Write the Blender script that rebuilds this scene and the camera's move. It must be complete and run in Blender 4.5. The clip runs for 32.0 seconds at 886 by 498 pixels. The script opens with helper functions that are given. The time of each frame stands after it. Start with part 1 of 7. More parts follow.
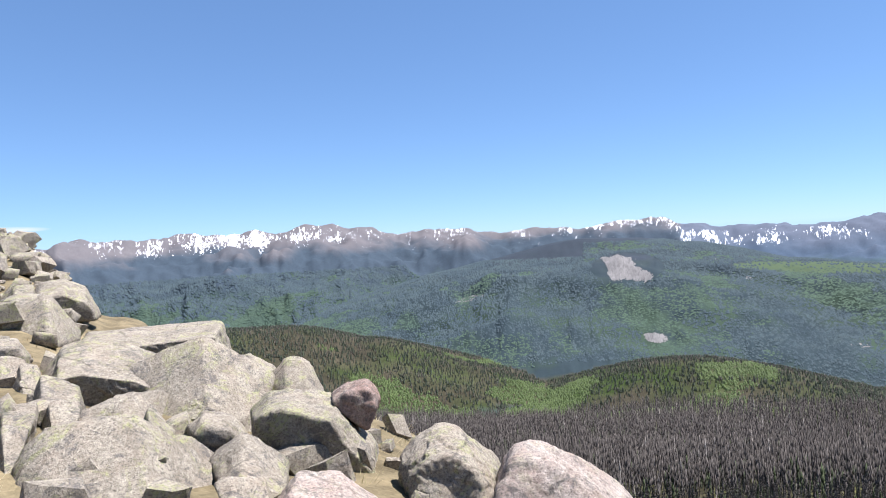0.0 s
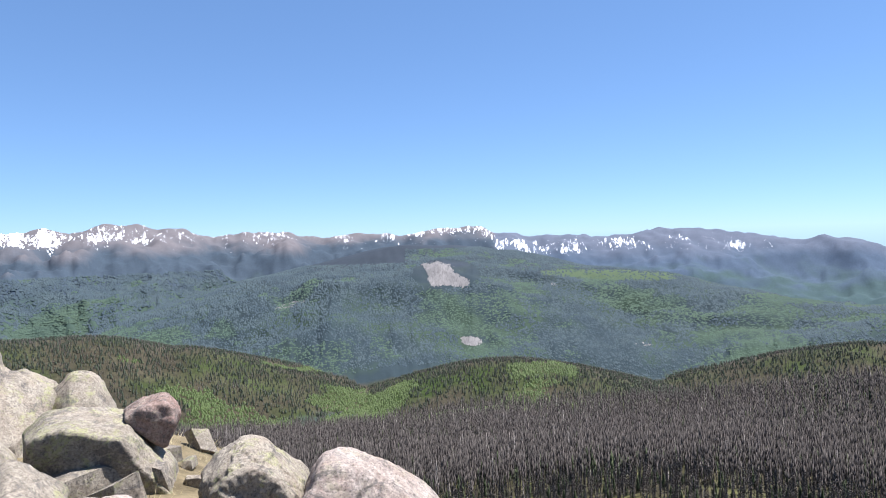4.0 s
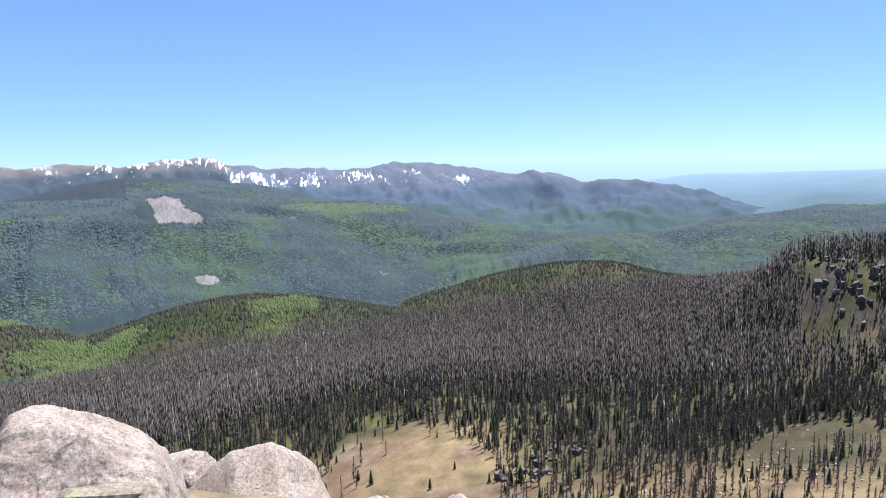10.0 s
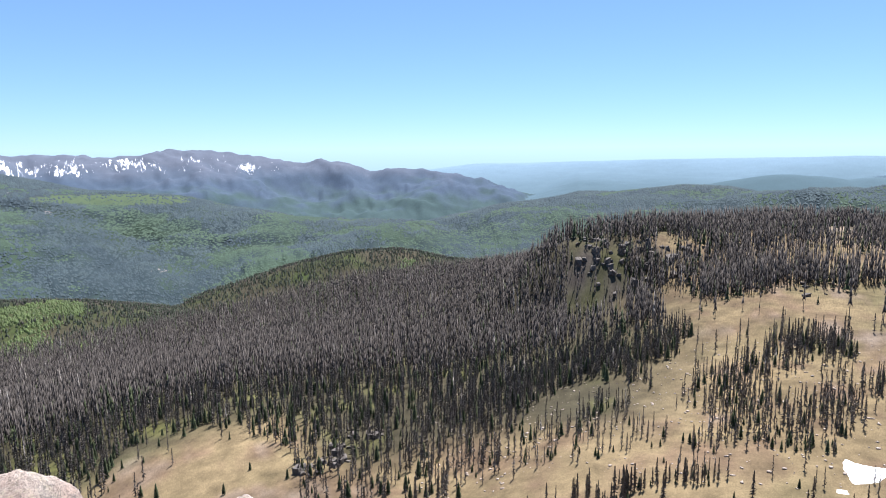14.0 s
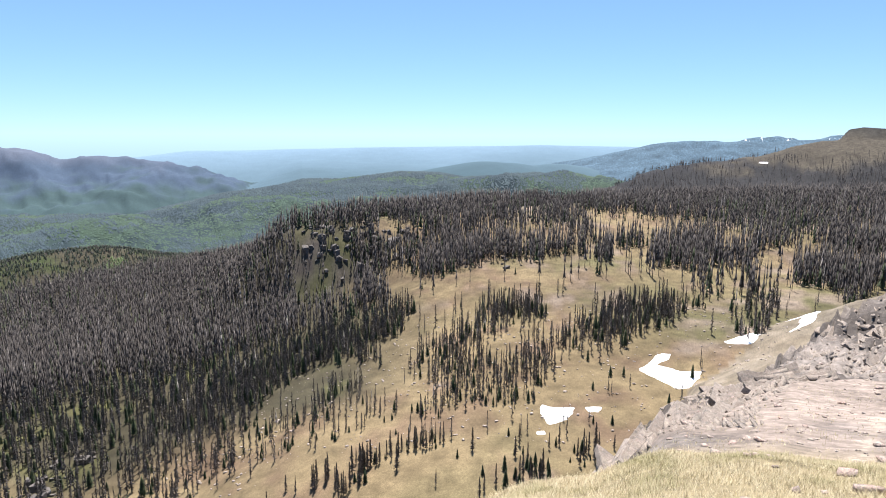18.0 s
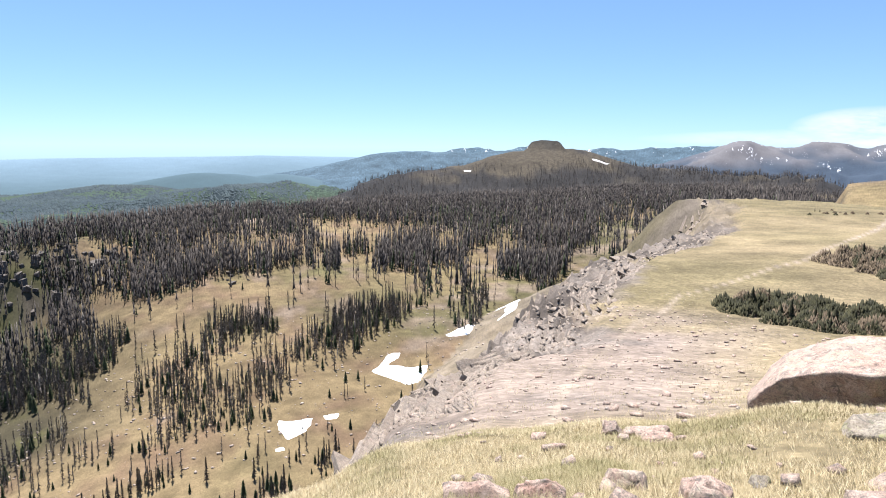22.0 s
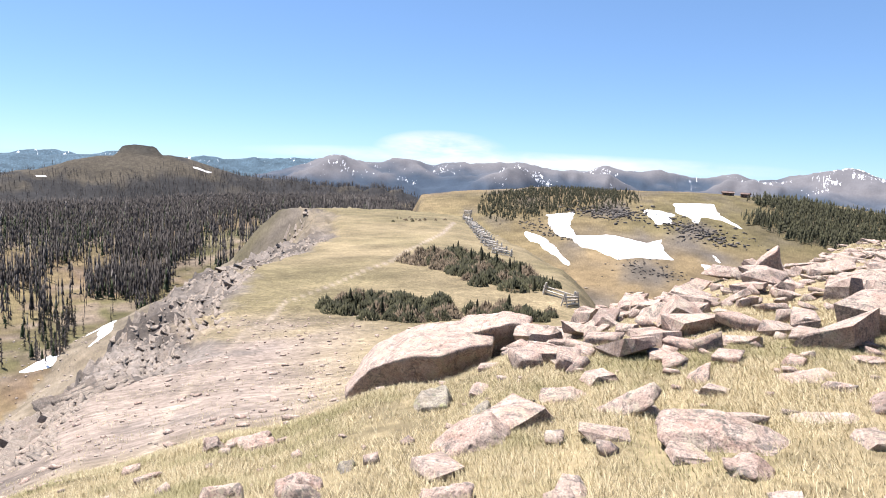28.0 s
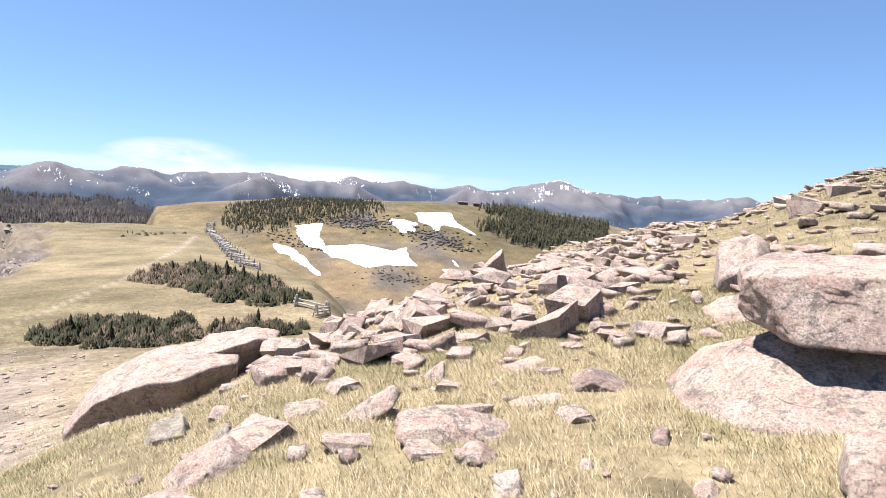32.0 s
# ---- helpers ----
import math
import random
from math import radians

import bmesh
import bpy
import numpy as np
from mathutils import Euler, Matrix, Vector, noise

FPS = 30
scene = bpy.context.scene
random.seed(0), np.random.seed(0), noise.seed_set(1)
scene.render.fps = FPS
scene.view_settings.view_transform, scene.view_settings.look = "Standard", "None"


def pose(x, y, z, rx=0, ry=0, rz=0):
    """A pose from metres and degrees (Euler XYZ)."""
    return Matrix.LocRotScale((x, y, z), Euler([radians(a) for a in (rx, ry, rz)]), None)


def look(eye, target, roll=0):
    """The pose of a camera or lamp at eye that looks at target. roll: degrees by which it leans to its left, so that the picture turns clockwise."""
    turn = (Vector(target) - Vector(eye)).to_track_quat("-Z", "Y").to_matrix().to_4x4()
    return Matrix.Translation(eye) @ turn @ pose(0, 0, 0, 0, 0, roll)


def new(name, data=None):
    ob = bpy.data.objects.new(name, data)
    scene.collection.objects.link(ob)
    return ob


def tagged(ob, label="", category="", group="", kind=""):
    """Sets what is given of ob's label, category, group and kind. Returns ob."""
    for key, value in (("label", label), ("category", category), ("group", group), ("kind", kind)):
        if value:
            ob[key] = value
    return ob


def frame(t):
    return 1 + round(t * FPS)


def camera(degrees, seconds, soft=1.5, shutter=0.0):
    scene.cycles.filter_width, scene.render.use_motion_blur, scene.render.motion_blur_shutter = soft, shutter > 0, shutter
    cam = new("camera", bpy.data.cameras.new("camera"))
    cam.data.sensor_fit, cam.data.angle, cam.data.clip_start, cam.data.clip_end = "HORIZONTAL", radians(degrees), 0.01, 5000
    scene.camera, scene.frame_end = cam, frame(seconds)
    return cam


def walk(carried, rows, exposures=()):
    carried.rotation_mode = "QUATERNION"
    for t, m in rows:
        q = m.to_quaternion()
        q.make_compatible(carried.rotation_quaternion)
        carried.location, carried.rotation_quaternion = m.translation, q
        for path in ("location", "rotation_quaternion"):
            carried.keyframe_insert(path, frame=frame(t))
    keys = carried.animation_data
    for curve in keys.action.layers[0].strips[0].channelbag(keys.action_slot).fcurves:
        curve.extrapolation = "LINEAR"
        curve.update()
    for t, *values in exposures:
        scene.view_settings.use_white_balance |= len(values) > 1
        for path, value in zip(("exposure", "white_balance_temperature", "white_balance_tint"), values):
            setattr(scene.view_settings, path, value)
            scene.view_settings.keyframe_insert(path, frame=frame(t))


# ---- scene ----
cam = camera(68.5, 32.0, 1.0)
PATH = [
    (0, pose(0.000, 0.000, 0.000, 88.87, 2.91, -1.91)),
    (0.5, pose(0.007, -0.003, 0.000, 88.80, 2.59, -3.54)),
    (1, pose(0.025, -0.003, 0.000, 88.78, 2.32, -5.66)),
    (1.5, pose(0.029, -0.004, 0.001, 88.80, 1.97, -7.69)),
    (2, pose(0.041, -0.007, 0.003, 88.86, 1.84, -9.51)),
    (2.5, pose(0.050, -0.004, 0.002, 88.88, 1.85, -11.39)),
    (3, pose(0.049, -0.013, 0.002, 88.88, 1.55, -13.37)),
    (3.5, pose(0.062, -0.007, 0.001, 88.85, 1.62, -15.41)),
    (5.5, pose(0.122, -0.034, 0.000, 87.72, 1.51, -23.18)),
    (6, pose(0.128, -0.037, -0.008, 86.89, 1.59, -25.12)),
    (6.5, pose(0.142, -0.044, -0.009, 86.27, 1.67, -26.95)),
    (7, pose(0.153, -0.046, -0.016, 85.52, 1.57, -28.66)),
    (7.5, pose(0.164, -0.047, -0.018, 84.80, 1.54, -30.39)),
    (8, pose(0.174, -0.056, -0.018, 84.16, 1.56, -32.17)),
    (8.5, pose(0.185, -0.054, -0.019, 83.62, 1.54, -34.13)),
    (9, pose(0.195, -0.073, -0.015, 83.13, 1.57, -36.10)),
    (9.5, pose(0.206, -0.069, -0.019, 82.72, 1.42, -38.05)),
    (10, pose(0.211, -0.079, -0.020, 82.38, 1.08, -39.99)),
    (10.5, pose(0.224, -0.084, -0.017, 82.18, 1.05, -42.04)),
    (11, pose(0.237, -0.090, -0.014, 82.06, 0.89, -44.18)),
    (11.5, pose(0.242, -0.095, -0.020, 81.94, 0.80, -46.57)),
    (12, pose(0.245, -0.108, -0.020, 81.79, 0.80, -49.04)),
    (12.5, pose(0.257, -0.107, -0.023, 81.62, 0.70, -51.24)),
    (13, pose(0.255, -0.115, -0.015, 81.48, 0.60, -53.37)),
    (13.5, pose(0.262, -0.124, -0.024, 81.34, 0.61, -55.62)),
    (15.5, pose(0.307, -0.185, -0.037, 80.73, -0.50, -67.60)),
    (16, pose(0.312, -0.204, -0.035, 80.55, -0.66, -70.48)),
    (16.5, pose(0.325, -0.231, -0.030, 80.41, -0.72, -73.29)),
    (17, pose(0.320, -0.231, -0.029, 80.30, -0.48, -76.28)),
    (17.5, pose(0.338, -0.280, -0.032, 80.21, -0.29, -79.22)),
    (18, pose(0.336, -0.294, -0.007, 80.09, -0.27, -82.22)),
    (18.5, pose(0.345, -0.316, -0.009, 79.99, -0.12, -85.13)),
    (19, pose(0.340, -0.338, -0.010, 79.89, 0.01, -88.05)),
    (19.5, pose(0.348, -0.359, -0.004, 79.90, 0.20, -91.07)),
    (20, pose(0.338, -0.382, -0.010, 80.03, 0.20, -94.04)),
    (20.5, pose(0.333, -0.405, -0.015, 80.32, -0.22, -97.03)),
    (21, pose(0.330, -0.413, -0.013, 80.58, -0.64, -99.99)),
    (21.5, pose(0.332, -0.433, -0.017, 80.83, -0.55, -102.95)),
    (22, pose(0.320, -0.442, -0.011, 81.14, -0.51, -106.11)),
    (22.5, pose(0.316, -0.462, -0.015, 81.41, -0.49, -109.14)),
    (23, pose(0.310, -0.481, -0.015, 81.61, -0.69, -111.89)),
    (23.5, pose(0.300, -0.496, -0.014, 81.79, -0.75, -114.80)),
    (24, pose(0.287, -0.514, -0.015, 81.92, -1.05, -117.59)),
    (24.5, pose(0.283, -0.523, -0.016, 82.00, -1.35, -120.31)),
    (25, pose(0.279, -0.533, -0.015, 82.12, -1.40, -123.05)),
    (25.5, pose(0.265, -0.540, -0.010, 82.29, -1.63, -125.86)),
    (27.5, pose(0.247, -0.568, -0.009, 82.83, -2.51, -137.16)),
    (28, pose(0.247, -0.575, -0.009, 82.92, -2.70, -139.76)),
    (28.5, pose(0.242, -0.585, -0.009, 82.99, -2.78, -142.38)),
    (29, pose(0.236, -0.595, -0.007, 83.11, -2.88, -145.04)),
    (29.5, pose(0.218, -0.611, -0.006, 83.32, -2.87, -147.74)),
    (30, pose(0.209, -0.619, -0.004, 83.63, -2.74, -150.49)),
    (30.5, pose(0.188, -0.629, -0.005, 84.01, -2.68, -153.23)),
    (31, pose(0.184, -0.636, -0.005, 84.34, -2.65, -156.04)),
    (31.5, pose(0.178, -0.637, -0.003, 84.64, -2.92, -158.82)),
    (32, pose(0.164, -0.644, 0.000, 84.92, -2.92, -161.61)),
]

walk(cam, PATH, [(0.0, 1.3, 6250, 14), (8.0, 1.36, 6200, 14), (14.0, 1.4, 6300, 13), (20.0, 1.42, 6500, 12), (27.0, 1.42, 6550, 13), (32.0, 1.4, 6500, 15)])

# ---- light ----
SUN_BEARING, SUN_HEIGHT = 85.0, 66.0
world = bpy.data.worlds.new("world")
scene.world = world
world.use_nodes = True
wn = world.node_tree.nodes
wl = world.node_tree.links
wn.clear()
w_out = wn.new("ShaderNodeOutputWorld")
w_bg = wn.new("ShaderNodeBackground")
w_sky = wn.new("ShaderNodeTexSky")
w_sky.sky_type = "NISHITA"
w_sky.sun_disc = False
w_sky.sun_elevation = radians(SUN_HEIGHT)
w_sky.sun_rotation = radians(SUN_BEARING)
w_sky.altitude = 3500
w_sky.air_density = 1.0
w_sky.dust_density = 0.3
w_sky.ozone_density = 2.2
w_bg.inputs["Strength"].default_value = 0.125
# thin mountain air: a softer rise in brightness towards the horizon, and a bluer zenith
w_gam = wn.new("ShaderNodeGamma")
w_gam.inputs["Gamma"].default_value = 0.65
wl.new(w_sky.outputs[0], w_gam.inputs["Color"])
w_hsv = wn.new("ShaderNodeMix")
w_hsv.data_type = "RGBA"
w_hsv.blend_type = "MULTIPLY"
w_hsv.inputs[0].default_value = 1.0
w_hsv.inputs[7].default_value = (0.56, 0.77, 1.0, 1)
wl.new(w_gam.outputs[0], w_hsv.inputs[6])
# thin clouds low in the sky: one bright bank, a streak beside it and a small one over the rocks
w_co = wn.new("ShaderNodeTexCoord").outputs["Generated"]
w_sep = wn.new("ShaderNodeSeparateXYZ")
wl.new(w_co, w_sep.inputs[0])


def w_math(op, a, b=0.0, c=None):
    n = wn.new("ShaderNodeMath")
    n.operation = op
    n.use_clamp = op == "SMOOTH_MIN"
    for s, v in zip(n.inputs, (a, b) if c is None else (a, b, c)):
        if isinstance(v, (int, float)):
            s.default_value = v
        else:
            wl.new(v, s)
    return n.outputs[0]


w_map = wn.new("ShaderNodeMapping")
w_map.inputs["Scale"].default_value = (1, 1, 4.0)
wl.new(w_co, w_map.inputs[0])
w_noise = wn.new("ShaderNodeTexNoise")
w_noise.inputs["Scale"].default_value = 7.0
w_noise.inputs["Detail"].default_value = 6.0
w_noise.inputs["Roughness"].default_value = 0.6
wl.new(w_map.outputs[0], w_noise.inputs["Vector"])
w_bear = w_math("DEGREES", w_math("ARCTAN2", w_sep.outputs[0], w_sep.outputs[1]))
w_up = w_math("DEGREES", w_math("ARCSINE", w_sep.outputs[2]))
w_cover = 0.0
for bear0, half, up0, tall, gain in ((139.5, 6.0, 1.6, 1.7, 1.5), (146, 24.0, 0.9, 0.9, 0.9), (-33, 4.0, 2.05, 0.28, 1.6), (-40, 8.0, 2.2, 0.3, 1.4)):
    du = w_math("POWER", w_math("ABSOLUTE", w_math("DIVIDE", w_math("SUBTRACT", w_bear, bear0), half)), 2.0)
    dv = w_math("POWER", w_math("ABSOLUTE", w_math("DIVIDE", w_math("SUBTRACT", w_up, up0), tall)), 2.0)
    w = w_math("MULTIPLY", w_math("MAXIMUM", w_math("SUBTRACT", 1.0, w_math("ADD", du, dv)), 0.0), gain)
    w_cover = w_math("MAXIMUM", w, w_cover)
w_fac = w_math("MINIMUM", w_math("MULTIPLY", w_cover, w_math("MULTIPLY", w_math("MAXIMUM", w_math("SUBTRACT", w_noise.outputs["Fac"], 0.3), 0.0), 3.2)), 0.9)
w_mix = wn.new("ShaderNodeMix")
w_mix.data_type = "RGBA"
wl.new(w_fac, w_mix.inputs[0])
wl.new(w_hsv.outputs[2], w_mix.inputs[6])
w_mix.inputs[7].default_value = (3.3, 3.4, 3.5, 1)
wl.new(w_mix.outputs[2], w_bg.inputs["Color"])
wl.new(w_bg.outputs[0], w_out.inputs["Surface"])

sun = new("sun", bpy.data.lights.new("sun", "SUN"))
sun.data.energy = 5.0
sun.data.angle = radians(0.53)
sun.data.color = (1.0, 0.97, 0.93)
_e, _b = radians(SUN_HEIGHT), radians(SUN_BEARING)
sun.matrix_world = look((math.sin(_b) * math.cos(_e) * 50, math.cos(_b) * math.cos(_e) * 50, math.sin(_e) * 50), (0, 0, 0))


# ---- materials ----
def material(name, rough=0.9, spec=0.2):
    m = bpy.data.materials.new(name)
    m.use_nodes = True
    b = m.node_tree.nodes["Principled BSDF"]
    b.inputs["Roughness"].default_value = rough
    b.inputs["Specular IOR Level"].default_value = spec
    return m, m.node_tree.nodes, m.node_tree.links, b


def node(ns, kind, **values):
    n = ns.new(kind)
    for k, v in values.items():
        n.inputs[k].default_value = v
    return n


def noise_node(ns, ls, scale, detail=4.0, rough=0.6, coords=None, distortion=0.0):
    n = node(ns, "ShaderNodeTexNoise", Scale=scale, Detail=detail, Roughness=rough, Distortion=distortion)
    if coords is not None:
        ls.new(coords, n.inputs["Vector"])
    return n.outputs["Fac"]


def ramp(ns, ls, fac, stops):
    n = ns.new("ShaderNodeValToRGB")
    el = n.color_ramp.elements
    while len(el) < len(stops):
        el.new(0.5)
    for e, (p, c) in zip(el, stops):
        e.position = p
        e.color = (*c, 1) if len(c) == 3 else (c[0], c[0], c[0], 1)
    ls.new(fac, n.inputs["Fac"])
    return n.outputs["Color"]


def mix(ns, ls, fac, a, b, mode="MIX"):
    n = ns.new("ShaderNodeMix")
    n.data_type = "RGBA"
    n.blend_type = mode
    for s, v in ((n.inputs[0], fac), (n.inputs[6], a), (n.inputs[7], b)):
        if isinstance(v, (int, float)):
            s.default_value = v
        elif isinstance(v, tuple):
            s.default_value = (*v, 1)
        else:
            ls.new(v, s)
    return n.outputs[2]


def arith(ns, ls, op, a, b=0.0):
    n = ns.new("ShaderNodeMath")
    n.operation = op
    for s, v in ((n.inputs[0], a), (n.inputs[1], b)):
        if isinstance(v, (int, float)):
            s.default_value = v
        else:
            ls.new(v, s)
    return n.outputs[0]


def bump(ns, ls, b, height, strength, distance):
    n = ns.new("ShaderNodeBump")
    n.inputs["Strength"].default_value = strength
    n.inputs["Distance"].default_value = distance
    ls.new(height, n.inputs["Height"])
    ls.new(n.outputs[0], b.inputs["Normal"])
    return n


def plain_material(name, dark, light, scale, rough=0.9, spread=0.25):
    """Two tones mixed by noise, with a random shift of value from thing to thing."""
    m, ns, ls, b = material(name, rough)
    co = ns.new("ShaderNodeTexCoord").outputs["Object"]
    c = ramp(ns, ls, noise_node(ns, ls, scale, 3, coords=co), [(0.35, dark), (0.65, light)])
    g = ns.new("ShaderNodeNewGeometry").outputs["Random Per Island"]
    o = ns.new("ShaderNodeObjectInfo").outputs["Random"]
    r = arith(ns, ls, "FRACT", arith(ns, ls, "ADD", g, o))
    hsv = node(ns, "ShaderNodeHueSaturation")
    ls.new(arith(ns, ls, "ADD", arith(ns, ls, "MULTIPLY", r, 2 * spread), 1 - spread), hsv.inputs["Value"])
    ls.new(c, hsv.inputs["Color"])
    ls.new(hsv.outputs[0], b.inputs["Base Color"])
    return m


DEAD_BARK = plain_material("dead_spruce_bark", (0.036, 0.031, 0.0285), (0.084, 0.074, 0.068), 0.6, 0.95, 0.45)
PALE_BARK = plain_material("bleached_dead_wood", (0.12, 0.11, 0.1), (0.22, 0.2, 0.185), 1.0, 0.9, 0.2)
# The dead bark again, its colour lightened to offset backlight on nearer trees.
LIGHTENED_BARK = plain_material("lightened_snag_bark", (0.07, 0.06, 0.054), (0.15, 0.133, 0.12), 0.6, 0.95, 0.4)
NEEDLES = plain_material("spruce_needles", (0.017, 0.025, 0.012), (0.048, 0.06, 0.026), 1.5, 0.8, 0.35)
ASPEN = plain_material("aspen_leaves", (0.035, 0.055, 0.016), (0.06, 0.085, 0.024), 0.4, 0.7, 0.3)
FAR_SPRUCE = plain_material("far_spruce_needles", (0.02, 0.028, 0.018), (0.038, 0.048, 0.03), 0.05, 0.85, 0.3)
# Foliage across the valley, with the blue of haze mixed into its colours.
HAZED_SPRUCE = plain_material("hazed_spruce_needles", (0.031, 0.047, 0.058), (0.042, 0.06, 0.067), 0.01, 0.95, 0.12)
HAZED_ASPEN = plain_material("hazed_aspen_leaves", (0.034, 0.056, 0.043), (0.044, 0.069, 0.047), 0.01, 0.95, 0.12)
KRUMMHOLZ = plain_material("stunted_spruce_needles", (0.018, 0.019, 0.01), (0.048, 0.046, 0.023), 1.5, 0.85, 0.35)
BROWN_NEEDLES = plain_material("brown_krummholz_twigs", (0.06, 0.045, 0.03), (0.13, 0.1, 0.07), 2.0, 0.9, 0.3)


def ground_material():
    """Soil, grass and rock colours by zone, the far ones tinted with haze, broken up by noise at several sizes; snow
    lies where its weight beats the noise.
    """
    m, ns, ls, b = material("mountain_ground", 0.95, 0.1)
    tint = ns.new("ShaderNodeAttribute")
    tint.attribute_name = "tint"
    zone = ns.new("ShaderNodeAttribute")
    zone.attribute_name = "zone"
    z = ns.new("ShaderNodeSeparateColor")
    ls.new(zone.outputs["Color"], z.inputs[0])
    snow_w, scree_w, near_w = z.outputs
    flat_w = zone.outputs["Alpha"]
    co = ns.new("ShaderNodeTexCoord").outputs["Object"]
    far1 = noise_node(ns, ls, 0.012, 6, 0.65, co)
    mid1 = noise_node(ns, ls, 0.12, 6, 0.7, co)
    fine = noise_node(ns, ls, 2.2, 6, 0.7, co)
    tiny = noise_node(ns, ls, 14.0, 5, 0.7, co)
    sep = ns.new("ShaderNodeSeparateXYZ")
    ls.new(co, sep.inputs[0])
    flat = arith(ns, ls, "SQRT", arith(ns, ls, "ADD", arith(ns, ls, "MULTIPLY", sep.outputs[0], sep.outputs[0]), arith(ns, ls, "MULTIPLY", sep.outputs[1], sep.outputs[1])))
    around = ns.new("ShaderNodeCombineXYZ")
    ls.new(arith(ns, ls, "MULTIPLY", arith(ns, ls, "ARCTAN2", sep.outputs[0], sep.outputs[1]), 57.3), around.inputs[0])
    ls.new(arith(ns, ls, "MULTIPLY", arith(ns, ls, "DIVIDE", sep.outputs[2], flat), 30.0), around.inputs[1])
    streak = noise_node(ns, ls, 4.6, 9, 0.75, around.outputs[0], 0.8)
    base = mix(ns, ls, 1.0, tint.outputs["Color"], (0.55, 0.55, 0.55), "MULTIPLY")
    v = mix(ns, ls, 1.0, base, ramp(ns, ls, far1, [(0.25, (0.6,)), (0.75, (1.4,))]), "MULTIPLY")
    v = mix(ns, ls, 1.0, v, ramp(ns, ls, mid1, [(0.3, (0.62,)), (0.7, (1.38,))]), "MULTIPLY")
    v = mix(ns, ls, flat_w, v, base)
    v = mix(ns, ls, near_w, v, mix(ns, ls, 1.0, v, ramp(ns, ls, fine, [(0.32, (0.68,)), (0.68, (1.32,))]), "MULTIPLY"))
    v = mix(ns, ls, near_w, v, mix(ns, ls, 1.0, v, ramp(ns, ls, tiny, [(0.3, (0.75,)), (0.7, (1.25,))]), "MULTIPLY"))
    for size, low, high in ((1.1, 0.9, 1.1), (4.0, 0.85, 1.15)):
        vor = node(ns, "ShaderNodeTexVoronoi", Scale=size, Randomness=1.0)
        ls.new(co, vor.inputs["Vector"])
        grain = ns.new("ShaderNodeSeparateColor")
        ls.new(vor.outputs["Color"], grain.inputs[0])
        v = mix(ns, ls, near_w, v, mix(ns, ls, 1.0, v, ramp(ns, ls, grain.outputs[0], [(0.1, (low,)), (0.9, (high,))]), "MULTIPLY"))
    grain_far = noise_node(ns, ls, 9.0, 5, 0.75, around.outputs[0])
    far_w = arith(ns, ls, "MULTIPLY", arith(ns, ls, "SUBTRACT", 1.0, near_w), arith(ns, ls, "SUBTRACT", 1.0, flat_w))
    v = mix(ns, ls, far_w, v, mix(ns, ls, 1.0, v, ramp(ns, ls, grain_far, [(0.32, (0.75,)), (0.68, (1.25,))]), "MULTIPLY"))
    sc = arith(ns, ls, "GREATER_THAN", arith(ns, ls, "ADD", scree_w, arith(ns, ls, "ADD", arith(ns, ls, "MULTIPLY", mid1, 0.4), arith(ns, ls, "MULTIPLY", streak, 0.9))), 1.15)
    v = mix(ns, ls, sc, v, mix(ns, ls, 1.0, (0.15, 0.143, 0.14), ramp(ns, ls, streak, [(0.3, (0.55,)), (0.7, (1.3,))]), "MULTIPLY"))
    sn = arith(ns, ls, "GREATER_THAN", arith(ns, ls, "ADD", snow_w, arith(ns, ls, "MULTIPLY", streak, 1.0)), 1.0)
    v = mix(ns, ls, sn, v, (0.78, 0.8, 0.84))
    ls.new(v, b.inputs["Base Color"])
    h = arith(ns, ls, "ADD", arith(ns, ls, "MULTIPLY", fine, 0.6), arith(ns, ls, "MULTIPLY", tiny, 0.25))
    bump(ns, ls, b, h, 0.5, 0.05)
    return m


GROUND = ground_material()


def node_colour(ns, ls, co):
    n = node(ns, "ShaderNodeTexNoise", Scale=1.6, Detail=4.0, Roughness=0.6)
    ls.new(co, n.inputs["Vector"])
    n2 = ns.new("ShaderNodeVectorMath")
    n2.operation = "ADD"
    ls.new(n.outputs["Color"], n2.inputs[0])
    ls.new(co, n2.inputs[1])
    return n2.outputs[0]


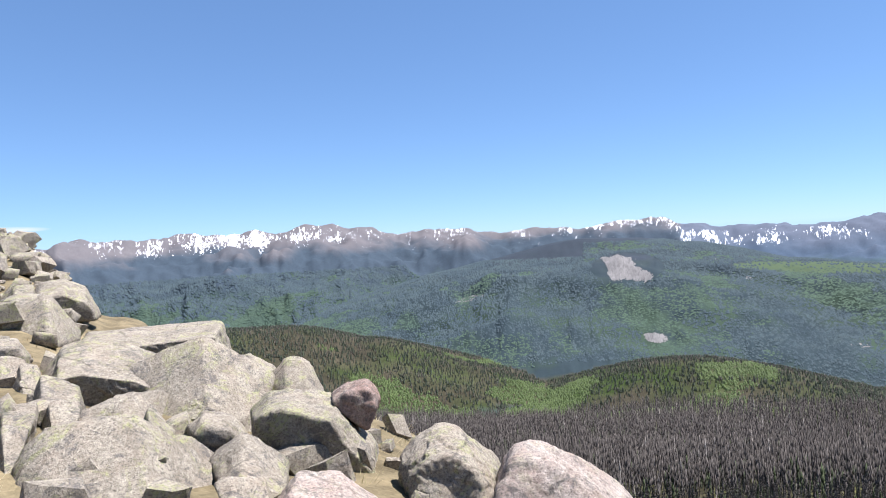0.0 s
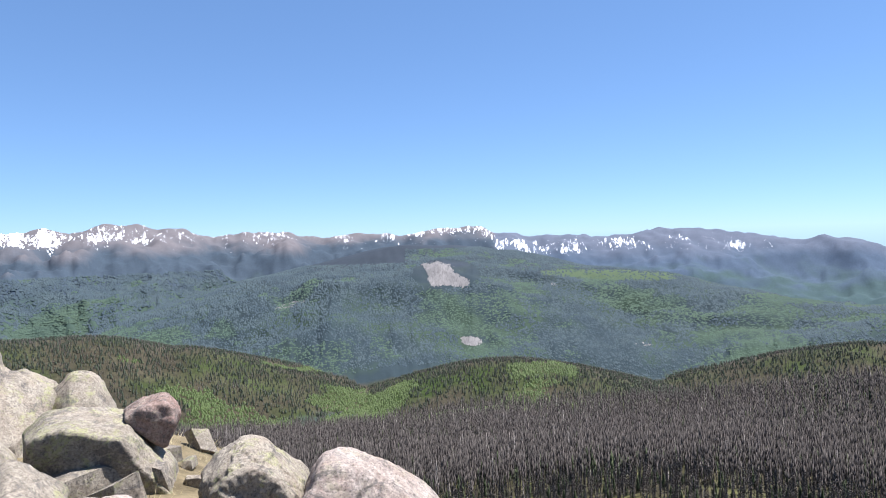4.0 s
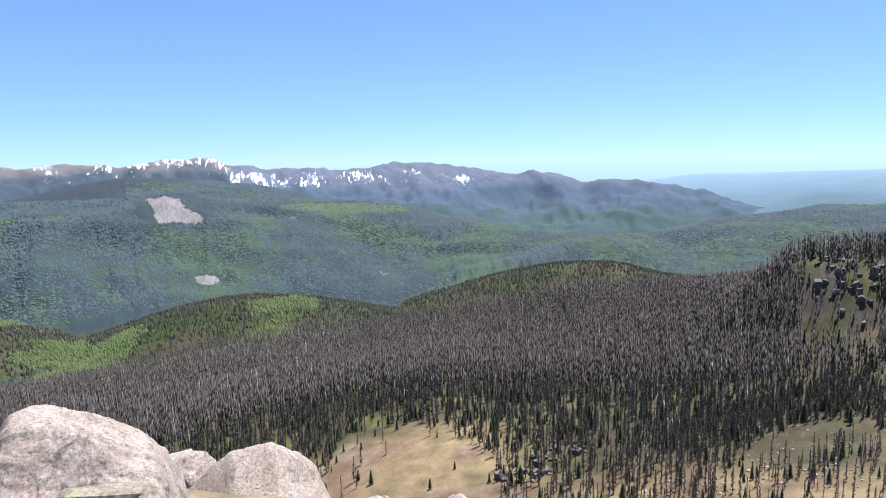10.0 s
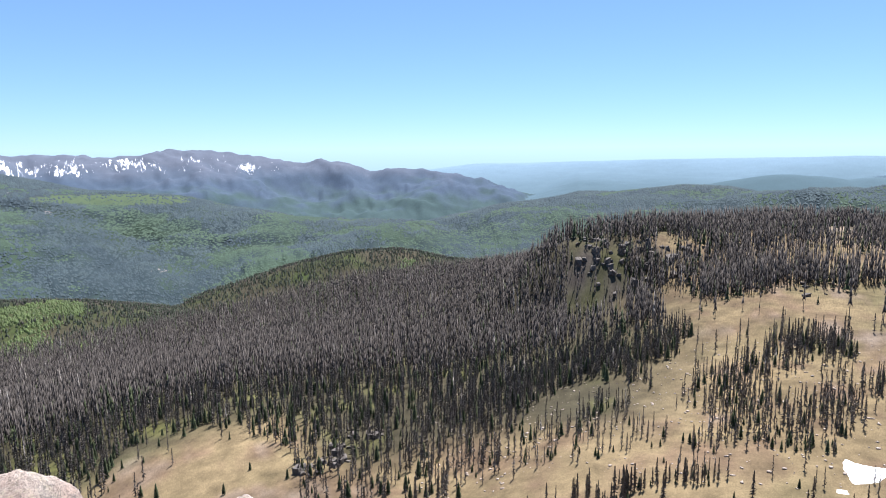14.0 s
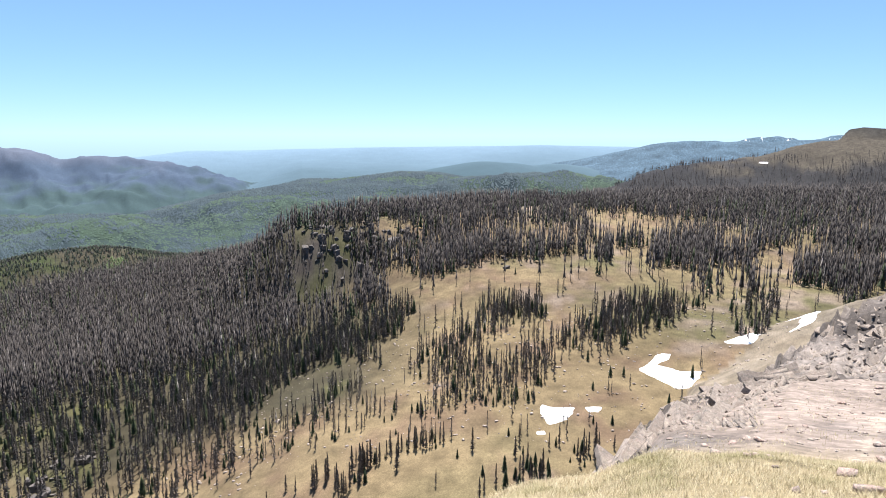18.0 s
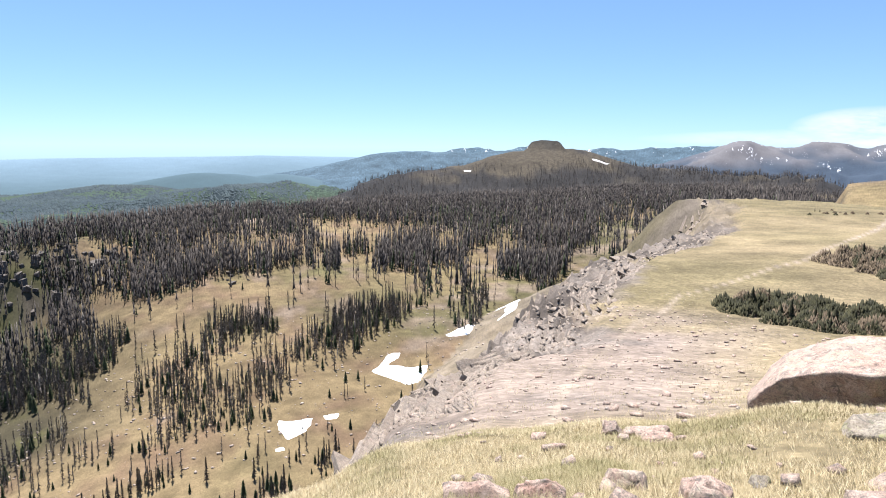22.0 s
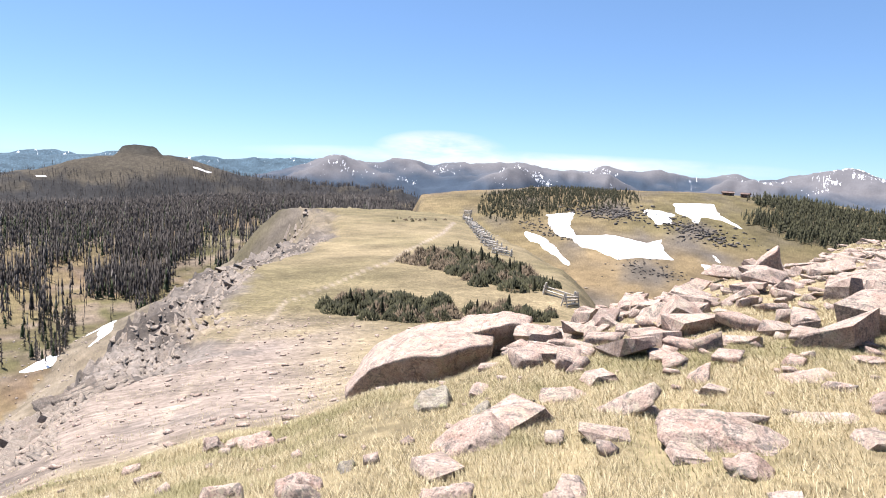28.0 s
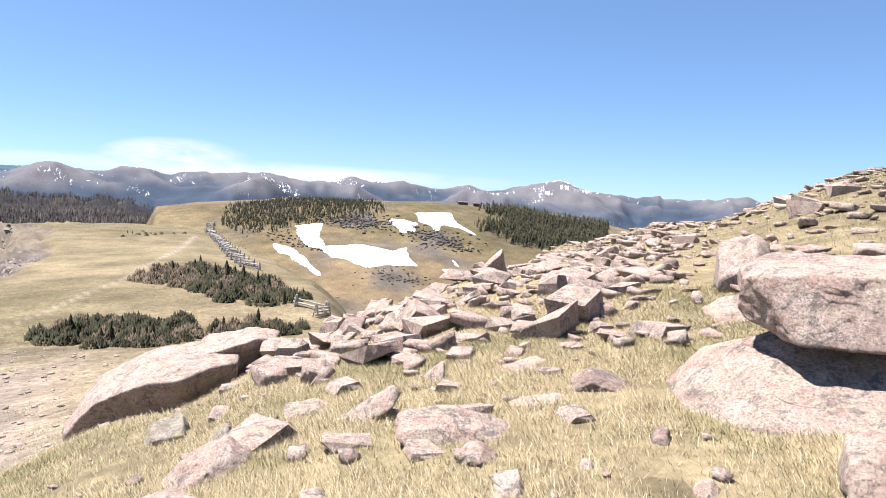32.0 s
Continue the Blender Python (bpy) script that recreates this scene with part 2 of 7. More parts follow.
def rock_material(name, dark, light, pink, lichen, amount):
    """Weathered volcanic rock: pale crust and pink stains, grey and yellow lichen, fine dark freckles and hairline cracks."""
    m, ns, ls, b = material(name, 0.92, 0.2)
    co = ns.new("ShaderNodeNewGeometry").outputs["Position"]
    big = noise_node(ns, ls, 0.8, 5, 0.65, co, 0.5)
    mid = noise_node(ns, ls, 5.0, 7, 0.75, co, 0.4)
    fine = noise_node(ns, ls, 34.0, 6, 0.8, co)
    c = ramp(ns, ls, mid, [(0.32, dark), (0.5, tuple((p + q) / 2 for p, q in zip(dark, light))), (0.64, light)])
    c = mix(ns, ls, ramp(ns, ls, big, [(0.42, (0.0,)), (0.62, (0.85,))]), c, mix(ns, ls, ramp(ns, ls, mid, [(0.4, (0.0,)), (0.62, (1.0,))]), pink, light))
    c = mix(ns, ls, 1.0, c, ramp(ns, ls, fine, [(0.33, (0.58,)), (0.66, (1.45,))]), "MULTIPLY")
    patch = noise_node(ns, ls, 2.6, 8, 0.78, co, 1.2)
    crust = noise_node(ns, ls, 24.0, 4, 0.7, co)
    fac = arith(ns, ls, "MULTIPLY", ramp(ns, ls, patch, [(0.52, (0.0,)), (0.57, (1.0,))]), ramp(ns, ls, crust, [(0.4, (0.1,)), (0.55, (1.0,))]))
    c = mix(ns, ls, arith(ns, ls, "MULTIPLY", fac, amount), c, lichen)
    dull = noise_node(ns, ls, 3.7, 8, 0.8, co, 1.0)
    fac = arith(ns, ls, "MULTIPLY", ramp(ns, ls, dull, [(0.52, (0.0,)), (0.57, (0.8,))]), ramp(ns, ls, crust, [(0.42, (0.2,)), (0.52, (1.0,))]))
    c = mix(ns, ls, fac, c, (0.105, 0.096, 0.09))
    bend = mix(ns, ls, 0.16, co, node_colour(ns, ls, co))
    crack = node(ns, "ShaderNodeTexVoronoi", Scale=0.75, Randomness=1.0)
    crack.feature = "DISTANCE_TO_EDGE"
    ls.new(bend, crack.inputs["Vector"])
    line = arith(ns, ls, "MULTIPLY", ramp(ns, ls, crack.outputs["Distance"], [(0.003, (1.0,)), (0.01, (0.0,))]), ramp(ns, ls, big, [(0.48, (0.0,)), (0.58, (0.55,))]))
    c = mix(ns, ls, line, c, (0.05, 0.042, 0.036))
    freck = noise_node(ns, ls, 60.0, 3, 0.6, co)
    c = mix(ns, ls, ramp(ns, ls, freck, [(0.55, (0.0,)), (0.64, (0.6,))]), c, (0.06, 0.053, 0.048))
    ls.new(c, b.inputs["Base Color"])
    h = arith(ns, ls, "ADD", arith(ns, ls, "MULTIPLY", mid, 0.45), arith(ns, ls, "MULTIPLY", fine, 0.4))
    bump(ns, ls, b, h, 0.8, 0.05)
    return m


GREY_ROCK = rock_material("lichened_grey_rock", (0.151, 0.128, 0.100), (0.291, 0.259, 0.208), (0.258, 0.214, 0.167), (0.280, 0.286, 0.131), 0.7)
RIM_PINK = rock_material("pale_pink_rim_rock", (0.207, 0.161, 0.135), (0.346, 0.300, 0.262), (0.317, 0.236, 0.199), (0.317, 0.288, 0.196), 0.5)
PINK_ROCK = rock_material("pink_rock", (0.231, 0.167, 0.135), (0.400, 0.319, 0.269), (0.325, 0.204, 0.162), (0.375, 0.344, 0.251), 0.6)
REDDISH_ROCK = rock_material("reddish_rock", (0.154, 0.102, 0.083), (0.294, 0.224, 0.192), (0.256, 0.154, 0.122), (0.320, 0.294, 0.230), 0.5)
CLIFF_ROCK = rock_material("brown_cliff_rock", (0.122, 0.099, 0.082), (0.269, 0.224, 0.184), (0.230, 0.179, 0.147), (0.269, 0.243, 0.173), 0.3)
CRAG_ROCK = rock_material("dark_crag_rock", (0.045, 0.040, 0.037), (0.128, 0.115, 0.106), (0.102, 0.083, 0.074), (0.141, 0.134, 0.090), 0.3)

# ---- the lie of the land ----
# Bearings are degrees clockwise from +y, heights are metres above the eye.
def place(bearing, r, z=0.0):
    b = radians(bearing)
    return (math.sin(b) * r, math.cos(b) * r, z)


def seen(bearing, r, angle):
    return place(bearing, r, r * math.tan(radians(angle)))


def hash2(ix, iy, seed):
    h = (ix.astype(np.int64) * 374761393 + iy.astype(np.int64) * 668265263 + seed * 1442695041) & 0x7FFFFFFF
    h = ((h ^ (h >> 13)) * 1274126177) & 0x7FFFFFFF
    return ((h ^ (h >> 16)) & 0xFFFF) / 65535.0


def value_noise(x, y, seed=0):
    ix, iy = np.floor(x), np.floor(y)
    fx, fy = x - ix, y - iy
    fx, fy = fx * fx * (3 - 2 * fx), fy * fy * (3 - 2 * fy)
    a, b = hash2(ix, iy, seed), hash2(ix + 1, iy, seed)
    c, d = hash2(ix, iy + 1, seed), hash2(ix + 1, iy + 1, seed)
    return (a + (b - a) * fx) * (1 - fy) + (c + (d - c) * fx) * fy


def fbm(x, y, size, octaves=4, seed=0, ridged=False):
    total, amp, norm = 0.0, 1.0, 0.0
    for k in range(octaves):
        n = value_noise(x / size * 2**k + 17.3 * k, y / size * 2**k - 9.1 * k, seed + k) * 2 - 1
        total = total + amp * ((1 - np.abs(n)) * 2 - 1 if ridged else n)
        norm += amp
        amp *= 0.5
    return total / norm


def ridge(x, y, crest, slope, top=0.0, round_off=30.0, power=1.0):
    """Height of a ridge: falls away from its crest line, after half a top's width."""
    best = np.full(x.shape, -1e9)
    for (x0, y0, z0), (x1, y1, z1) in zip(crest, crest[1:]):
        dx, dy = x1 - x0, y1 - y0
        u = np.clip(((x - x0) * dx + (y - y0) * dy) / (dx * dx + dy * dy), 0, 1)
        d = np.hypot(x - x0 - u * dx, y - y0 - u * dy)
        d = np.maximum(d - top, 0)
        d = np.sqrt(d * d + round_off**2) - round_off
        best = np.maximum(best, z0 + u * (z1 - z0) - slope * d)
    return best


def soft_max(a, b, k):
    h = np.clip(0.5 + 0.5 * (a - b) / k, 0, 1)
    return b + (a - b) * h + k * h * (1 - h)


def spots(x, y, points):
    """A smooth sheet through a few spot heights (thin plate)."""
    p = np.array(points)
    q = p[:, :2] / 300.0
    d2 = ((q[:, None] - q[None]) ** 2).sum(-1)
    k = 0.5 * d2 * np.log(d2 + 1e-9)
    n = len(p)
    a = np.zeros((n + 3, n + 3))
    a[:n, :n] = k + np.eye(n) * 0.002
    a[:n, n] = a[n, :n] = 1
    a[:n, n + 1:] = q
    a[n + 1:, :n] = q.T
    w = np.linalg.solve(a, np.concatenate([p[:, 2], [0, 0, 0]]))
    xs, ys = x / 300.0, y / 300.0
    out = w[n] + w[n + 1] * xs + w[n + 2] * ys
    for i in range(n):
        e = (xs - q[i, 0]) ** 2 + (ys - q[i, 1]) ** 2
        out = out + w[i] * 0.5 * e * np.log(e + 1e-9)
    return out


# The hilltop underfoot: height at these distances, bearing by bearing.
HILL_R = (0, 4, 9, 18, 32, 60, 100, 160, 260)
HILL = (
    (-120, (-1.6, -1.1, 0.4, 3.0, 6.0, 9.0, 10, 8, 0)),
    (-45, (-1.6, -1.4, -0.6, 1.0, 3.2, 5.0, 4, 0, -20)),
    (-32, (-1.6, -1.55, -1.2, -0.3, 1.0, 0, -8, -30, -60)),
    (-25, (-1.6, -1.65, -1.6, -1.6, -4, -18, -38, -60, -90)),
    (-8, (-1.6, -1.8, -2.3, -6.5, -15, -33, -55, -80, -110)),
    (12, (-1.6, -2.0, -3.7, -9.0, -18, -37, -60, -85, -120)),
    (40, (-1.6, -2.2, -4.6, -10.5, -20, -38, -62, -90, -120)),
    (80, (-1.6, -2.4, -5.4, -11.4, -20.5, -39, -65, -95, -120)),
    (96, (-1.6, -2.3, -4.7, -9.6, -15, -22, -40, -75, -110)),
    (105, (-1.6, -2.2, -4.1, -7.6, -11.8, -15, -18, -20, -22)),
    (113, (-1.6, -2.1, -3.9, -7.1, -10.5, -14.2, -17, -18, -20)),
    (125, (-1.6, -2.0, -3.6, -6.6, -10, -14, -16, -17, -17)),
    (140, (-1.6, -1.95, -2.95, -6.0, -9.2, -14, -15, -16, -17)),
    (150, (-1.6, -1.9, -2.4, -4.3, -8.4, -14, -15.5, -18.5, -27)),
    (158, (-1.6, -1.8, -2.2, -3.1, -6.5, -14, -22, -30, -34)),
    (166, (-1.6, -1.75, -2.0, -2.1, -4.5, -13, -24, -32, -36)),
    (173, (-1.6, -1.7, -1.8, -1.7, -2.2, -8, -22, -34, -38)),
    (181, (-1.6, -1.65, -1.6, -1.2, -1.0, -3, -14, -32, -40)),
    (196, (-1.6, -1.6, -1.2, -0.2, 1.6, 3.4, 3, -6, -20)),
    (240, (-1.6, -1.1, 0.4, 3.0, 6.0, 9.0, 10, 8, 0)),
)
# The hilltop's rim: bearing and distance; beyond it the ground breaks away.
RIM = ((-60, 150), (-36, 70), (-30, 32), (-25, 20), (-16, 11), (0, 9), (20, 6.5), (40, 6.5), (60, 7), (80, 8), (93, 11), (96, 18), (98.5, 23), (102, 28.5), (104.5, 32.5),
       (107, 36), (110.6, 38), (111.6, 42), (113.3, 45.5), (115, 56), (116.2, 68), (117.4, 73), (119.1, 86), (121.1, 101), (122.5, 107), (126, 130), (127.8, 148), (128.6, 165), (129.2, 205),
       (129, 232), (127, 256), (131, 266), (137, 258), (142.5, 240), (145, 190), (147, 150), (149.5, 115), (152, 88), (154.5, 64), (159, 48), (166, 44), (174, 46), (182, 62), (190, 110), (215, 170), (255, 180))


def smooth_table(bearing, r):
    """Interpolates the hill's table over bearing (smoothly, round the circle) and distance."""
    bs = np.array([b for b, _ in HILL], float)
    t = np.array([row for _, row in HILL], float)
    b = (bearing + 120) % 360 - 120
    i = np.clip(np.searchsorted(bs, b, "right") - 1, 0, len(bs) - 2)
    u = (b - bs[i]) / (bs[i + 1] - bs[i])
    u = u * u * (3 - 2 * u)
    rr = np.array(HILL_R, float)
    lr = np.log(rr + 3)
    q = np.log(np.clip(r, 0, 260) + 3)
    j = np.clip(np.searchsorted(lr, q, "right") - 1, 0, len(rr) - 2)
    v = (q - lr[j]) / (lr[j + 1] - lr[j])

    def mono(k):
        return t[k, j] + (t[k, j + 1] - t[k, j]) * v
    return mono(i) * (1 - u) + mono(i + 1) * u


def rim_distance(x, y):
    """Metres outside the rim (negative inside)."""
    pts = [place(b, r)[:2] for b, r in RIM]
    best = np.full(x.shape, 1e9)
    inside = np.zeros(x.shape, bool)
    for (x0, y0), (x1, y1) in zip(pts, pts[1:] + pts[:1]):
        dx, dy = x1 - x0, y1 - y0
        u = np.clip(((x - x0) * dx + (y - y0) * dy) / (dx * dx + dy * dy), 0, 1)
        best = np.minimum(best, np.hypot(x - x0 - u * dx, y - y0 - u * dy))
        hit = ((y0 > y) != (y1 > y)) & (x < dx * (y - y0) / (dy if abs(dy) > 1e-9 else 1e-9) + x0)
        inside ^= hit
    return np.where(inside, -best, best)


# Spot heights of the benches and forest slopes below: bearing, distance, angle of sight.
BENCH = [seen(*p) for p in (
    (-20, 300, -22), (0, 330, -24), (14, 340, -22), (28, 235, -26.4), (33, 245, -24.1), (41, 240, -23.8), (48, 205, -27), (56, 254, -23), (62, 180, -28),
    (69, 178, -26), (68, 265, -20.7), (78, 185, -24.4), (86, 198, -22.4), (92, 181, -23.8), (94, 150, -28), (102, 215, -19.9), (110, 262, -15.5), (114, 325, -12.4), (99, 353, -12),
    (80, 347, -13.3), (76, 420, -11.9), (69, 425, -13.6))]
BENCH += [seen(*p) for p in (
    (73, 470, -7.9), (80, 480, -7.8), (88, 480, -7.9), (98, 500, -7.9), (108, 500, -7.9), (117, 420, -9.1), (122, 620, -5.2), (130, 600, -4.6), (110, 900, -4.7), (92, 800, -6.2), (80, 700, -7.2),
    (69, 520, -9.9), (64, 620, -10.9), (57, 700, -11.5), (50, 760, -11.7), (45, 700, -14.0), (39, 720, -14.6), (33, 880, -14.2), (22, 470, -19), (16, 640, -17.2), (35, 450, -18), (55, 450, -16), (5, 420, -20.5), (8, 900, -15.9), (20, 900, -14.9))]
BENCH += [seen(*p) for p in ((-25, 800, -13), (-10, 800, -15), (66, 1000, -13), (80, 1100, -11), (95, 1200, -8), (45, 1200, -14.5), (25, 1300, -14), (140, 450, -5.6), (140, 900, -4.0), (125, 1000, -3.6), (152, 500, -6.0), (160, 700, -5.5))]

SECOND_HILL = [seen(*p) for p in ((137.5, 470, -4.9), (141, 420, -3.9), (143.5, 400, -3.4), (146, 385, -2.1), (150, 375, -1.5), (154, 370, -1.2), (160, 370, -1.05), (164, 370, -1.3), (167, 380, -2.0), (171, 420, -4.0), (178, 500, -5.0))]
KNOB = [seen(*p) for p in ((71.3, 452, -8.1), (74, 466, -7.7), (79, 480, -7.8), (88, 500, -7.9))]
COVE_SPUR = [seen(*p) for p in ((130, 235, -4.4), (128.4, 247, -4.0), (126.8, 256, -4.1))]
LEFT_RIDGE = [seen(b, r * 1.35, e - 0.15) for b, r, e in ((-40, 1150, -6.4), (-17.5, 1180, -6.9), (-12.4, 1180, -7.1), (-5.8, 1150, -8.5), (-0.9, 1120, -10.2), (3.5, 1080, -11.9), (7, 1020, -13.5))]
GREEN_BUMP = [seen(b, r * 1.35, e - 0.15) for b, r, e in ((17, 1080, -12.6), (20, 1060, -11.4), (22.5, 1030, -11), (25.5, 1000, -11.4), (28.5, 960, -12.4), (32.4, 900, -13.7))]
DARK_HILL = [seen(b, r * 1.35, e - 0.15) for b, r, e in ((42, 1180, -11.6), (45, 1180, -10.4), (48, 1180, -9.5), (51, 1180, -8.85), (54, 1180, -8.85), (57, 1150, -9.6), (62, 1100, -10.0), (67, 1000, -10.2))]
SLIDE_MOUNTAIN = [seen(*p) for p in ((-6, 2150, -7.9), (-2.7, 2350, -6.1), (4.9, 2650, -3.05), (9.9, 2800, -1.8), (14.3, 2850, -0.8), (17.1, 2850, -0.95), (21.6, 2800, -1.65),
                                     (25.9, 2750, -2.72), (30, 2720, -3.2), (33, 2650, -3.6), (36, 2600, -4.4), (39.4, 2500, -5.0), (44.8, 2400, -5.95), (53, 2250, -6.6), (58, 2100, -7.6))]
SNOW_RANGE = [seen(*p) for p in ((-60, 4000, 1), (-33, 4000, 0.4), (-28.4, 3900, 0.6), (-26, 3900, 1.1), (-22.7, 3950, 0.4), (-18.6, 3950, 1.4), (-16.6, 4000, 0.7), (-14.3, 4000, 1.35), (-12, 4000, 0.7),
                                 (-10.1, 4000, 1.5), (-6.2, 4050, 0.95), (-2.8, 4100, 0.4), (0, 4100, 0.5), (3.6, 4150, 0.45), (7, 4150, -0.1), (10, 4150, 0.2), (12.5, 4150, 0.15), (14.4, 4200, -0.1), (16.3, 4200, 0.55), (20.4, 4200, 0.5))]
SNOW_RANGE_EAST = [seen(*p) for p in ((20.4, 4200, 0.5), (22.1, 4200, -0.25), (24.3, 4200, -0.5), (26.4, 4200, -0.45), (27.7, 4250, -0.35), (28.6, 4250, -0.12), (29.6, 4250, -0.5), (32.6, 4200, -0.35), (35.9, 4150, 0.02), (37.5, 4150, -0.1),
                                      (40.4, 4100, -0.3), (45.8, 4050, -0.95), (49.5, 4000, -1.25), (51.8, 3950, -1.8), (55.8, 3850, -1.9), (58.4, 3750, -2.4), (60.1, 3700, -2.8), (63.3, 3550, -3.7), (65.5, 3450, -4.8))]
GREEN_HILLS = [seen(*p) for p in ((54, 1950, -7.7), (60, 2150, -6.3), (65, 2300, -4.85), (68.6, 2350, -4.4), (73.2, 2400, -3.9), (79, 2450, -3.25), (81.2, 2450, -3.3), (83.9, 2400, -4.1), (86, 2300, -3.7), (89.8, 2250, -3.35), (92.3, 2200, -4.0), (94, 2150, -3.6), (97.7, 2000, -4.7), (101, 1900, -5.5))]
BUTTE_HILL = [seen(*p) for p in ((98, 1250, -5.0), (100, 1350, -4.1), (104.9, 1450, -2.0), (107.8, 1500, -1.75), (109.4, 1520, -1.75), (111.8, 1550, -1.0), (113.3, 1560, -0.25), (115.3, 1560, 0.1), (116.8, 1560, -0.05), (119, 1550, -0.85), (120.9, 1550, -1.3), (125.9, 1500, -1.75), (131.7, 1350, -2.3), (137, 1250, -2.9), (144, 1100, -3.9))]
BUTTE_CAP = [seen(*p) for p in ((114.0, 1555, 0.62), (114.7, 1555, 0.75), (115.9, 1555, 0.7))]
BLUE_RANGE = [seen(*p) for p in ((94, 3900, -2.2), (99, 3800, -1.4), (102, 3800, -0.55), (106.8, 3850, -0.4), (109.8, 3900, -0.2), (114, 4000, -0.6), (120, 4000, -1.0))]
FAR_SNOW = [seen(*p) for p in ((107, 4600, -0.1), (109.8, 4600, 0.05), (111, 4600, -0.1), (112.7, 4600, 0.3), (114, 4600, 0.0), (117.6, 4600, 0.22), (119, 4600, 0.0), (122.5, 4600, 0.15), (124.5, 4600, 0.1), (127.1, 4600, 0.45), (129, 4600, 0.2), (134, 4600, 0.1))]
SOUTH_RANGE = [seen(*p) for p in ((122, 3100, -2.0), (124.7, 3150, -1.2), (128, 3200, -0.1), (131.2, 3250, 0.7), (133.7, 3250, 0.18), (136.6, 3300, 0.7), (139.1, 3300, 0.2), (141.2, 3300, 0.7), (143.6, 3300, 0.33), (147, 3300, 0.6), (149.9, 3350, 0.2),
                                  (151.8, 3600, 0.35), (153.7, 3700, 0.66), (157.4, 3700, 0.44), (160, 3700, 0.35), (163.8, 3700, 0.43), (165.5, 3700, 0.15), (167.8, 3650, 0.7), (171.5, 3600, 1.08), (173.7, 3650, 0.5), (177, 3700, 0.37), (181, 3700, 0.33), (187, 3700, 0.5), (200, 3700, 0.2), (240, 3700, 0.8), (300, 3900, 1))]
FAR_RISES = [seen(*p) for p in ((62, 4850, -1.35), (66, 4850, -1.3), (75, 4800, -1.08), (84, 4750, -0.95), (91, 4700, -0.8), (99, 4700, -0.9), (106, 4700, -1.2))]
LOW_HILL = [seen(*p) for p in ((80, 3300, -3.1), (84, 3300, -2.7), (86, 3300, -2.2), (87.5, 3300, -2.3), (90, 3300, -2.7), (92, 3350, -2.4), (95, 3300, -2.9))]


def spurs(bearing, r, width, seed):
    """Ridged spurs and gullies that run down the faces of the ranges, some degrees of bearing apart."""
    wander = fbm(bearing * 7, r * 0.03, 9.0, 3, seed + 5) * 0.8
    return fbm(bearing + wander * width, r / 900 * width, width, 3, seed, True)


